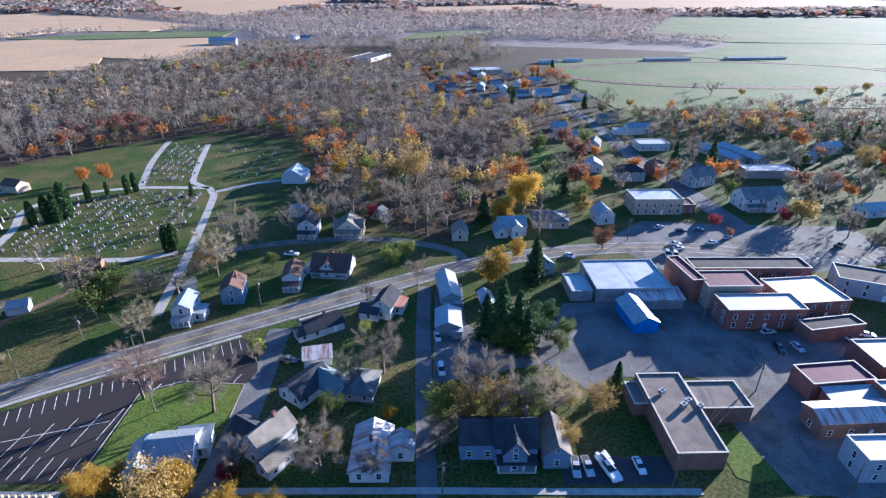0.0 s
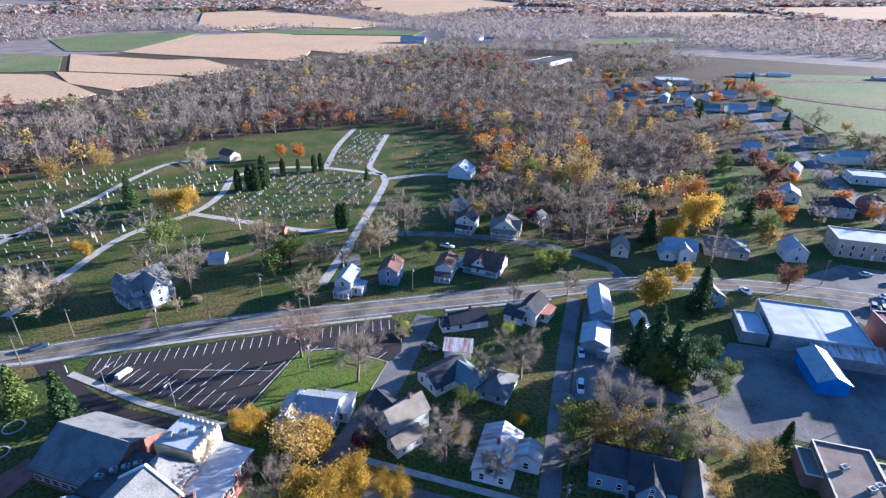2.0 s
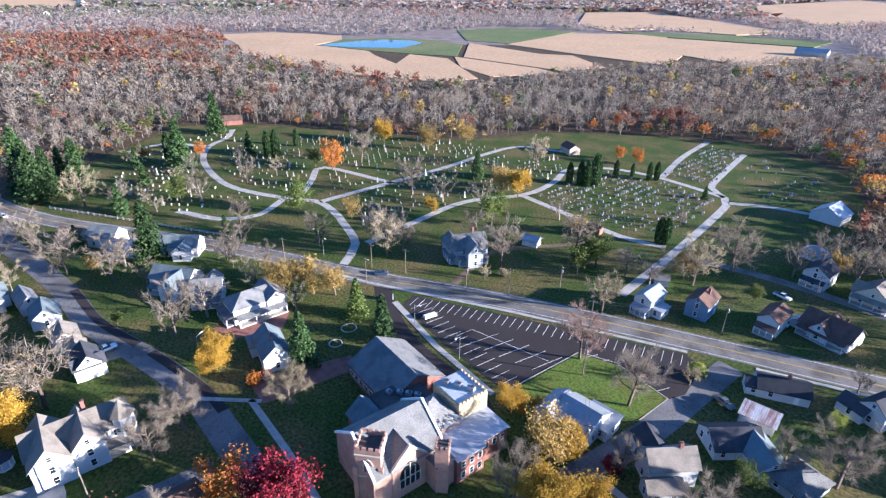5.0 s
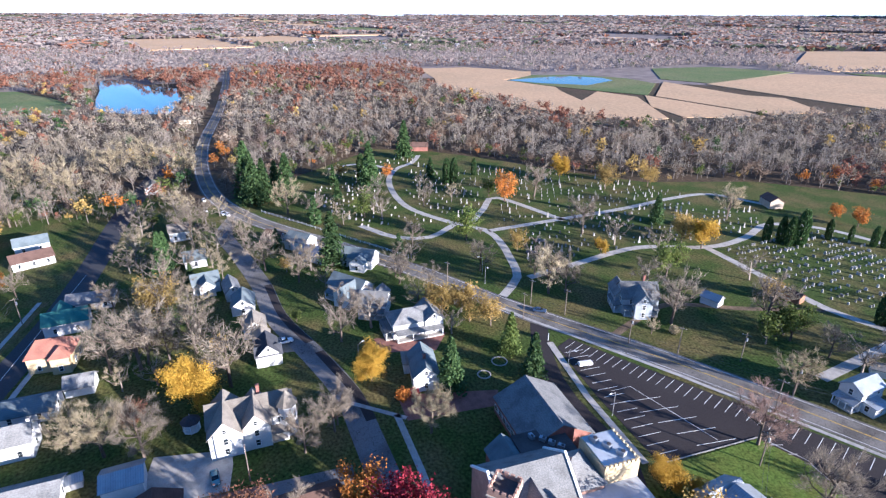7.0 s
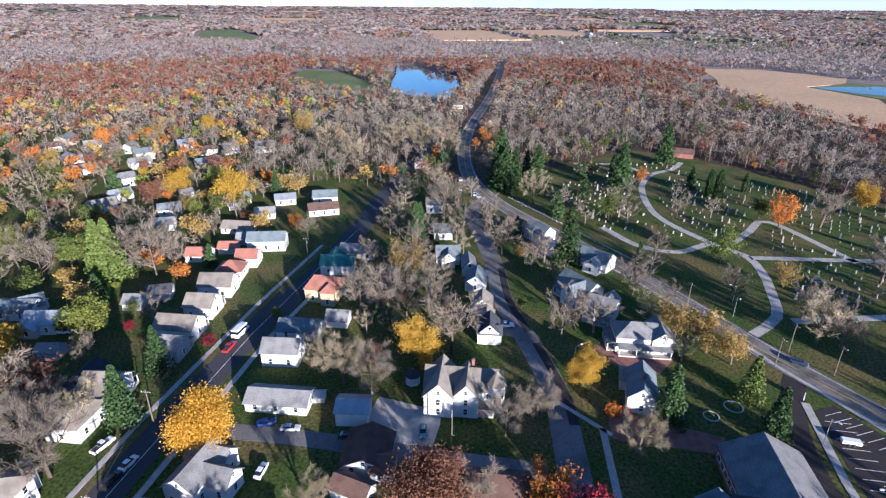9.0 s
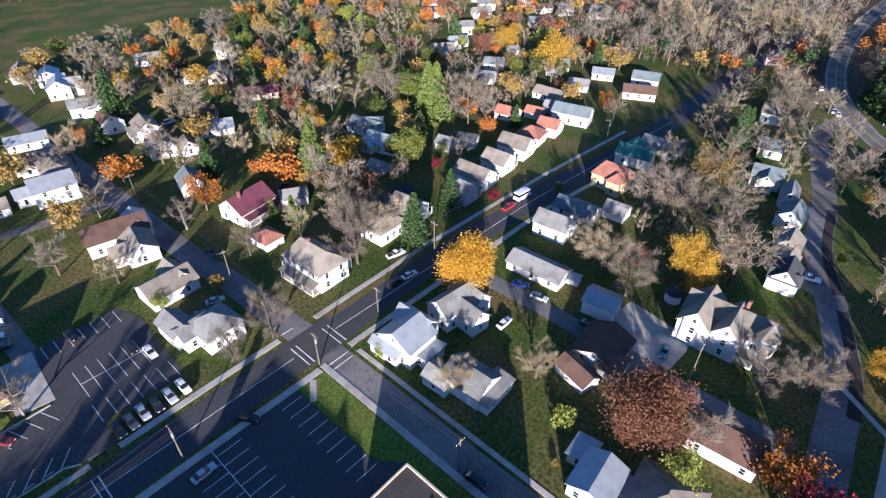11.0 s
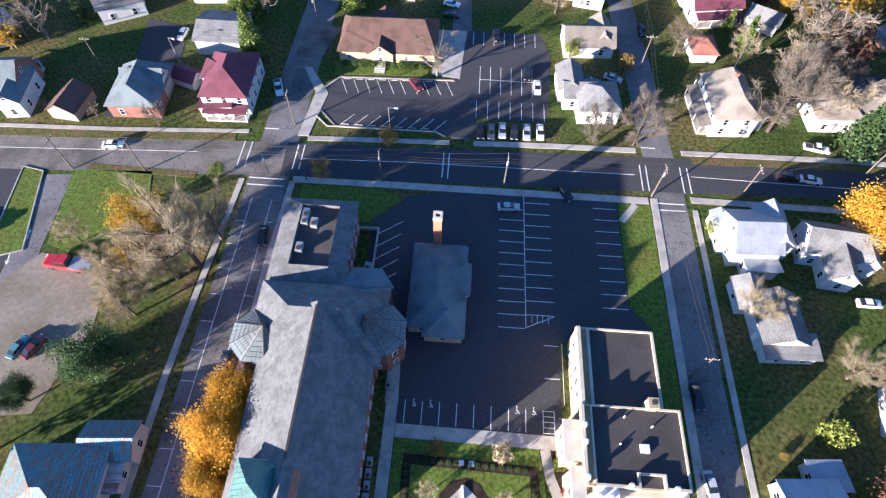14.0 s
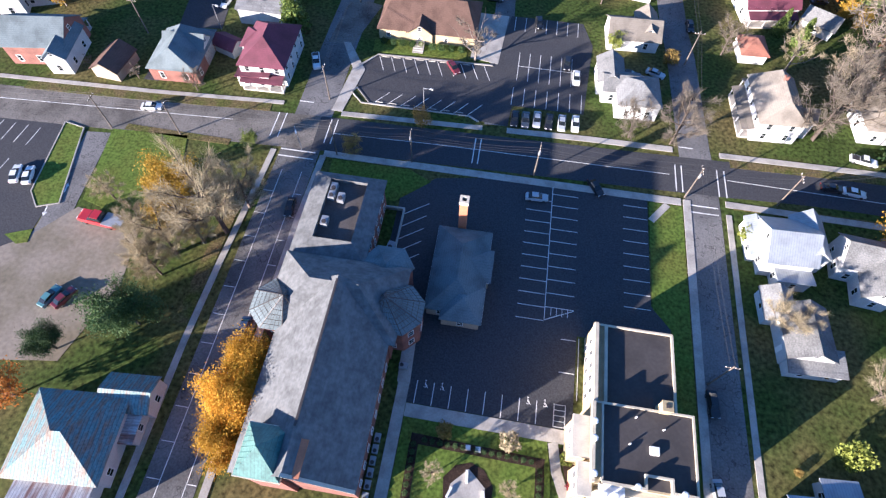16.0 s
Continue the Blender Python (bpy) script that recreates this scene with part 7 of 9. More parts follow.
def tree(kind, x, y, h):
    """One standing tree of height h; low ones are bushes with leaves to the ground."""
    h = h * 1.2 if kind in ("B", "P", "R2", "N", "N2") and h > 5 else h
    small = h < 4.6 and kind not in "NAB"
    data = tree_data(kind, small, math.hypot(x, y) < (150 if kind == "Y" else 125))
    trunk, crown = data[int(abs(x * 7 + y * 3)) % len(data)]
    words = TREE_KINDS[kind][3]
    label = words.replace("tree", "bush").replace("maple", "shrub").replace("oak", "shrub") if small else words
    top = thing("bush" if small else "tree", place(x, y, (x * 37 + y * 53) % 360, 0.0, h / 10.0), label + (" in a yard" if small else " standing on the grass"),
                "bush" if small else "tree", "bushes" if small else f"{kind.lower().strip('2')} trees".replace("b ", "bare ").replace("p ", "pale bare ").replace("n ", "spruce ").replace("a ", "columnar ")
                .replace("y ", "yellow ").replace("g ", "gold ").replace("o ", "orange ").replace("r ", "red ").replace("u ", "rust ").replace("e ", "green ").replace("l ", "lime "))
    part("trunk", trunk, None, top)
    part("crown", crown, None, top)
    TREE_SPOTS.append((x, y))
    return top


tree("Y", -121.5, 22.2, 12.1)
tree("Y", -177.1, 181.5, 11.0)
tree("Y", -65.4, 73.3, 9.5)
tree("Y", -61.4, 78.1, 5.9)
tree("Y", -48.3, 73.0, 11.3)
tree("Y", -41.0, 58.4, 15.0)
tree("Y", -35.3, 63.8, 12.8)
tree("Y", -28.2, 67.0, 9.7)
tree("Y", -19.8, 85.6, 5.9)
tree("Y", -7.9, 95.2, 5.4)
tree("Y", 22.4, 157.6, 16.7)
tree("Y", 33.4, 178.5, 9.3)
tree("Y", -46.4, 267.0, 12.7)
tree("Y", 42.0, 224.6, 22.4)
tree("Y", 31.6, 211.9, 14.2)
tree("Y", -123.5, -21.9, 15.8)
tree("Y", -286.0, 172.8, 16.5)
tree("Y", -168.7, 175.1, 16.2)
tree("Y", -176.8, 130.4, 8.1)
tree("Y", -234.6, -135.9, 22.4)
tree("Y", -249.6, -173.2, 17.8)
tree("Y", -245.7, -157.5, 6.8)
tree("Y", -400.2, -242.6, 15.3)
tree("Y", -284.1, -281.9, 10.7)
tree("Y", -91.0, -132.9, 5.8)
tree("Y", -118.9, -173.8, 10.4)
tree("Y", -87.4, -135.4, 6.2)
tree("N", -111.1, 41.3, 14.4)
tree("N", -108.6, 64.3, 12.8)
tree("N", 37.3, 162.6, 14.3)
tree("N", 21.7, 126.2, 18.0)
tree("N", 26.4, 124.3, 15.6)
tree("N", 17.8, 129.0, 12.5)
tree("N", 28.4, 121.6, 12.3)
tree("N", 49.6, 106.5, 7.1)
tree("N", 23.1, 211.9, 12.2)
tree("N", -115.8, 246.3, 5.7)
tree("N", -217.2, -39.4, 13.3)
tree("N", -198.8, 22.4, 19.9)
tree("N", -289.4, -6.4, 24.5)
tree("N", -294.6, -0.6, 19.9)
tree("N", -293.9, 11.2, 21.7)
tree("N", -307.9, -9.2, 26.0)
tree("N", -303.1, 5.7, 16.8)
tree("N", -303.6, 58.1, 22.6)
tree("N", -364.2, 94.3, 22.7)
tree("N", -200.9, 177.0, 13.2)
tree("N", -201.0, -29.5, 6.8)
tree("N", -109.6, -91.0, 12.7)
tree("N", -90.1, -87.2, 14.4)
tree("N", -209.0, -39.6, 15.8)
tree("N", -260.7, -125.0, 12.3)
tree("N", 34.5, -218.8, 5.3)
tree("N", -67.4, -229.6, 20.3)
tree("N2", -122.7, 63.9, 11.6)
tree("N2", -157.3, -144.7, 19.9)
tree("N2", 48.9, -106.9, 12.3)
tree("N2", -73.5, -121.4, 8.0)
tree("N2", 28.0, -129.9, 10.7)
tree("N2", -158.9, -141.7, 20.1)
tree("N2", -94.8, -139.3, 18.3)
tree("N2", -70.2, -127.0, 6.4)
tree("P", -97.0, 31.6, 13.0)
tree("P", -151.9, 92.6, 16.6)
tree("P", -81.3, 126.9, 14.0)
tree("P", -117.8, 110.3, 5.6)
tree("P", -115.8, 117.1, 3.1)
tree("P", -73.8, 165.2, 17.0)
tree("P", 31.3, 94.6, 15.5)
tree("P", -112.5, -40.5, 15.4)
tree("P", -116.6, -47.6, 12.1)
tree("P", -267.6, 9.5, 17.9)
tree("P", -194.9, 213.9, 18.3)
tree("P", -336.0, -43.5, 24.5)
tree("P", -354.9, -63.9, 26.0)
tree("P", -348.9, -83.9, 26.0)
tree("P", -321.3, -99.9, 23.2)
tree("P", -339.0, -123.0, 23.7)
tree("P", 52.6, -41.1, 12.6)
tree("P", 44.9, -47.2, 19.6)
tree("P", 42.5, -53.6, 12.0)
tree("P", 58.8, -44.0, 9.6)
tree("P", 48.3, -44.2, 9.6)
tree("P", 69.5, -51.0, 7.0)
tree("P", -81.0, -108.3, 14.2)
tree("P", -88.3, -96.6, 12.4)
tree("P", -58.1, -44.1, 9.9)
tree("P", -72.4, -33.8, 10.3)
tree("P", 16.2, -155.4, 14.1)
tree("P", -43.1, -208.7, 14.3)
tree("P", -85.1, -168.9, 10.6)
tree("P", -83.4, -202.2, 22.2)
tree("B", -106.9, 10.8, 9.7)
tree("B", -176.0, 43.7, 12.7)
tree("B", -167.6, 95.1, 13.8)
tree("B", -150.9, 99.0, 14.8)
tree("B", -121.0, 120.4, 18.9)
tree("B", -110.4, 146.9, 18.5)
tree("B", -90.9, 151.6, 11.1)
tree("B", -70.3, 184.1, 19.4)
tree("B", -50.6, 98.0, 16.0)
tree("B", -47.8, 58.0, 12.3)
tree("B", -39.1, 79.4, 8.6)
tree("B", -21.0, 79.2, 14.4)
tree("B", -10.7, 112.2, 14.6)
tree("B", -19.5, 107.5, 9.8)
tree("B", -19.2, 148.5, 7.3)
tree("B", -3.4, 159.2, 10.7)
tree("B", 12.7, 99.1, 17.0)
tree("B", 22.5, 94.6, 15.1)
tree("B", 4.3, 85.2, 9.9)
tree("B", -9.9, 77.7, 9.8)
tree("B", -40.3, 206.1, 16.0)
tree("B", -1.0, 200.3, 22.8)
tree("B", -15.3, 221.4, 18.4)
tree("B", -105.0, 208.0, 7.9)
tree("B", 188.0, 242.1, 13.5)
tree("B", 171.2, 197.2, 11.6)
tree("B", 120.9, 331.1, 8.9)
tree("B", 147.3, 296.1, 11.3)
tree("B", 173.1, 186.7, 8.9)
tree("B", -109.5, -32.0, 15.0)
tree("B", -130.5, -14.0, 21.3)
tree("B", -146.4, -38.2, 20.3)
tree("B", -176.4, -34.4, 17.8)
tree("B", -99.8, 2.6, 11.5)
tree("B", -104.6, 9.8, 13.5)
tree("B", -143.4, 17.4, 16.7)
tree("B", -188.7, 8.5, 15.7)
tree("B", -256.8, 140.4, 19.0)
tree("B", -259.5, 77.8, 13.1)
tree("B", -209.8, 58.0, 11.7)
tree("B", -259.0, 22.4, 12.9)
tree("B", -198.9, 135.2, 18.8)
tree("B", -159.7, 97.9, 13.7)
tree("B", -177.0, 76.4, 13.1)
tree("B", -182.3, 43.7, 11.7)
tree("B", -213.1, 91.0, 4.1)
tree("B", -228.7, -10.6, 16.2)
tree("B", -202.7, -3.2, 16.1)
tree("B", -242.5, -32.9, 20.1)
tree("B", -79.0, -99.4, 15.0)
tree("B", -72.9, -91.8, 18.8)
tree("B", -109.8, -114.2, 9.4)
tree("B", -151.8, -164.4, 20.7)
tree("B", -169.6, -142.9, 16.6)
tree("B", -169.9, -125.5, 15.5)
tree("B", -148.4, -36.6, 18.2)
tree("B", -146.9, -45.6, 16.2)
tree("B", -150.4, -24.0, 16.3)
tree("B", -184.5, -52.0, 11.8)
tree("B", -149.2, -31.2, 12.3)
tree("B", -288.7, -115.2, 16.4)
tree("B", -302.4, -104.5, 16.3)
tree("B", -200.9, -126.8, 12.5)
tree("B", -207.5, -87.2, 10.3)
tree("B", -32.6, -85.4, 9.6)
tree("B", -41.6, -85.2, 13.7)
tree("B", 92.4, -85.9, 3.6)
tree("B", 79.7, -84.0, 4.5)
tree("B", 64.9, -82.6, 6.0)
tree("B", -55.4, -116.5, 9.5)
tree("B", -78.8, -2.1, 10.8)
tree("B", 21.9, -192.7, 9.0)
tree("B", -160.8, -126.6, 23.6)
tree("B", -85.8, -114.4, 22.5)
tree("B", -84.0, -102.1, 14.2)
tree("B", -65.3, -246.9, 11.5)
tree("B", -64.1, -185.8, 14.5)
tree("B", -15.8, -243.1, 10.1)
tree("B", -110.0, -203.1, 14.0)
tree("B", -128.6, -196.3, 16.7)
tree("B", -174.0, -129.5, 12.9)
tree("O", -111.3, 28.2, 3.6)
tree("O", 42.9, 258.3, 16.2)
tree("O", -167.0, 265.3, 11.0)
tree("O", -178.6, 265.3, 9.3)
tree("O", 118.2, 265.1, 9.5)
tree("O", 250.9, 285.7, 11.6)
tree("O", -252.6, 120.9, 18.5)
tree("O", -318.3, 71.6, 9.5)
tree("O", -339.9, -286.4, 16.9)
tree("O", -214.2, -95.0, 9.3)
tree("O", 67.6, -11.4, 11.0)
tree("O", -59.1, -146.6, 14.2)
tree("R", -111.3, 31.3, 2.8)
tree("R", -40.5, 78.8, 4.0)
tree("R", -24.8, 216.3, 7.9)
tree("R", 120.7, 207.5, 7.1)
tree("R", 152.7, 211.6, 8.3)
tree("R", -71.0, 21.0, 16.0)
tree("R", -73.6, 17.1, 13.7)
tree("R", -126.2, -112.0, 5.2)
tree("R", -124.2, -85.4, 3.7)
tree("R", 11.9, -181.1, 5.2)
tree("G", -147.5, 51.0, 15.6)
tree("G", -142.7, 58.8, 12.4)
tree("G", -138.0, 64.2, 12.7)
tree("G", -182.4, 177.0, 13.8)
tree("G", -78.0, 166.4, 12.5)
tree("G", -49.2, 69.1, 16.5)
tree("G", 11.0, 94.2, 13.5)
tree("G", 17.7, 94.1, 13.5)
tree("G", 32.2, 86.4, 8.2)
tree("G", -15.9, 250.2, 19.5)
tree("G", -7.8, 258.3, 23.3)
tree("G", 238.6, 285.7, 16.3)
tree("G", -256.9, 185.8, 17.4)
tree("G", -254.2, 212.8, 14.6)
tree("G", -176.6, 171.4, 14.1)
tree("G", -190.3, 98.5, 11.4)
tree("G", -191.6, -43.4, 8.7)
tree("G", -352.2, -257.2, 18.1)
tree("G", -172.6, -36.1, 18.2)
tree("G", -225.3, -152.1, 10.9)
tree("G", -394.1, -161.6, 23.2)
tree("Y", 54.0, -50.0, 15.0)
tree("G", 12.5, -80.3, 6.3)
tree("G", 25.6, -70.7, 6.0)
tree("G", -42.6, -111.4, 3.8)
tree("G", -58.0, -19.9, 1.3)
tree("G", -31.3, -319.4, 7.8)
tree("E", -149.9, 141.6, 17.3)
tree("E", -101.3, 148.3, 14.9)
tree("E", -104.6, 149.2, 12.1)
tree("E", -21.9, 96.8, 8.0)
tree("E", -56.3, 172.8, 6.6)
tree("E", 22.7, 120.9, 12.2)
tree("E", 68.3, 227.9, 13.5)
tree("E", 95.9, 331.1, 12.4)
tree("E", 63.7, 318.6, 13.7)
tree("E", -251.8, 45.0, 14.5)
tree("E", -208.7, 82.4, 17.1)
tree("E", -264.4, 116.6, 12.8)
tree("E", -200.5, 178.3, 6.4)
tree("E", -159.7, 5.2, 5.3)
tree("E", -162.5, -162.1, 16.0)
tree("E", -171.7, -178.6, 12.6)
tree("E", -142.6, -72.5, 3.3)
tree("E", -135.5, -117.2, 6.4)
tree("E", 47.4, -69.0, 5.1)
tree("E", -168.0, -164.7, 14.4)
tree("A", -166.6, 208.4, 11.5)
tree("A", -163.7, 213.3, 12.1)
tree("A", -159.9, 214.2, 13.3)
tree("A", -158.1, 218.1, 16.6)
tree("A", -159.7, 236.8, 9.5)
tree("A", -155.8, 245.5, 7.1)
tree("A", -147.2, 247.6, 9.5)
tree("A", -144.9, 250.9, 9.9)
tree("A", -99.7, 184.3, 11.3)
tree("A", -97.8, 185.9, 11.3)
tree("A", -316.8, 55.6, 16.5)
tree("A", -294.4, 102.1, 15.6)
tree("A", -293.1, 106.2, 15.6)
tree("A", -308.2, 124.6, 10.8)
tree("A", -408.6, 72.6, 12.0)
tree("R2", -69.7, 102.7, 15.7)
tree("L", -46.8, 121.7, 4.4)
tree("L", -17.7, 129.9, 5.8)
tree("L", -13.9, 172.5, 10.4)
tree("L", -8.2, 177.2, 9.9)
tree("L", 28.0, 119.1, 6.1)
tree("L", 4.3, 94.2, 12.9)
tree("L", 24.5, 94.6, 12.3)
tree("L", -33.1, 271.5, 13.7)
tree("P", -46.0, 117.0, 6.0)
tree("L", -122.9, -122.7, 15.1)
tree("L", -164.7, -188.8, 14.7)
tree("L", -218.8, -145.3, 10.8)
tree("L", -66.6, -23.6, 4.5)
tree("L", -55.2, -63.0, 4.1)
tree("L", -28.8, -113.5, 6.1)
tree("L", -68.6, -1.3, 10.2)
tree("N2", 56.0, -125.0, 15.5)
tree("B", 74.0, -144.0, 14.0)
tree("B", 82.0, -161.0, 15.0)
tree("P", 69.5, -158.0, 14.0)
tree("B", 64.0, -149.0, 12.0)
tree("P", 44.5, -145.0, 13.0)
tree("B", -17.0, -146.0, 12.0)
tree("P", -26.0, -131.0, 9.0)
tree("L", -169.0, -194.7, 14.0)
tree("L", -121.2, -120.7, 15.5)
tree("L", -152.3, -136.7, 2.3)
tree("U", 67.4, 186.0, 11.4)
tree("U", 122.5, 197.3, 4.7)
tree("O", -79.6, 11.8, 14.0)
tree("U", -229.6, -175.0, 17.2)
tree("U", -219.0, -121.6, 6.8)
tree("U", -119.6, -35.3, 10.0)
tree("U", -289.8, -176.8, 12.7)
tree("O2", -84.6, -63.8, 16.8)
tree("O2", 30.6, -22.0, 10.5)
tree("O2", 29.6, -16.0, 12.0)
tree("O2", 29.2, -9.5, 10.0)
tree("L", 12.0, 99.0, 4.4)
tree("L", 17.5, 97.0, 4.2)
tree("G", 24.0, 98.5, 5.4)
tree("L", 30.0, 97.0, 4.4)
tree("G", 36.0, 99.0, 8.0)
tree("G", 42.5, 97.5, 9.5)
tree("E2", 53.2, -26.6, 13.6)
tree("E2", 65.2, -20.0, 8.4)
tree("U2", -73.1, -10.7, 18.5)

tree("P", 56.5, -38.5, 9.5)
tree("P", 47.5, -51.5, 11.0)
tree("P", 53.5, -36.5, 9.0)
for x, y, h in ((27, 121, 9.0), (33, 126, 10.5), (38, 121, 8.0), (30, 131, 11.0), (36, 134, 9.5), (25, 128, 8.5), (41, 128, 8.0)):
    tree("E2" if h > 9 else "E", x, y, h)

# ---- woods ----
def inside(x, y, poly):
    hit = False
    for (ax, ay), (bx, by) in zip(poly, poly[1:] + poly[:1]):
        if (ay > y) != (by > y) and x < (bx - ax) * (y - ay) / (by - ay) + ax:
            hit = not hit
    return hit


def near_line(x, y, line, d):
    for a, b in zip(line, line[1:]):
        ab = Vector(b) - Vector(a)
        t = max(0.0, min(1.0, (Vector((x, y)) - Vector(a)).dot(ab) / max(ab.length_squared, 1e-6)))
        if (Vector(a) + ab * t - Vector((x, y))).length < d:
            return True
    return False


WOOD_NORTH = [(-290, -18), (-352, 33), (-400, 78), (-382, 120), (-347, 153), (-302, 184), (-264, 219), (-246, 282), (-197, 334), (-150, 370), (-91, 350), (-63, 291),
              (-58, 250), (-31, 230), (-9, 206), (9, 200), (26, 232), (45, 270), (56, 344), (84, 400), (96, 448), (0, 452), (-20, 660), (60, 690), (110, 780), (60, 960), (-290, 890), (-300, 840),
              (-330, 700), (-385, 620), (-400, 505), (-395, 330), (-490, 290), (-690, 245), (-770, 215), (-900, 275), (-1040, 270), (-1150, 100), (-1050, -34), (-700, -31), (-450, -35), (-340, -24)]
WOOD_SOUTH = [(-290, -44), (-340, -40), (-450, -48), (-690, -46), (-1050, -54), (-1200, -120), (-1200, -290), (-1200, -700),
              (-800, -810), (-250, -810), (40, -760), (40, -500), (-250, -475), (-345, -430), (-300, -300), (-290, -190), (-285, -110)]
WOOD_EAST = [(140, 346), (280, 340), (420, 330), (560, 400), (520, 440), (330, 438), (200, 430), (150, 416)]
OPEN = [[(-1030, 280), (-1010, 400), (-870, 480), (-900, 840), (-740, 900), (-620, 1010), (-290, 1010), (-300, 850), (-330, 715), (-395, 630), (-415, 520), (-420, 345), (-500, 296), (-690, 252), (-770, 240)],
        [(-598, -82), (-604, -130), (-645, -160), (-760, -184), (-827, -194), (-944, -220), (-972, -206), (-954, -180), (-874, -136), (-824, -94), (-716, -78)],
        [(-612, -166), (-640, -238), (-760, -333), (-850, -348), (-852, -288), (-770, -226), (-690, -184)],
        [(-40, 690), (-120, 690), (-130, 830), (-60, 830)]]
FAR_OPEN = [[(-700, 950), (-560, 1085), (-372, 1120), (-300, 1000), (-600, 940)], [(-1110, 1329), (-995, 1580), (-670, 1090), (-715, 945), (-870, 1010)], [(-970, 1490), (-650, 1350), (-480, 1236), (-530, 1080), (-690, 1050)],
            [(-1010, 2100), (-920, 2830), (-360, 2225), (-390, 1900), (-520, 1430), (-790, 1660)], [(480, 930), (400, 1100), (600, 1500), (1500, 1400), (1300, 950), (900, 850)], [(-70, 975), (-50, 1090), (100, 1195), (135, 1100), (0, 985)],
            [(500, 1650), (400, 2300), (1500, 2600), (1700, 1700)], [(-1370, -680), (-1440, -890), (-1790, -1080), (-1900, -1000), (-1560, -740)], [(-1820, 1020), (-1890, 1090), (-1850, 1310), (-1540, 1360), (-1450, 1270)],
            [(-2150, 170), (-2200, 640), (-2340, 620), (-2300, 170)], [(-2470, -460), (-2490, -140), (-2690, -140), (-2670, -460)], [(150, 436), (520, 446), (900, 560), (900, 900), (480, 930), (150, 760)]]
# where coloured crowns gather: x, y, reach, colour, share
CLUMPS = [(-206, 352, 26, "rust", 0.95), (-590, 300, 60, "rust", 0.5), (-470, 292, 45, "rust", 0.55), (-930, 110, 230, "rust", 0.6), (-900, -100, 200, "rust", 0.55), (-760, -330, 160, "rust", 0.6), (-900, -420, 260, "rust", 0.5),
          (-278, 172, 26, "gold", 0.5), (-246, 206, 24, "gold", 0.45), (-262, 190, 18, "orange", 0.35), (-75, 330, 28, "orange", 0.4), (-40, 290, 34, "gold", 0.4), (-118, 372, 30, "orange", 0.35), (30, 262, 26, "gold", 0.5),
          (-420, 120, 60, "tan", 0.4), (-15, 245, 40, "green", 0.14), (-640, -560, 260, "rust", 0.5), (-90, 480, 90, "red", 0.3), (-150, 640, 50, "rust", 0.35), (20, 420, 50, "gold", 0.3)]


def cell(x, y):
    """The far country's patchwork: which plot a place lies in, and how far from the plot's edge, in metres."""
    u, v = 0.94 * x + 0.34 * y, -0.34 * x + 0.94 * y
    u += 60 * noise.noise(Vector((x, y, 4)) * 0.0012)
    a, b = math.floor(u / 520), math.floor(v / 300)
    return a, b, min(u - 520 * a, 520 * (a + 1) - u, v - 300 * b, 300 * (b + 1) - v)


def plot_kind(a, b):
    k = (a * 7349 + b * 9151 + a * b * 31) % 97
    return "stubble" if k < 12 else "pasture" if k < 18 else "wood"


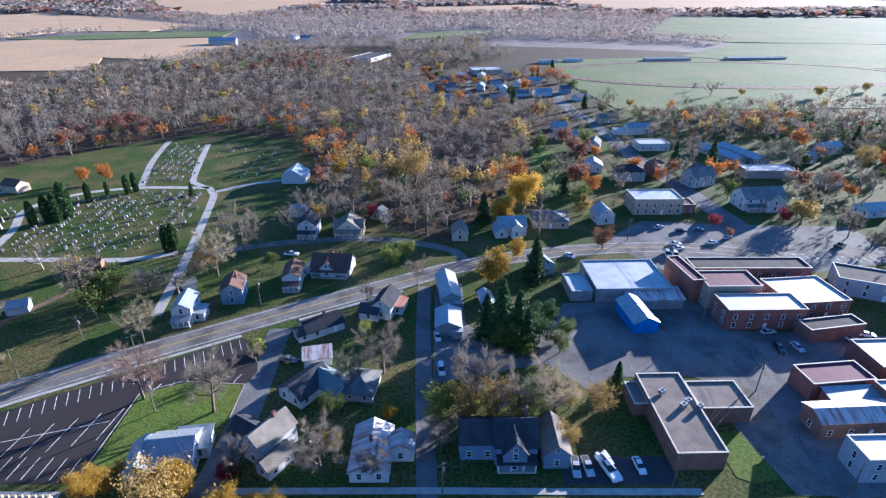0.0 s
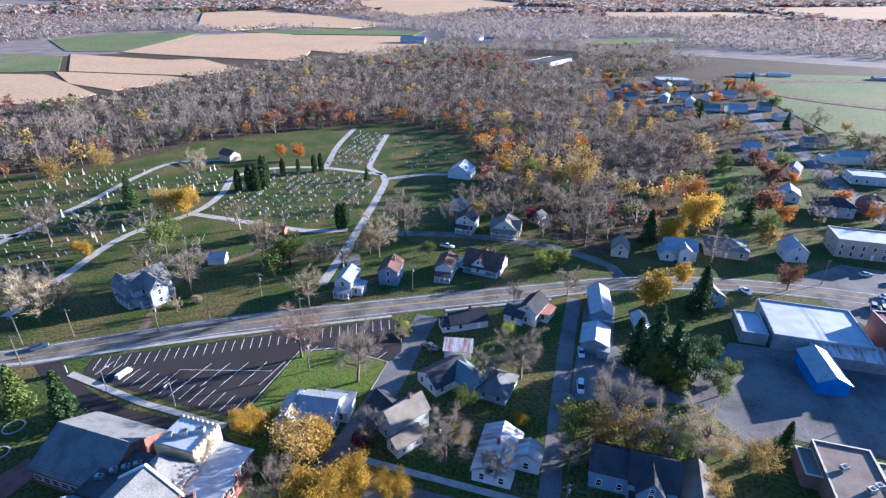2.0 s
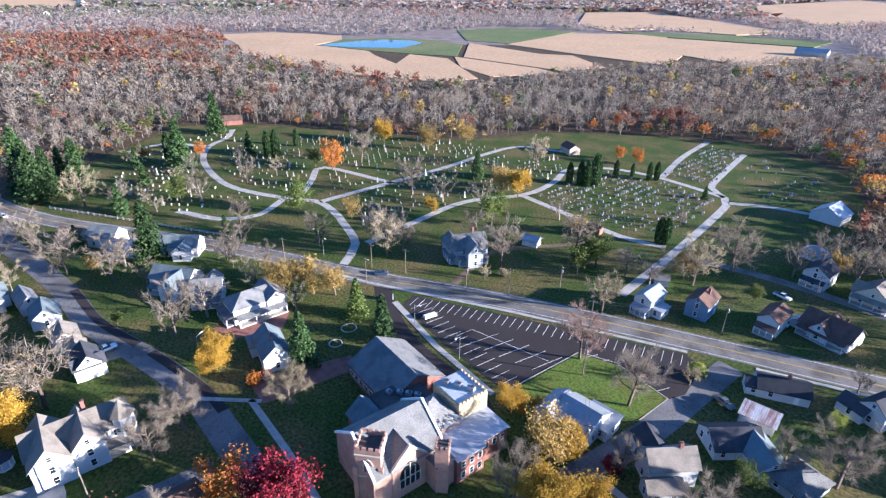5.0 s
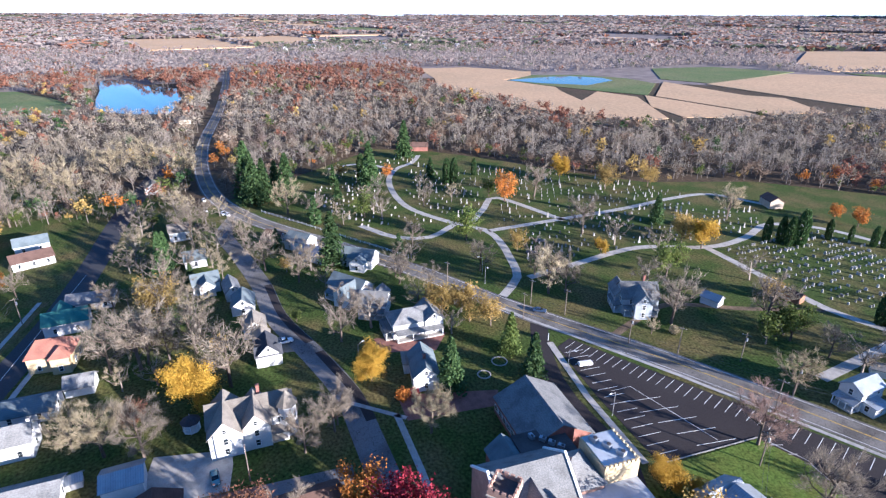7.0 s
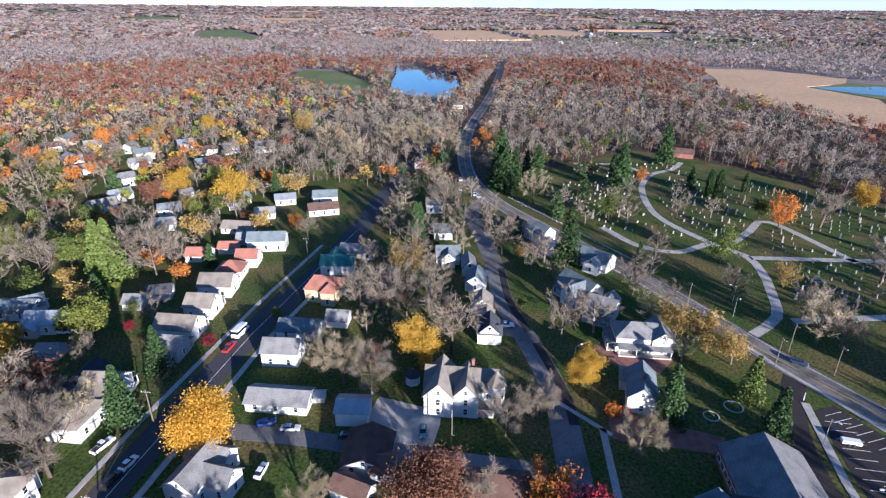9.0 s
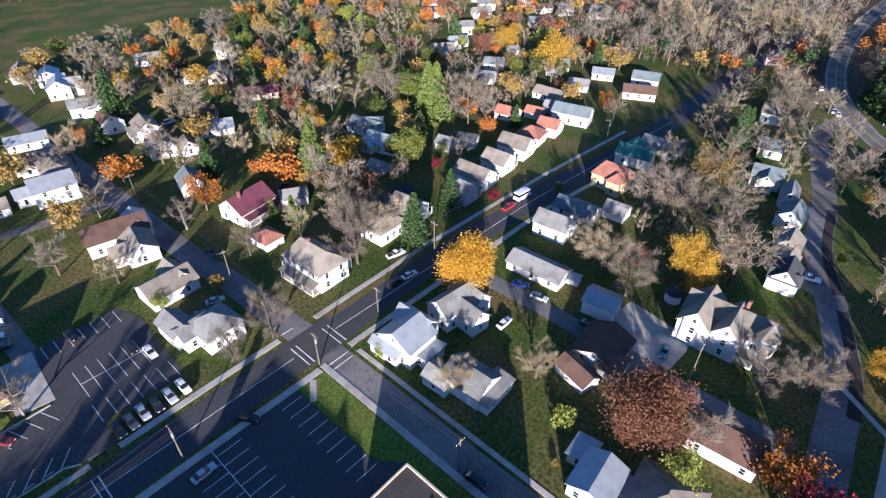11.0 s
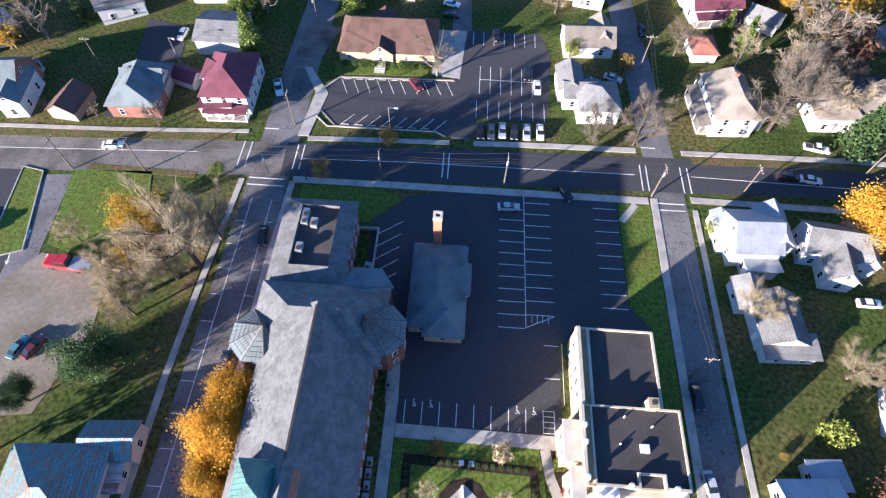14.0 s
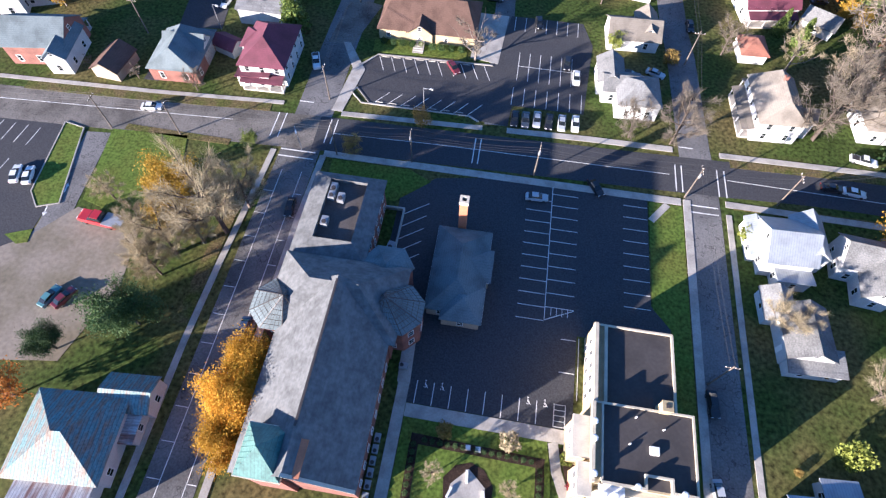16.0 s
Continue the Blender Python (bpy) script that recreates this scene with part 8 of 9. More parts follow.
def wood_template(seed, kind):
    """A woodland tree of height 1: its trunk and its crown."""
    rng = np.random.default_rng(seed)
    if kind == "near":
        m = 5
        az = 1.2566 * np.arange(m) + rng.uniform(-0.5, 0.5, m)
        z = rng.uniform(0.12, 0.36, m)
        out = rng.uniform(0.17, 0.3, m)
        a = np.concatenate([[[0, 0, 0]], np.stack([0 * z, 0 * z, z], 1)])
        e = np.stack([np.cos(az) * out, np.sin(az) * out, z + rng.uniform(0.25, 0.45, m)], 1)
        b = np.concatenate([[[0.02, 0, 0.84]], e])
        wood = rods(a, b, np.r_[0.015, np.full(m, 0.008)], np.r_[0.004, np.full(m, 0.002)])
        n = 104
        lobes = np.concatenate([e, e * (0.5, 0.5, 1) + (0, 0, 0.1), [[0, 0, 0.78]]])
        p = lobes[rng.integers(0, len(lobes), n)] + rng.normal(0, 0.045, (n, 3))
        way = unit((p - (0, 0, 0.42)) * (1.3, 1.3, 1.0) + rng.normal(0, 0.22, (n, 3)))
        crown = slivers(rng, p - way * 0.06, way, rng.uniform(0.09, 0.17, n), rng.uniform(0.012, 0.024, n))
    elif kind == "leaf":
        wood = rods(np.array([[0.0, 0, 0]]), np.array([[0, 0, 0.75]]), np.array([0.014]), np.array([0.005]))
        lobes = unit(rng.normal(size=(7, 3))) * (0.17, 0.17, 0.2) + (0, 0, 0.56)
        d = unit(rng.normal(size=(170, 3)))
        c = lobes[rng.integers(0, 7, 170)] + d * rng.uniform(0.05, 0.17, (170, 1))
        crown = leaves(rng, c, rng.uniform(0.025, 0.05, 170), 0.2)
    elif kind == "mid":
        wood = rods(np.array([[0.0, 0, 0]]), np.array([[0.02, 0, 0.7]]), np.array([0.014]), np.array([0.004]))
        n = 44
        d = unit(rng.normal(size=(n, 3)) + (0, 0, 0.5))
        p = d * rng.uniform(0.1, 0.26, (n, 1)) + (0, 0, 0.52)
        way = unit(d + rng.normal(0, 0.35, (n, 3)) + (0, 0, 0.25))
        crown = slivers(rng, p, way, rng.uniform(0.1, 0.18, n), rng.uniform(0.024, 0.045, n))
    elif kind == "midleaf":
        wood = rods(np.array([[0.0, 0, 0]]), np.array([[0.03, 0, 0.7]]), np.array([0.012]), np.array([0.004]))
        lobes = unit(rng.normal(size=(5, 3))) * (0.16, 0.16, 0.18) + (0, 0, 0.56)
        d = unit(rng.normal(size=(40, 3)))
        crown = leaves(rng, lobes[rng.integers(0, 5, 40)] + d * rng.uniform(0.05, 0.17, (40, 1)), rng.uniform(0.05, 0.1, 40), 0.2)
    elif kind == "distant":
        wood = rods(np.array([[0.0, 0, 0]]), np.array([[0.02, 0, 0.6]]), np.array([0.02]), np.array([0.004]))
        n = 13
        p = np.stack([rng.normal(0, 0.2, n), rng.normal(0, 0.2, n), rng.uniform(0.2, 0.75, n)], 1)
        way = unit(rng.normal(size=(n, 3)) * (0.7, 0.7, 0.4) + p * (1.6, 1.6, 0) + (0, 0, 0.5))
        crown = slivers(rng, p, way, rng.uniform(0.2, 0.38, n), rng.uniform(0.1, 0.17, n))
    else:
        wood = None
        n = 6
        p = np.stack([rng.uniform(-0.6, 0.6, n), rng.uniform(-0.6, 0.6, n), rng.uniform(0.3, 0.8, n)], 1)
        crown = leaves(rng, p, rng.uniform(0.35, 0.6, n), 0.55)
    return wood, crown


def stand(name, kind, mat, spots, label, temps=None):
    """Many woodland trees of one colour as one mesh each for the crowns and the trunks. Spots: x, y, height."""
    if not spots:
        return
    rng = np.random.default_rng(len(spots))
    temps = temps or [wood_template(s, kind) for s in range(8)]
    top = thing(name, Matrix.Identity(4), label, "woods", "", "stuff")
    groups = [[] for _ in temps]
    for i, q in enumerate(spots):
        groups[i % len(temps)].append(q)
    for which, part_name, m in ((0, "trunks", M["bark_pale"]), (1, "crowns", M[mat])):
        if which == 0 and kind == "far":
            continue
        vs, fs, k = [], [], 0
        for g, temp in zip(groups, temps):
            if not g:
                continue
            q = np.array(g)
            v, f = temp[which]
            a = rng.uniform(0, 6.28, len(q))
            wide = rng.uniform(0.9, 1.4, len(q))
            c, s = np.cos(a) * wide, np.sin(a) * wide
            h = q[:, 2]
            ground = np.array([ground_z(x, y) for x, y in q[:, :2]])
            x = (v[None, :, 0] * c[:, None] - v[None, :, 1] * s[:, None]) * h[:, None] + q[:, :1]
            y = (v[None, :, 0] * s[:, None] + v[None, :, 1] * c[:, None]) * h[:, None] + q[:, 1:2]
            z = v[None, :, 2] * (np.minimum(h, 14.0) if kind == "far" else h)[:, None] + ground[:, None]
            vs.append(np.stack([x, y, z], -1).reshape(-1, 3))
            fs.append((f[None] + (np.arange(len(q)) * len(v))[:, None, None]).reshape(-1, 3) + k)
            k += len(q) * len(v)
        tagged(part(part_name, tri_mesh(part_name, np.concatenate(vs), np.concatenate(fs), m), None, top), kind="stuff")


def wood_colour(x, y, u):
    """Which kind of tree grows where: coloured clumps, coloured crowns along the southern streets, grey bare woods elsewhere."""
    w = (u * 131.7) % 1
    for cx, cy, reach, colour, share in CLUMPS:
        if w < share * math.exp(-((x - cx) ** 2 + (y - cy) ** 2) / reach ** 2) * (1 + 0.8 * noise.noise(Vector((x, y, 3)) * 0.03)):
            return colour
    n = noise.noise(Vector((x, y, 7)) * 0.008) + 0.6 * noise.noise(Vector((x, y, 3)) * 0.035)
    v = (u * 53.7) % 1
    edge = x > -260 and 0 < y < 470
    if v < (0.03 if edge else 0.015):
        return "gold"
    if v < (0.045 if edge else 0.025):
        return "green"
    if v < (0.2 if edge else 0.13) + 0.12 * n:
        return "tan"
    if v < 0.24 and n > 0.1:
        return "olive"
    if v < 0.2 and n > 0.42:
        return "rust"
    if y < -170 and x > -560 and v < 0.36:
        return ("gold", "lime", "yellow", "tan", "orange", "gold")[int(v * 600) % 6]
    if y < -40 and x > -520:
        return "pale" if v < 0.75 else "bare"
    return "pale" if v < 0.42 + 0.45 * n else ("red" if v > 0.86 - 0.3 * n else "bare")


WOOD_MATS = {"olive": "leaf_green", "bare": "wood_grey", "pale": "wood_pale", "red": "wood_red", "lime": "leaf_lime", "yellow": "leaf_yellow", "rust": "wood_rust", "tan": "wood_tan", "orange": "leaf_orange", "gold": "leaf_gold", "green": "needles"}
WOOD_WORDS = {"olive": "olive-green leafy", "bare": "grey leafless", "pale": "tan leafless", "red": "reddish-brown leafless", "lime": "yellow-green", "yellow": "yellow-leaved", "rust": "rust-red oak", "tan": "tan-leaved", "orange": "orange-leaved", "gold": "gold-leaved", "green": "dark evergreen"}


LEAFY = ("olive", "lime", "yellow", "rust", "orange", "gold", "green", "tan")
CANOPY = {"olive": "canopy_green", "lime": "canopy_green", "yellow": "canopy", "bare": "canopy", "pale": "canopy", "tan": "canopy", "gold": "canopy", "red": "canopy_red", "rust": "canopy_rust", "orange": "canopy_rust", "green": "canopy_green"}


def woods():
    rng = random.Random(5)
    near, mid, distant, far = {}, {}, {}, {}
    for i in range(-135, 92):
        for j in range(-90, 112):
            x, y = i * 9.0, j * 9.0
            r = math.hypot(x, y)
            if r < 180 or r > 1050:
                continue
            if not (inside(x, y, WOOD_NORTH) or inside(x, y, WOOD_SOUTH) or inside(x, y, WOOD_EAST)) or near_line(x, y, HIGHWAY, 7.5 if r < 500 else 5):
                continue
            if any(inside(x, y, p) for p in OPEN):
                continue
            if r < 480 and any((x - a) ** 2 + (y - b) ** 2 < (q + 3) ** 2 for a, b, q in HOUSE_SPOTS):
                continue
            lush = noise.noise(Vector((x, y, 1)) * 0.022)
            rim = r < 480 and not all(inside(x + dx, y + dy, WOOD_NORTH) or inside(x + dx, y + dy, WOOD_SOUTH) for dx, dy in ((14, 0), (-14, 0), (0, 14), (0, -14)))
            for k in range(3 if rim else 2 if r < 430 and rng.random() < 0.6 else 1):
                px, py, u = x + rng.uniform(-4.5, 4.5), y + rng.uniform(-4.5, 4.5), rng.random()
                c = wood_colour(px, py, u)
                if rim and rng.random() < 0.5:
                    c = rng.choice(("gold", "tan", "tan", "rust", "olive", "olive", "orange", "pale", "green"))
                h = (rng.uniform(9.5, 15.5) + 4.5 * lush) * (1.12 if c in ("rust", "gold", "orange") else 1.0)
                if k:
                    h = rng.uniform(3.5, 7.0)
                (near if r < 480 else mid).setdefault(c, []).append((px, py, h))
    for c, spots in near.items():
        stand("woodland", "leaf" if c in LEAFY else "near", WOOD_MATS[c], spots, f"dense {WOOD_WORDS[c]} woodland behind the cemetery")
    for c, spots in mid.items():
        stand("woodland", "midleaf" if c in LEAFY else "mid", WOOD_MATS[c], spots, f"distant {WOOD_WORDS[c]} woodland")
    plots = set()
    for ring, step in (((1000, 1700), 13.5), ((1700, 3200), 24.0), ((3200, 4850), 46.0)):
        n = int(ring[1] / step) + 1
        for i in range(-n, n + 1):
            for j in range(-n, n + 1):
                x, y = (i + rng.uniform(-0.5, 0.5)) * step, (j + rng.uniform(-0.5, 0.5)) * step
                u = rng.random()
                r, a = math.hypot(x, y), math.degrees(math.atan2(y, x)) % 360
                if not ring[0] <= r < ring[1] or not 35 < a < 236:
                    continue
                p, q, gap = cell(x, y)
                if r > 1500 and plot_kind(p, q) != "wood":
                    plots.add((p, q))
                    if gap > 0.5 * step:
                        continue
                if noise.noise(Vector((x, y, 2)) * 0.009) < -0.42 or any(inside(x, y, p) for p in OPEN + FAR_OPEN):
                    continue
                c = wood_colour(x, y, u) if r < 1400 else "green" if u < 0.4 and math.hypot(x + 1600, y - 330) < 330 else "rust" if u < 0.12 else "bare" if u < 0.62 else "red" if u < 0.93 else "green"
                (distant if r < 1700 else far).setdefault(c, []).append((x, y, rng.uniform(9.5, 16.0) if r < 1700 else step * rng.uniform(0.7, 1.05)))
    for c, spots in distant.items():
        stand("far_woods", "distant", CANOPY[c], spots, f"far {WOOD_WORDS[c]} woods past the fields")
    for c, spots in far.items():
        stand("far_woods", "far", CANOPY[c], spots, f"far {WOOD_WORDS[c]} woods towards the skyline")
    for a, b in sorted(plots):
        k = plot_kind(a, b)
        pts = []
        for u, v in ((0.03, 0.06), (0.35, 0.06), (0.66, 0.06), (0.97, 0.06), (0.97, 0.94), (0.66, 0.94), (0.35, 0.94), (0.03, 0.94)):
            u, v = (a + u) * 520, (b + v) * 300
            pts.append((0.94 * u - 0.34 * v, 0.34 * u + 0.94 * v))
        if min(math.hypot(*p) for p in pts) > 1450 and max(math.hypot(*p) for p in pts) < 4800 and not any(inside(x, y, p) for x, y in pts for p in FAR_OPEN):
            patch("field", pts, k, STUBBLE if k == "stubble" else "green far meadow", "field", 2.4)


woods()


# ---- yard trees between the houses ----
YARDS = [((-190, 85, -55, 175), 15.0, 0.26, "BBBBGPE"), ((-330, 25, -235, 120), 16.0, 0.3, "BBBGPN"), ((-15, 455, 135, 640), 15.0, 0.45, "BBBPUGEON"), ((150, 440, 560, 530), 22.0, 0.25, "BBPG"), ((-335, -340, -60, -105), 13.0, 0.5, "BBBBPPPPPYGGGOONLUE"), ((-285, -60, -95, -12), 11.0, 0.36, "BBBBPPPPGE"), ((-262, 0, -128, 62), 12.0, 0.3, "BBBBBPGN"),
         ((-60, -340, 140, -100), 15.0, 0.3, "BBBBBPPYGOLN"), ((50, 235, 330, 350), 13.0, 0.42, "BBBBBPUGOEN"), ((84, 345, 145, 455), 12.0, 0.4, "BBPGEN"), ((150, 60, 330, 235), 17.0, 0.3, "BBBPGUE"),
         ((90, -140, 200, -85), 14.0, 0.35, "BBBPNO"), ((-60, 195, 75, 240), 11.0, 0.35, "BBBBGP"), ((-400, -420, -320, -60), 11.0, 0.55, "BBBBPPPUYG"), ((-60, -470, 120, -330), 13.0, 0.45, "BBBPPUYGL")]


def yard_temps(kind):
    """Lighter trees for the back yards, of height 1."""
    out = []
    for i in range(4):
        if kind in "BP":
            t = bare_tree(60 + i, 860, 4.3, 0.95, 7, 3)
        elif kind == "N":
            t = spruce_tree(60 + i, 2.4, 15, 8, 1.5)
        else:
            t = leafy_tree(60 + i, 760, 3.5, 0.38, 1.4)
        out.append([(v / 10.0, f) for v, f in t])
    return out


def yard_trees():
    rng = random.Random(3)
    spots = {}
    for (x0, y0, x1, y1), step, share, kinds in YARDS:
        for i in range(int((x1 - x0) / step)):
            for j in range(int((y1 - y0) / step)):
                x, y = x0 + (i + rng.uniform(0.1, 0.9)) * step, y0 + (j + rng.uniform(0.1, 0.9)) * step
                q, k, h = rng.random(), rng.choice(kinds), rng.uniform(9.0, 17.0)
                if q > share * (2.3 if x < -60 and y < 65 else 1.5) or any((x - a) ** 2 + (y - b) ** 2 < r * r for a, b, r in HOUSE_SPOTS) or any((x - a) ** 2 + (y - b) ** 2 < 30 for a, b in TREE_SPOTS):
                    continue
                if -130 < x < -86 and -42 < y < 8 or any(inside(x, y, p) for p in PAVED) or any(near_line(x, y, line, w + 2.2) for line, w in ROAD_LINES) or inside(x, y, WOOD_NORTH) or inside(x, y, WOOD_SOUTH):
                    continue
                spots.setdefault(k, []).append((x, y, h * (0.8 if k in "OLEYG" else 1.0)))
    for k, q in spots.items():
        stand("yard_trees", "yard", TREE_KINDS[k][0], q, f"{TREE_KINDS[k][3]}s in the yards between the houses", yard_temps(k))


yard_trees()

# ---- vehicles ----
def loft(sections):
    """A closed skin through cross-sections of equal length, each a ring of points."""
    m = Mesh()
    n = len(sections[0])
    for s in sections:
        m.v.extend(s)
    for k in range(len(sections) - 1):
        for i in range(n):
            m.f.append((k * n + i, k * n + (i + 1) % n, (k + 1) * n + (i + 1) % n, (k + 1) * n + i))
    m.f += [tuple(range(n - 1, -1, -1)), tuple(range((len(sections) - 1) * n, len(sections) * n))]
    return m


def ring_at(x, w, z0, z1, tuck=0.85):
    return [(x, -w * 0.92, z0), (x, w * 0.92, z0), (x, w, (z0 + z1) / 2), (x, w * tuck, z1), (x, -w * tuck, z1), (x, -w, (z0 + z1) / 2)]


WHEEL = Mesh().tube((0, -0.11, 0), (0, 0.11, 0), 0.33, 0.33, 12).data("tyre", M["rubber"])
RIM = Mesh().tube((0, -0.12, 0), (0, 0.12, 0), 0.19, 0.19, 8).data("rim", M["chrome"])
LIGHT = Mesh().box(-0.04, -0.2, -0.07, 0.04, 0.2, 0.07)
LIGHT_DATA = {"headlight": LIGHT.data("headlight", M["lamp_glass"]), "tail_light": LIGHT.data("tail_light", M["tail_red"])}
BODY = {  # body sections (x, half width, foot, top), cabin sections, wheel places, height of the lights
    "car": ([(-2.3, 0.78, 0.4, 0.85), (-2.2, 0.86, 0.28, 0.98), (-1.2, 0.9, 0.24, 1.0), (0.9, 0.9, 0.24, 0.98), (2.0, 0.86, 0.26, 0.86), (2.28, 0.74, 0.36, 0.7)],
            [(-1.75, 0.7, 0.95, 1.0), (-1.05, 0.72, 0.95, 1.42), (0.25, 0.72, 0.95, 1.44), (1.05, 0.7, 0.93, 1.0)], (-1.38, 1.42), 0.72),
    "van": ([(-2.4, 0.9, 0.4, 1.2), (-2.3, 0.95, 0.3, 1.25), (0.8, 0.96, 0.28, 1.25), (2.0, 0.92, 0.3, 1.05), (2.45, 0.8, 0.4, 0.85)],
            [(-2.3, 0.88, 1.2, 1.85), (-1.8, 0.86, 1.2, 1.95), (0.6, 0.84, 1.2, 1.95), (1.5, 0.78, 1.1, 1.25)], (-1.5, 1.55), 0.85),
    "pickup": ([(-2.75, 0.9, 0.5, 1.0), (-2.65, 0.95, 0.42, 1.1), (0.9, 0.96, 0.4, 1.1), (2.4, 0.93, 0.42, 1.08), (2.75, 0.82, 0.5, 0.9)],
               [(-0.85, 0.8, 1.05, 1.55), (-0.6, 0.78, 1.05, 1.78), (0.5, 0.76, 1.05, 1.78), (1.2, 0.74, 1.05, 1.2)], (-1.7, 1.8), 0.88)}
CAR_MESH = {}


def vehicle(kind, colour, x, y, yaw):
    """A parked vehicle facing along its own x."""
    base = {"utility": "pickup", "flatbed": "pickup", "camper": "van"}.get(kind, kind)
    key = (base, colour)
    body, cabin, axles, lamp = BODY[base]
    if key not in CAR_MESH:
        skin = loft([ring_at(*s) for s in body])
        if base != "pickup":
            roof = Mesh().box(cabin[1][0], -cabin[1][1] * 0.8, cabin[1][3] - 0.02, cabin[2][0], cabin[1][1] * 0.8, cabin[1][3] + 0.05)
        else:
            roof = Mesh().box(-0.6, -0.64, 1.74, 0.5, 0.64, 1.83)
        CAR_MESH[key] = (skin.data("body", CAR_PAINT[colour]), roof.data("roof_panel", CAR_PAINT[colour]), loft([ring_at(*s, 0.8) for s in cabin]).data("glasshouse", M["car_glass"]))
    words = {"car": "sedan", "van": "minivan", "pickup": "pickup truck", "utility": "utility truck with a folded boom", "flatbed": "flatbed truck", "camper": "camper van"}[kind]
    name = {"car": "car", "van": "van", "camper": "camper_van"}.get(kind, "truck")
    grow = 1.5 if kind == "flatbed" else (1.35 if kind in ("camper", "utility") else 1.0)
    top = thing(name, place(x, y, yaw, 0.06, grow), f"{colour} {words} parked on the asphalt", name.replace("_", " "), "parked vehicles")
    skin, roof, cab = CAR_MESH[key]
    part("body", skin, None, top)
    c = part("cabin", cab, None, top, "dark glass cabin")
    part("roof_panel", roof, None, c)
    for ax in axles:
        for s in (-0.82, 0.82):
            w = part("wheel", WHEEL, None, top, m=Matrix.Translation((ax, s, 0.33)))
            part("rim", RIM, None, w)
    for s in (-0.55, 0.55):
        part("headlight", LIGHT_DATA["headlight"], None, top, m=Matrix.Translation((body[-1][0] - 0.03, s, lamp)))
        part("tail_light", LIGHT_DATA["tail_light"], None, top, m=Matrix.Translation((body[0][0] + 0.03, s, lamp + 0.05)))
    if base == "pickup":
        part("bed", Mesh().box(-2.55, -0.72, 1.0, -0.95, 0.72, 1.106), M["trim_dark"], top, "dark open load bed")
    if kind == "flatbed":
        part("deck", Mesh().box(-3.6, -0.95, 1.11, -0.9, 0.95, 1.22), M["metal_grey"], top, "grey steel deck")
    if kind == "utility":
        part("tool_box", Mesh().box(-2.6, -0.9, 1.11, -0.95, -0.45, 1.6).box(-2.6, 0.45, 1.11, -0.95, 0.9, 1.6), M["trim_white"], top)
        part("boom", Mesh().tube((-2.2, 0, 1.7), (1.6, 0, 2.1), 0.14, 0.1, 6), M["trim_white"], top)
    if kind == "camper":
        part("bunk", loft([ring_at(-2.2, 0.9, 1.9, 2.2), ring_at(0.4, 0.9, 1.9, 2.25), ring_at(1.8, 0.8, 1.7, 2.1)]), CAR_PAINT["white"], top)
    return top


vehicle("van", "white", 4.6, 113.1, -84)
vehicle("car", "white", 3.6, 128.0, -81)
vehicle("utility", "white", 40.1, 79.9, -73)
vehicle("car", "white", 47.0, 80.7, -85)
vehicle("pickup", "silver", 33.2, 80.3, -95)
vehicle("pickup", "silver", 35.8, 80.5, -87)
vehicle("pickup", "white", -51.8, 181.4, -6)
vehicle("car", "white", 53.7, 180.1, -55)
vehicle("car", "white", -44.0, 166.3, -74)
vehicle("car", "white", 97.9, 190.3, -6)
vehicle("car", "white", 97.5, 186.3, 5)
vehicle("van", "silver", 91.1, 181.2, -106)
vehicle("van", "white", 93.8, 180.3, -99)
vehicle("car", "black", 104.8, 202.8, -6)
vehicle("car", "navy", 112.8, 203.6, -0)
vehicle("car", "white", 112.9, 191.3, 6)
vehicle("car", "silver", 121.3, 196.1, 28)
vehicle("pickup", "black", 162.3, 188.6, 21)
vehicle("car", "white", 152.6, 171.0, -53)
vehicle("car", "silver", 146.1, 160.2, 9)
vehicle("car", "black", 100.8, 122.2, -95)
vehicle("car", "silver", 106.1, 122.5, -84)
vehicle("pickup", "white", 123.9, 124.5, -81)
vehicle("car", "white", 130.3, 128.5, -18)
vehicle("car", "silver", 101.8, 130.1, 11)
vehicle("car", "black", 90.1, 170.1, -50)
vehicle("pickup", "grey", -37.2, 117.3, -14)
vehicle("car", "silver", 97.1, 206.6, 19)
vehicle("car", "navy", -141.3, 83.5, 60)
vehicle("car", "black", -196.5, 112.8, 81)
vehicle("car", "black", -186.2, 103.3, 75)
vehicle("car", "teal", -97.8, -16.5, 10)
vehicle("pickup", "white", -147.9, 0.6, 99)
vehicle("car", "white", -284.9, -29.9, 10)
vehicle("car", "white", -277.2, -21.3, 14)
vehicle("car", "white", -78.4, -77.7, 172)
vehicle("pickup", "white", -82.2, -86.8, 168)
vehicle("car", "white", -80.8, -48.5, -180)
vehicle("camper", "white", -130.9, -78.8, 176)
vehicle("pickup", "red", -122.9, -78.3, -180)
vehicle("car", "blue", -95.0, -53.9, 118)
vehicle("car", "silver", -94.1, -47.5, 99)
vehicle("van", "white", -122.9, -131.9, 99)
vehicle("car", "black", -94.0, -33.5, 105)
vehicle("car", "white", -303.1, -31.9, 13)
vehicle("car", "white", -274.7, -19.1, 18)
vehicle("car", "white", 3.0, -154.7, 169)
vehicle("car", "white", 1.8, -132.1, 165)
vehicle("car", "silver", -39.0, -106.2, 158)
vehicle("car", "white", -96.8, -127.7, 165)
vehicle("car", "white", -23.3, -223.0, -173)
vehicle("van", "white", -81.8, -217.7, -177)
vehicle("car", "silver", -13.8, -65.5, -177)
vehicle("car", "black", -25.6, -70.0, 121)
vehicle("car", "black", -7.4, -86.0, 90)
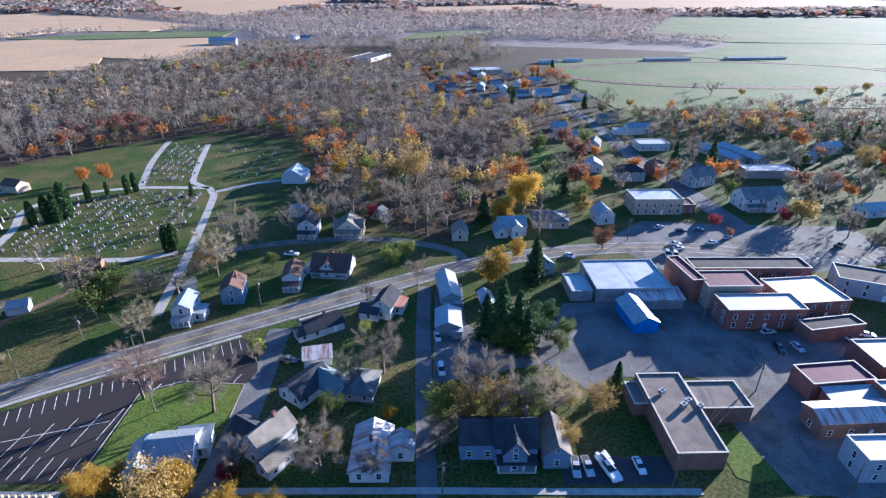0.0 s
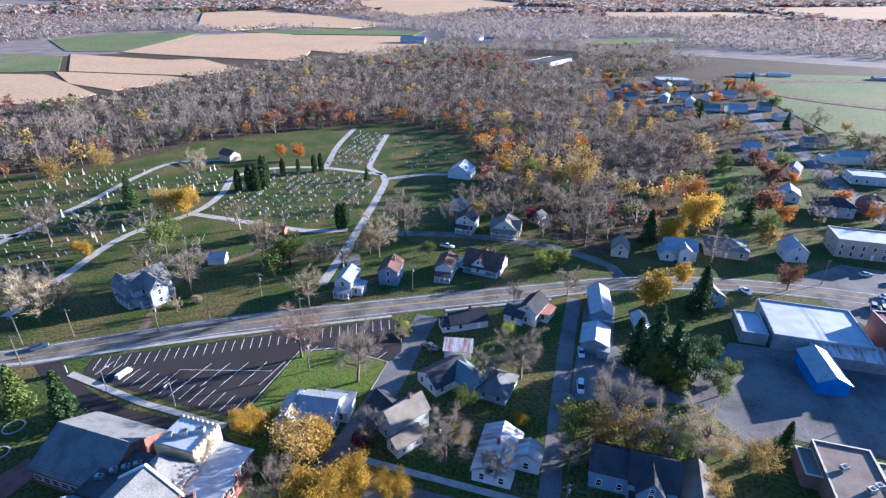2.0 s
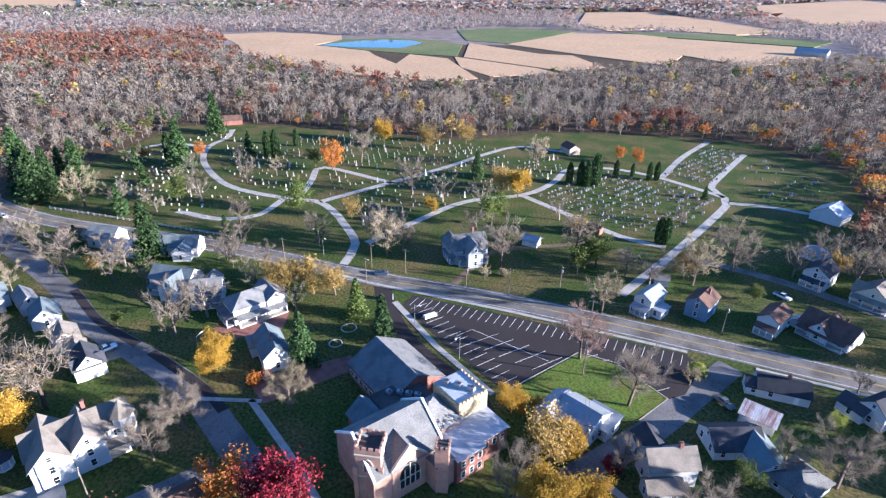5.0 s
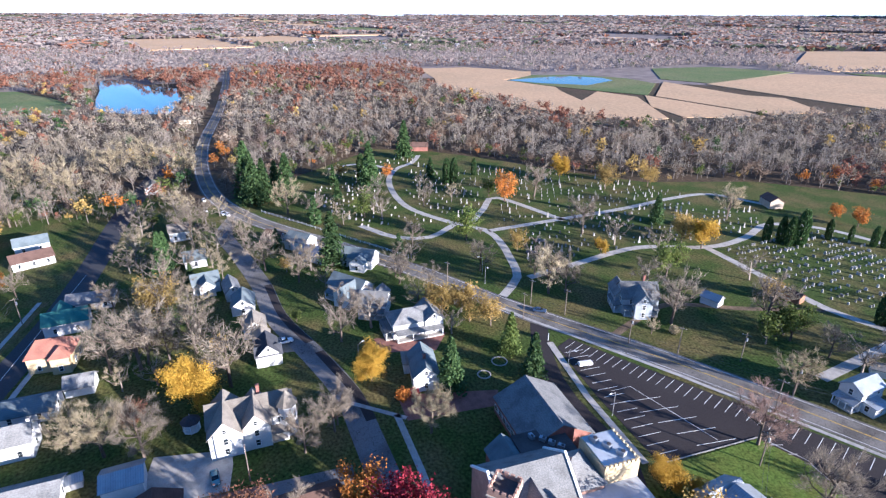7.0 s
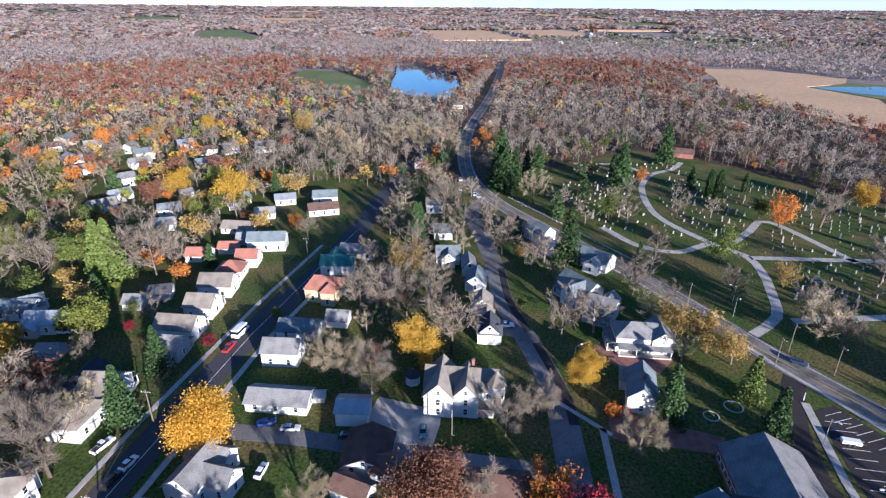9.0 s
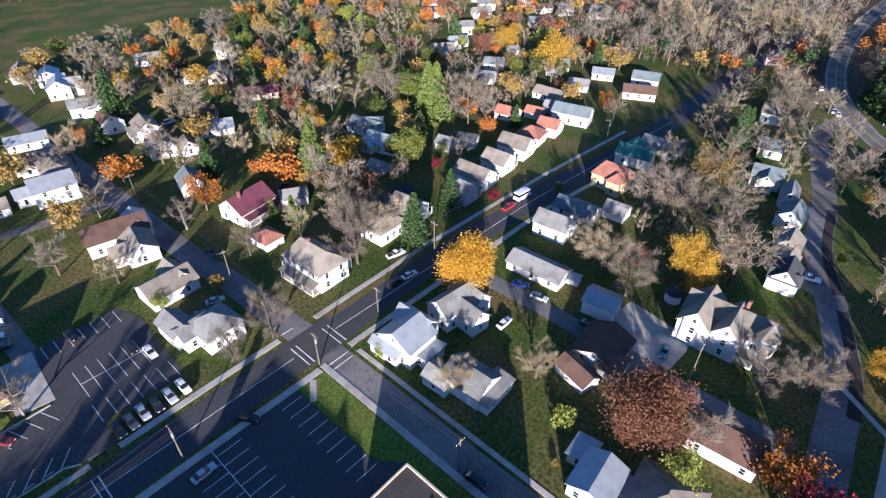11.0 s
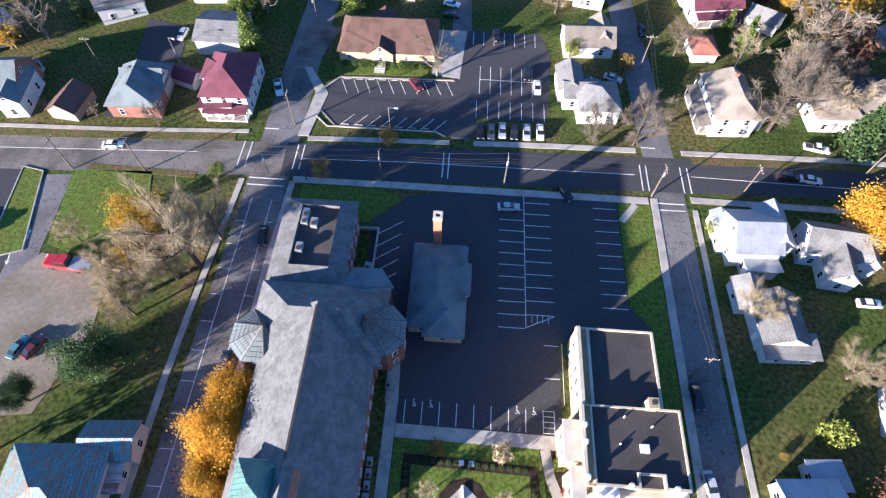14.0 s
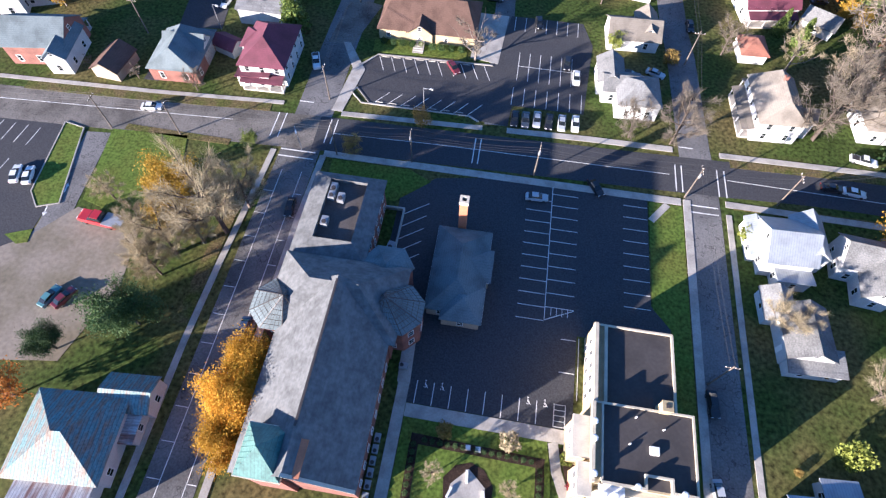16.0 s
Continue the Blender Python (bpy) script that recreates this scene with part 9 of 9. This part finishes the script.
vehicle("car", "grey", -9.8, -86.1, 91)
vehicle("car", "silver", -12.3, -86.6, 90)
vehicle("car", "black", -15.0, -86.4, 88)
vehicle("car", "silver", -17.8, -86.5, 89)
vehicle("car", "white", -20.8, -86.8, 90)
vehicle("car", "black", -18.2, -105.9, 87)
vehicle("car", "white", -20.5, -101.3, 90)
vehicle("car", "black", -10.6, -119.6, 98)
vehicle("car", "black", 1.7, -127.4, 176)
vehicle("car", "maroon", 8.4, -99.8, 124)
vehicle("pickup", "white", 40.8, -96.1, 110)
vehicle("car", "white", 72.6, -75.6, -172)
vehicle("car", "black", 34.5, -54.7, 95)
vehicle("car", "navy", 34.7, -28.5, 93)
vehicle("car", "teal", 70.9, -28.8, -106)
vehicle("car", "maroon", 68.3, -29.0, -114)
vehicle("flatbed", "red", 69.6, -45.5, -5)
vehicle("car", "white", 91.8, -53.2, -74)
vehicle("car", "white", 89.1, -53.3, -74)
vehicle("car", "black", -45.6, -28.5, 95)
vehicle("car", "black", -82.9, -141.5, -168)
vehicle("car", "black", -74.1, -78.2, 177)
vehicle("car", "black", -32.9, -104.9, 175)
vehicle("car", "black", -48.3, -125.2, 92)
vehicle("car", "grey", -46.8, -99.3, 99)
vehicle("car", "silver", -45.3, -14.5, 98)
vehicle("car", "blue", -45.0, -9.4, 99)
vehicle("car", "white", 69.4, -113.4, 86)


# ---- poles, lamps and wires ----
POLE = Mesh().tube((0, 0, 0), (0, 0, 9.6), 0.17, 0.11, 8).data("pole", M["wood_pole"])
ARM = Mesh().box(-1.2, -0.06, 8.8, 1.2, 0.06, 8.95).data("crossarm", M["wood_pole"])
PINS = Mesh().tube((-1.05, 0, 8.95), (-1.05, 0, 9.15), 0.05, 0.04, 6).tube((-0.4, 0, 8.95), (-0.4, 0, 9.15), 0.05, 0.04, 6).tube((0.4, 0, 8.95), (0.4, 0, 9.15), 0.05, 0.04, 6).tube((1.05, 0, 8.95), (1.05, 0, 9.15), 0.05, 0.04, 6).data("insulators", M["trim_white"])
CAN = Mesh().tube((0.3, 0, 7.0), (0.3, 0, 7.9), 0.24, 0.24, 10).tube((0.3, 0, 7.9), (0.3, 0, 8.05), 0.24, 0.12, 10).data("transformer", M["metal_grey"])
MAST = Mesh().tube((0, 0, 0), (0, 0, 7.2), 0.1, 0.06, 8).tube((0, 0, 7.1), (1.6, 0, 7.5), 0.05, 0.04, 6).data("mast", M["metal_grey"])
HEAD = Mesh().box(1.4, -0.16, 7.42, 2.2, 0.16, 7.58).data("lamp_head", M["lamp_glass"])


def utility_pole(x, y):
    turn = 90 if -90 < y < -60 else 35 if y > 60 else 0
    top = thing("utility_pole", place(x, y, turn), "weathered wooden utility pole with a crossarm", "utility pole", "utility poles")
    part("pole", POLE, None, top)
    a = part("crossarm", ARM, None, top)
    part("insulators", PINS, None, a, "white insulators")
    if int(x + y) % 3 == 0:
        part("transformer", CAN, None, top, "grey transformer can")
    return top


def street_lamp(x, y):
    top = thing("street_lamp", place(x, y, (x * 13) % 360), "slim grey street lamp with a curved arm", "street lamp", "street lamps")
    part("mast", MAST, None, top)
    part("lamp_head", HEAD, None, top)
    return top


def wire(a, b, z=9.1, sag=0.9, side=0.0):
    a, b = Vector((*a, z)), Vector((*b, z))
    d = (b - a).normalized()
    off = Vector((-d.y, d.x, 0)) * side
    m = Mesh()
    w = Vector((-d.y, d.x, 0)) * 0.022
    u = Vector((0, 0, 0.022))
    for i in range(9):
        t = i / 8
        p = a + (b - a) * t + off - Vector((0, 0, sag * 4 * t * (1 - t)))
        m.v += [tuple(p + q) for q in (w, u, -w, -u)]
        m.f += [(4 * i - 4 + k, 4 * i - 4 + (k + 1) % 4, 4 * i + (k + 1) % 4, 4 * i + k) for k in range(4)] if i else []
    return tagged(part("power_line", m, M["wire"]), "thin sagging black power line between poles", "power line", "power lines")


utility_pole(-147.1, 83.1)
utility_pole(-136.9, 90.6)
utility_pole(-139.0, 76.3)
utility_pole(-105.9, 110.3)
utility_pole(-80.9, 126.3)
utility_pole(-77.8, 116.7)
street_lamp(-108.8, 75.3)
street_lamp(-88.9, 76.3)
utility_pole(-64.6, 97.9)
utility_pole(-46.7, 76.8)
utility_pole(-23.1, 80.6)
utility_pole(4.6, 73.7)
utility_pole(84.9, 104.8)
utility_pole(52.3, 75.6)
utility_pole(82.8, 132.5)
utility_pole(87.2, 73.0)
utility_pole(-44.8, 187.4)
utility_pole(-10.7, 187.3)
utility_pole(-53.3, 146.3)
utility_pole(80.1, 194.7)
street_lamp(-129.3, 20.2)
street_lamp(-173.9, 75.9)
utility_pole(-95.2, -9.4)
utility_pole(-115.5, 100.2)
utility_pole(-97.4, 125.2)
utility_pole(-91.5, -80.9)
utility_pole(-185.4, -78.6)
street_lamp(-166.0, 73.8)
utility_pole(-169.4, 60.2)
utility_pole(78.9, -68.7)
utility_pole(84.4, -99.2)
utility_pole(63.6, -69.4)
street_lamp(67.2, -103.6)
utility_pole(12.9, -70.5)
utility_pole(-12.8, -71.4)
utility_pole(-43.8, -71.0)
utility_pole(-62.5, -72.3)
utility_pole(34.7, -85.3)
utility_pole(28.9, -69.7)
street_lamp(12.9, -85.0)
street_lamp(36.7, -69.8)
utility_pole(35.8, -120.2)
utility_pole(-46.3, -111.3)
utility_pole(-45.3, -32.0)
utility_pole(-47.1, -167.8)

SOUTH_LINE = [(130, -66.5), (78.9, -68.7), (63.6, -69.4), (28.9, -69.7), (12.9, -70.5), (-12.8, -71.4), (-43.8, -71.0), (-62.5, -72.3), (-91.5, -80.9), (-185.4, -78.6)]
for a, b in zip(SOUTH_LINE, SOUTH_LINE[1:]):
    for s in (-1.05, -0.4, 1.05):
        wire(a, b, 9.1, 0.7, s)
    wire(a, b, 7.2, 0.6)
NORTH_LINE = [(-169.4, 60.2), (-139, 76.3), (-77.8, 116.7), (-53.3, 146.3), (-10.7, 187.3)]
for a, b in zip(NORTH_LINE, NORTH_LINE[1:]):
    for s in (-1.05, 0.4):
        wire(a, b, 9.1, 0.9, s)
EAST_LINE = [(52.3, 75.6), (84.9, 104.8), (82.8, 132.5), (80.1, 194.7)]
for a, b in zip(EAST_LINE, EAST_LINE[1:]):
    for s in (-1.05, 0.4, 1.05):
        wire(a, b, 9.1, 0.8, s)
for a, b in (((-43.8, -71), (-45.3, -32)), ((-43.8, -71), (-46.3, -111.3)), ((-46.3, -111.3), (-47.1, -167.8)), ((34.7, -85.3), (35.8, -120.2)), ((4.6, 73.7), (52.3, 75.6)), ((-46.7, 76.8), (4.6, 73.7)),
             ((-46.7, 76.8), (-64.6, 97.9)), ((-23.1, 80.6), (-46.7, 76.8))):
    wire(a, b, 9.1, 0.8, 0.4)
    wire(a, b, 9.1, 0.8, -0.4)


# ---- the graves ----
def tablet(w, h, t, kind):
    m = Mesh()
    m.box(-w / 2 - 0.1, -t / 2 - 0.1, 0, w / 2 + 0.1, t / 2 + 0.1, 0.15)
    if kind == "round":
        pts = [(-w / 2, 0.15), (w / 2, 0.15)] + [(w / 2 * math.cos(math.pi * i / 6), h - w / 2 + w / 2 * math.sin(math.pi * i / 6)) for i in range(7)]
        n = len(pts)
        m.add([(x, -t / 2, z) for x, z in pts] + [(x, t / 2, z) for x, z in pts],
              [tuple(range(n)), tuple(range(2 * n - 1, n - 1, -1))] + [(i, i + n, (i + 1) % n + n, (i + 1) % n) for i in range(n)])
    elif kind == "obelisk":
        m.box(-0.4, -0.4, 0.15, 0.4, 0.4, 0.8)
        m.add([(-0.28, -0.28, 0.8), (0.28, -0.28, 0.8), (0.28, 0.28, 0.8), (-0.28, 0.28, 0.8), (-0.17, -0.17, h - 0.3), (0.17, -0.17, h - 0.3), (0.17, 0.17, h - 0.3), (-0.17, 0.17, h - 0.3), (0, 0, h)],
              [(0, 1, 5, 4), (1, 2, 6, 5), (2, 3, 7, 6), (3, 0, 4, 7), (4, 5, 8), (5, 6, 8), (6, 7, 8), (7, 4, 8)])
    else:
        m.box(-w / 2, -t / 2, 0.15, w / 2, t / 2, h)
    return m


STONES = [tablet(0.9, 1.0, 0.25, "block"), tablet(0.7, 1.2, 0.2, "round"), tablet(1.3, 0.9, 0.3, "block"), tablet(0.6, 0.8, 0.18, "round"), tablet(0.9, 3.0, 0.9, "obelisk")]
STONE_DATA = [s.data("gravestone", M["stone"]) for s in STONES]
STONE_WORDS = ["low pale granite headstone", "round-topped pale headstone", "wide pale granite headstone", "small round-topped headstone", "tall pale stone obelisk"]
GRAVES = [([(-166, 184), (-116, 183), (-101, 200), (-110, 248), (-140, 252), (-166, 243), (-176, 228), (-166, 205)], 94, 4.6, 2.3, 0.72, 0.0),
          ([(-148, 262), (-124, 270), (-143, 334), (-163, 338)], 92, 4.2, 2.6, 0.7, 0.0), ([(-120, 268), (-78, 274), (-95, 330), (-136, 336)], 92, 6.5, 4.5, 0.3, 0.0),
          ([(-174, 98), (-213, 100), (-217, 130), (-222, 172), (-226, 208), (-200, 238), (-186, 226), (-174, 200), (-180, 150), (-176, 118)], 80, 5.2, 3.4, 0.62, 0.1),
          ([(-222, 100), (-240, 110), (-258, 121), (-222, 135)], 70, 5.5, 3.6, 0.6, 0.15), ([(-226, 142), (-262, 126), (-300, 110), (-330, 120), (-318, 160), (-270, 200), (-234, 224)], 65, 5.8, 3.8, 0.6, 0.12),
          ([(-234, 90), (-262, 76), (-304, 76), (-334, 88), (-345, 104), (-300, 104), (-262, 114)], 60, 5.4, 3.4, 0.62, 0.12),
          ([(-225, 50), (-236, 76), (-262, 62), (-300, 62), (-338, 72), (-350, 50), (-320, 30), (-280, 22), (-250, 36)], 50, 5.6, 3.5, 0.6, 0.1),
          ([(-345, 96), (-366, 104), (-376, 90), (-355, 68)], 60, 5.4, 3.4, 0.5, 0.1), ([(-160, 94), (-170, 116), (-178, 118), (-172, 98)], 80, 5, 3.2, 0.5, 0.1)]


def graves():
    rng = random.Random(11)
    spots = []
    for poly, turn, row, step, share, tall in GRAVES:
        u = Vector((math.cos(radians(turn)), math.sin(radians(turn))))
        v = Vector((-u.y, u.x))
        c = sum((Vector(p) for p in poly), Vector((0, 0))) / len(poly)
        for i in range(-20, 21):
            for j in range(-35, 36):
                p = c + v * (i * row + rng.uniform(-0.3, 0.3)) + u * (j * step + rng.uniform(-0.7, 0.7))
                q, k = rng.random(), rng.random()
                if q < share and inside(p.x, p.y, poly) and not any((p.x - a) ** 2 + (p.y - b) ** 2 < 2 for a, b in TREE_SPOTS):
                    spots.append((p.x, p.y, turn + 90 + rng.uniform(-4, 4), 4 if k < tall else int(k * 97) % 4, rng.uniform(0.8, 1.25)))
    spots.sort(key=lambda s: math.hypot(s[0], s[1]))
    for x, y, a, k, s in spots[:290]:
        ob = part("gravestone", STONE_DATA[k], None, None, m=place(x, y, a, 0.0, s))
        tagged(ob, STONE_WORDS[k] + " standing on mown grass", "gravestone", "gravestones")
    rest = Mesh()
    for x, y, a, k, s in spots[290:]:
        m = place(x, y, a, 0.0, s)
        rest.add([m @ Vector(p) for p in STONES[k].v], STONES[k].f)
    tagged(part("gravestones", rest, M["stone"]), "rows of pale headstones and obelisks on the cemetery grass", "gravestones", "", "stuff")


graves()


# ---- clipped hedges ----
_, (hv, hf) = bush(7, 420)
HEDGE = tri_mesh("foliage", hv * (0.16, 0.14, 0.15), hf, M["needles_light"])
HEDGE_SMALL = tri_mesh("foliage", hv * (0.09, 0.09, 0.08), hf, M["needles"])


def hedge_bush(x, y, data, label):
    tagged(part("hedge_bush", data, None, None, m=place(x, y, (x * 50) % 360, 0.08)), label, "hedge", "clipped hedge bushes")


for i in range(4):
    hedge_bush(22.8 - i * 1.8, -106.2, HEDGE, "clipped green hedge bush below the bank wall")
    hedge_bush(13.2 - i * 1.8, -106.2, HEDGE, "clipped green hedge bush below the bank wall")
for i in range(14):
    hedge_bush(0.4 - i * 1.25 - (0.8 if i > 5 else 0), -15.3 + 0.04 * i, HEDGE_SMALL, "low dark box bush edging the memorial garden")
for i in range(8):
    hedge_bush(2.0, -14.4 + i * 1.2, HEDGE_SMALL, "low dark box bush edging the memorial garden")
    hedge_bush(-18.1, -13.6 + i * 1.2, HEDGE_SMALL, "low dark box bush edging the memorial garden")
MULCH = "dark mulch bed edging the memorial garden"
for pts in ([(2.6, -16.2), (-18.8, -15.5), (-18.7, -14.0), (2.6, -14.6)], [(2.7, -14.58), (1.3, -14.56), (1.1, -2), (2.5, -2)], [(-17.4, -13.98), (-18.8, -13.98), (-19.2, -2), (-17.8, -2)],
            [(-3.4, -10.4), (-5, -12.4), (-7.4, -13.2), (-9.6, -12.4), (-11.2, -10.2), (-11, -6), (-4, -6)], [(-20.8, -17.6), (-23.6, -17.6), (-23.7, -10.6), (-22.9, -10.4)]):
    sheet("garden_bed", pts, M["mulch"], 0.13, MULCH, "garden bed")
sheet("plaza", [(-4.6, -9.6), (-7.2, -12.2), (-10.0, -9.8), (-10.2, -5), (-4.4, -5)], M["concrete"], 0.16, "wedge of pale paving in the memorial garden", "plaza")
for x, y in ((-6.6, -15.3), (-8.2, -15.25)):
    plaque = thing("plaque_stone", place(x, y, 4, 0.13), "low square granite marker in the mulch bed", "marker", "markers of the memorial garden")
    part("base", Mesh().box(-0.45, -0.45, 0, 0.45, 0.45, 0.25), M["stone"], plaque)
    part("tablet", Mesh().slab([(-0.36, -0.36, 0.28), (0.36, -0.36, 0.28), (0.36, 0.36, 0.5), (-0.36, 0.36, 0.5)], 0.1), M["trim_white"], plaque, "pale tilted tablet")
for a, b in (((-6.9, -12.0), (-7.1, -10.0)), ((-4.9, -9.2), (-4.3, -7.6)), ((-9.7, -9.4), (-10.1, -7.8))):
    tagged(part("garden_curb", ribbon([Vector(a), Vector(b)], 0.35, 0.5), M["trim_white"]), "short white garden curb beside the paving", "curb", "", "structure")
tree("P", -12.9, -17.0, 3.2)
tree("G", -2.5, -17.2, 2.6)
tree("P", -1.6, -10.4, 4.9)
tree("P", -13.2, -9.8, 4.6)
tree("L", -22.0, -16.0, 2.2)
tree("R", -23.3, -12.0, 2.3)
tree("R", -25.1, -9.0, 2.4)
tree("L", -26.9, -9.0, 2.0)

# ---- gazebo, trailer, sign and garden rings ----
def gazebo(x, y):
    top = thing("gazebo", place(x, y), "small white eight-sided gazebo with a dark roof", "gazebo")
    corners = [(2.0 * math.cos(radians(45 * i)), 2.0 * math.sin(radians(45 * i))) for i in range(8)]
    part("deck", Mesh().prism(corners, 0, 0.35), M["trim_white"], top)
    for cx, cy in corners:
        part("post", Mesh().box(cx * 0.93 - 0.09, cy * 0.93 - 0.09, 0.35, cx * 0.93 + 0.09, cy * 0.93 + 0.09, 2.6), M["trim_white"], top)
    rail = Mesh()
    for (ax, ay), (bx, by) in list(zip(corners, corners[1:] + corners[:1]))[1:]:
        rail.tube((ax * 0.93, ay * 0.93, 1.15), (bx * 0.93, by * 0.93, 1.15), 0.05, 0.05, 4)
    part("railing", rail, M["trim_white"], top)
    eave = [(cx * 1.2, cy * 1.2, 2.6) for cx, cy in corners]
    part("roof", Mesh().add(eave + [(0, 0, 4.3)], [(i, (i + 1) % 8, 8) for i in range(8)] + [tuple(range(7, -1, -1))]), M["shingle_dark"], top)
    part("finial", Mesh().tube((0, 0, 4.25), (0, 0, 4.8), 0.08, 0.02, 6), M["trim_white"], top)


def cargo_trailer(x, y, yaw):
    top = thing("trailer", place(x, y, yaw, 0.055), "white box trailer parked on the dark asphalt", "trailer")
    part("body", Mesh().box(-2.0, -0.8, 0.4, 2.0, 0.8, 1.15).box(-1.9, -0.7, 1.15, 1.9, 0.7, 1.22), M["trim_white"], top)
    part("drawbar", Mesh().tube((2.2, 0, 0.5), (3.3, 0, 0.45), 0.06, 0.05, 6).tube((3.2, 0, 0), (3.2, 0, 0.5), 0.05, 0.05, 6), M["trim_dark"], top)
    for sx in (-0.5, 0.5):
        for sy in (-1.02, 1.02):
            part("wheel", Mesh().tube((sx, sy - 0.1, 0.33), (sx, sy + 0.1, 0.33), 0.33, 0.33, 14), M["rubber"], top)


gazebo(-116.2, -22.6)
cargo_trailer(-109.6, 81.4, 84)
board = thing("sign", place(-124.4, 77.6, 60), "white sign board on two posts beside the parking lot", "sign")
for y in (-0.8, 0.8):
    part("post", Mesh().box(-0.05, y - 0.05, 0, 0.05, y + 0.05, 1.9), M["trim_dark"], board)
part("panel", Mesh().box(-0.1, -1.0, 0.8, 0.1, 1.0, 2.0), M["trim_white"], board)
for i, w in enumerate((1.5, 1.1, 1.3)):
    part("lettering", Mesh().box(0.1, -w / 2, 1.7 - i * 0.3, 0.115, w / 2, 1.82 - i * 0.3), M["trim_dark"], board, "dark bars of writing")
for x, y, r in ((-119.0, 59.0, 2.2), (-114.5, 52.4, 1.8)):
    ring = [Vector((x + r * math.cos(radians(15 * i)), y + r * math.sin(radians(15 * i)))) for i in range(25)]
    tagged(part("stone_ring", ribbon(ring, 0.3, 0.22), M["concrete"]), "pale stone ring edging a garden bed", "edging", "", "structure")

# ---- rail fence along the highway and hedge before the bank ----
def rail_fence(points, step=3.0):
    top = thing("rail_fence", Matrix.Identity(4), "low white rail fence between highway and cemetery", "fence")
    line = smooth_line(points, step)
    for q in line:
        part("post", FENCE_POST, None, top, m=place(q.x, q.y))
    for a, b in zip(line, line[1:]):
        for z in (0.55, 1.0):
            part("rail", Mesh().tube((a.x, a.y, z), (b.x, b.y, z), 0.06, 0.06, 4), M["trim_white"], top)
    return top


FENCE_POST = Mesh().box(-0.08, -0.08, 0, 0.08, 0.08, 1.2).box(-0.1, -0.1, 1.2, 0.1, 0.1, 1.26).data("post", M["trim_white"])
rail_fence([(-275, -3), (-246, 18.5), (-216, 40.3), (-198, 53)])
for i in range(9):
    if i not in (4,):
        tree("E2", 7.4 + i * 2.4, -106.0, 1.7)
for x, y, h in ((-23.6, -8.6, 1.8), (-36.4, -7.4, 1.7), (-26.6, -8.2, 1.7), (-40.4, -21.5, 1.3)):
    tree("R", x, y, h)
